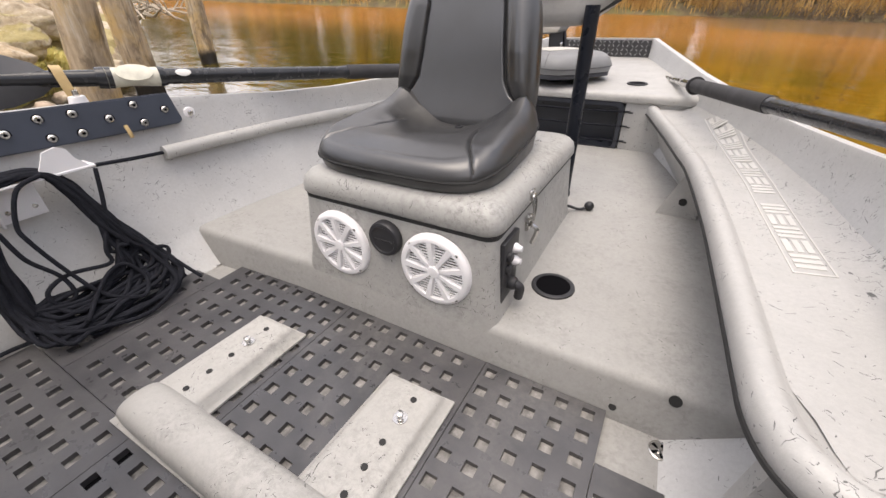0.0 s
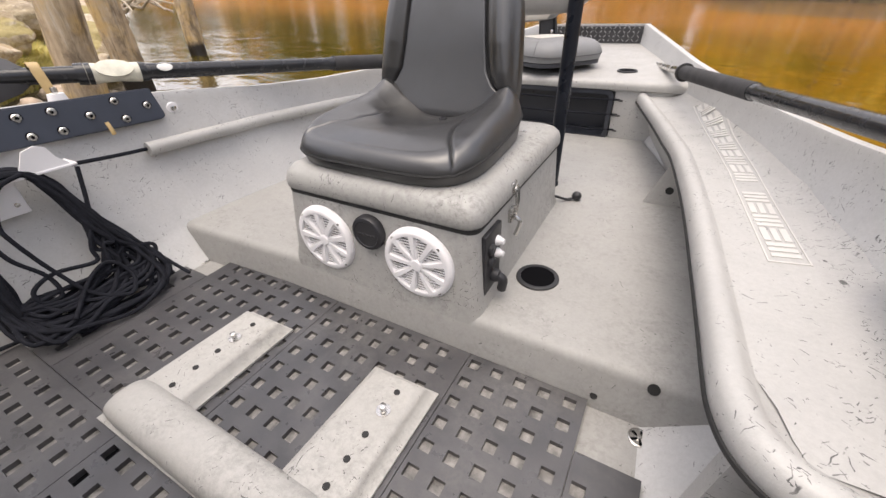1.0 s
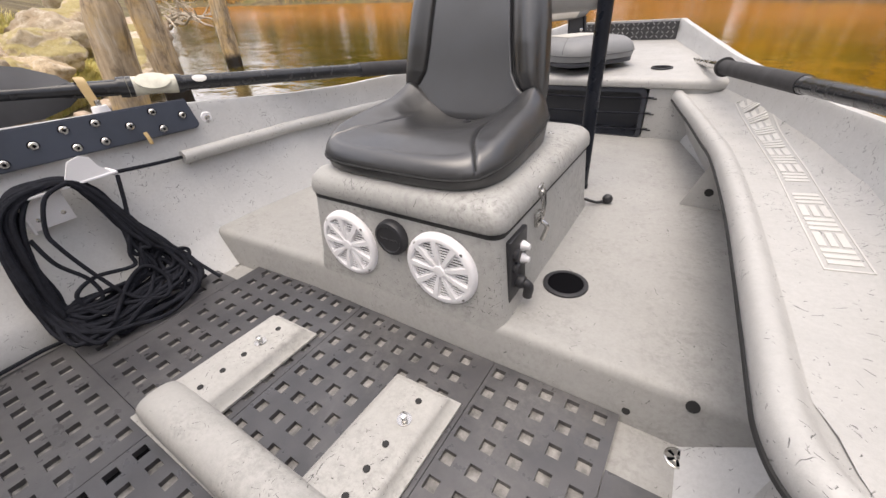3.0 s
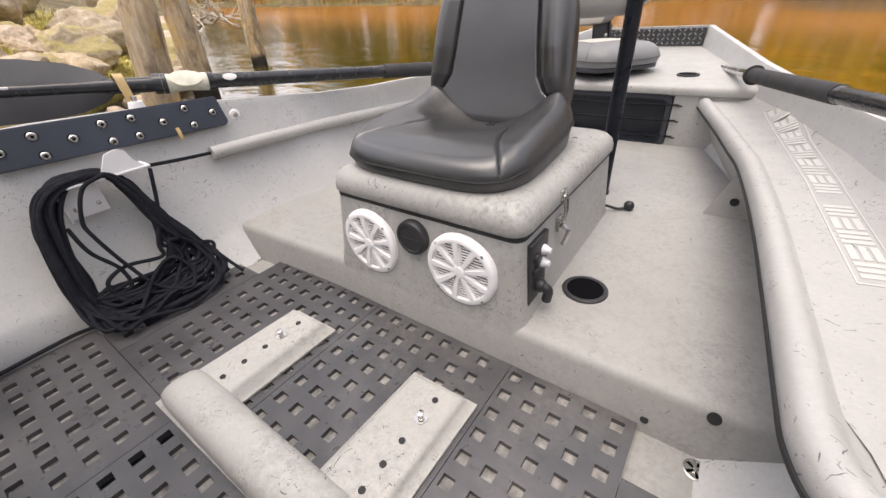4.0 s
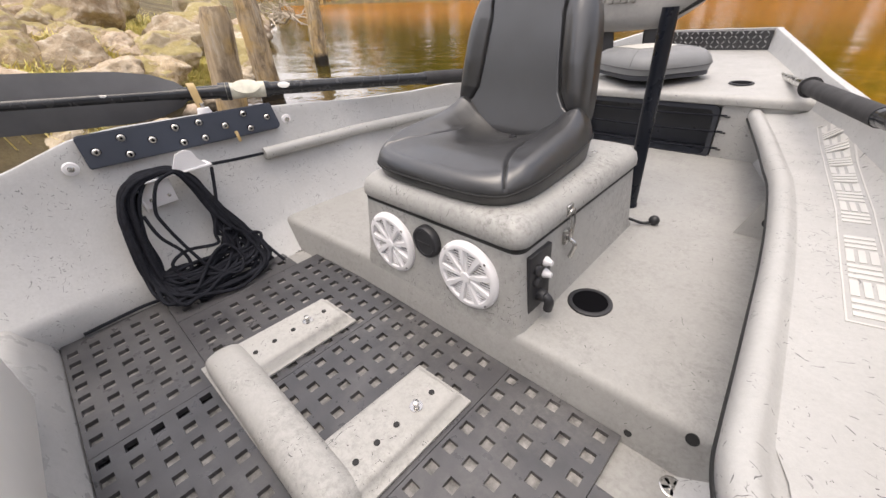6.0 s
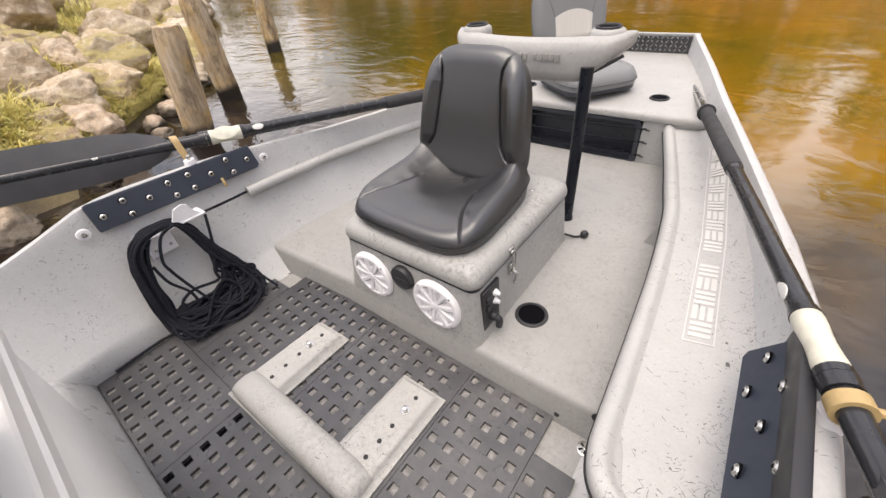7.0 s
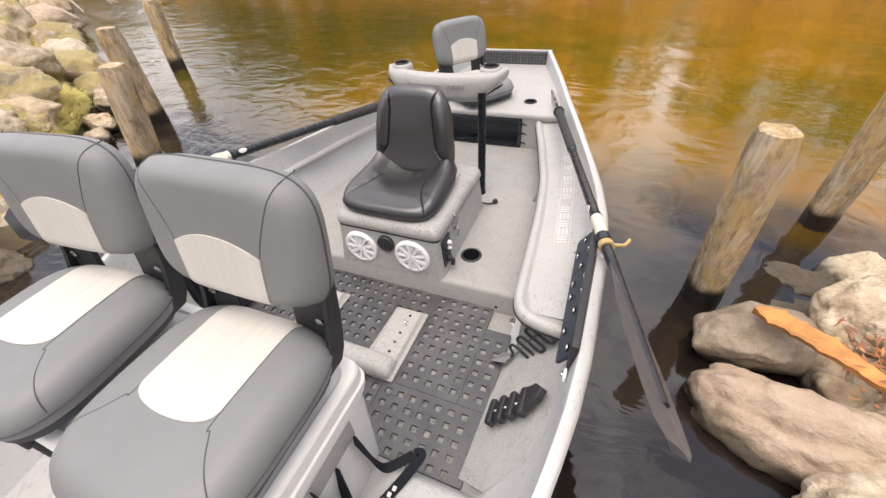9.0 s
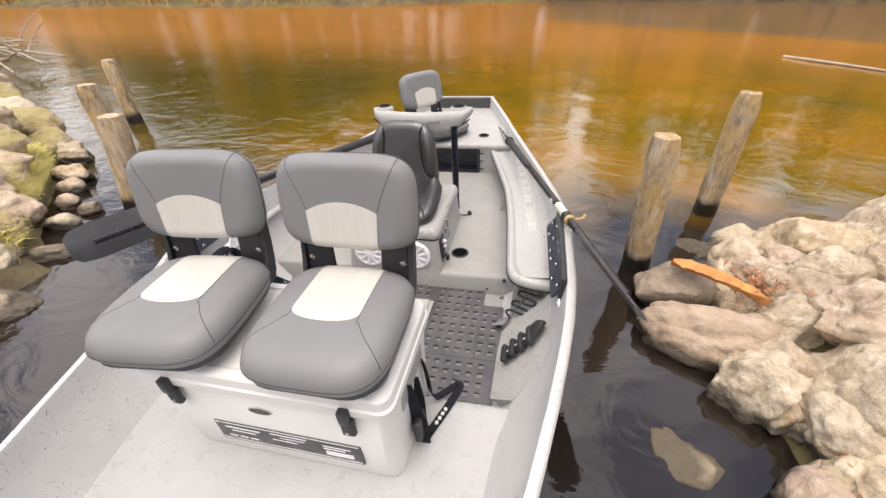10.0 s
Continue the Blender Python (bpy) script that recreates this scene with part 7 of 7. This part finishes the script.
def far_tree(x, y, H, r, pale, kind, spread, count):
    z0 = WATER_Z + land(x, y) - 0.2
    vv, ff = wood["birch" if pale else "trunk"]
    slant = V(rnd.uniform(-0.06, 0.06), rnd.uniform(-0.06, 0.06), 1)
    n0 = len(vv)
    for i in range(5):
        t = i / 4
        for q in range(6):
            a = q * math.pi / 3
            vv.append((x + slant.x * H * t + math.cos(a) * r * (1 - 0.8 * t), y + slant.y * H * t + math.sin(a) * r * (1 - 0.8 * t), z0 + H * t))
    for i in range(4):
        for q in range(6):
            ff.append((n0 + i * 6 + q, n0 + i * 6 + (q + 1) % 6, n0 + i * 6 + 6 + (q + 1) % 6, n0 + i * 6 + 6 + q))
    vv, ff = wood[kind]
    for q in range(count):
        u = V(rnd.gauss(0, 1), rnd.gauss(0, 1), rnd.gauss(0, 1)).normalized() * rnd.random() ** 0.4
        c = V(x + slant.x * H * 0.65 + u.x * spread, y + slant.y * H * 0.65 + u.y * spread, z0 + H * 0.56 + u.z * H * 0.46)
        a = V(rnd.gauss(0, 1), rnd.gauss(0, 1), rnd.gauss(0, 1)).normalized() * rnd.uniform(0.3, 0.65)
        b = a.cross(V(rnd.gauss(0, 1), rnd.gauss(0, 1), rnd.gauss(0, 1))).normalized() * rnd.uniform(0.2, 0.5)
        m0 = len(vv)
        vv += [tuple(c - a), tuple(c + b), tuple(c + a), tuple(c - b)]
        ff.append((m0, m0 + 1, m0 + 2, m0 + 3))


for k in range(330):
    x = rnd.uniform(-48, 52)
    y = bank_y(x) + 2.0 + abs(rnd.gauss(0, 4.5))
    # over the bow and to its right golden scrub stands under scattered tall trees; upstream the wood is low, dense and green
    if x > 0:
        tall = rnd.random() < 0.34
        H = rnd.uniform(13, 22) if tall else rnd.uniform(5.0, 9.0)
        far_tree(x, y, H, rnd.uniform(0.08, 0.16), tall and rnd.random() < 0.4, "gold" if rnd.random() < 0.8 else "olive", H * (0.11 if tall else 0.26), 150 if tall else 200)
    else:
        H = rnd.uniform(8, 14) * (1.0 if x > -34 else 0.55)
        far_tree(x, y, H, rnd.uniform(0.08, 0.18), rnd.random() < 0.07, "olive" if rnd.random() < 0.72 else "gold", H * rnd.uniform(0.14, 0.22), rnd.randint(190, 270))
# unseen trees added astern and on both flanks to dim the low sky
for k in range(150):
    a = radians(rnd.uniform(72, 300))
    d = rnd.uniform(10, 19)
    x, y = math.sin(a) * d, math.cos(a) * d - 1.0
    if x < -6:
        continue
    H = rnd.uniform(4, 8) if y > -4 else rnd.uniform(2, 3.5)
    far_tree(x, y, H, rnd.uniform(0.08, 0.18), False, rnd.choice(("olive", "gold")), H * rnd.uniform(0.14, 0.22), rnd.randint(150, 220))
for nm, key, mm, lb in (("wood_trunks", "trunk", BARK, "dark trunks of the far wood and of added unseen trees"), ("birch_trunks", "birch", BIRCH, "pale birch trunks on the far bank"), ("golden_foliage", "gold", LEAVES, "golden autumn foliage of the far wood and of added unseen trees"), ("olive_foliage", "olive", OLIVE_LEAVES, "olive green foliage of the far wood and of added unseen trees")):
    me = bpy.data.meshes.new(nm)
    me.from_pydata(wood[key][0], [], wood[key][1])
    me.materials.append(mm)
    tagged(new(nm, me), lb, "trees", kind="stuff")
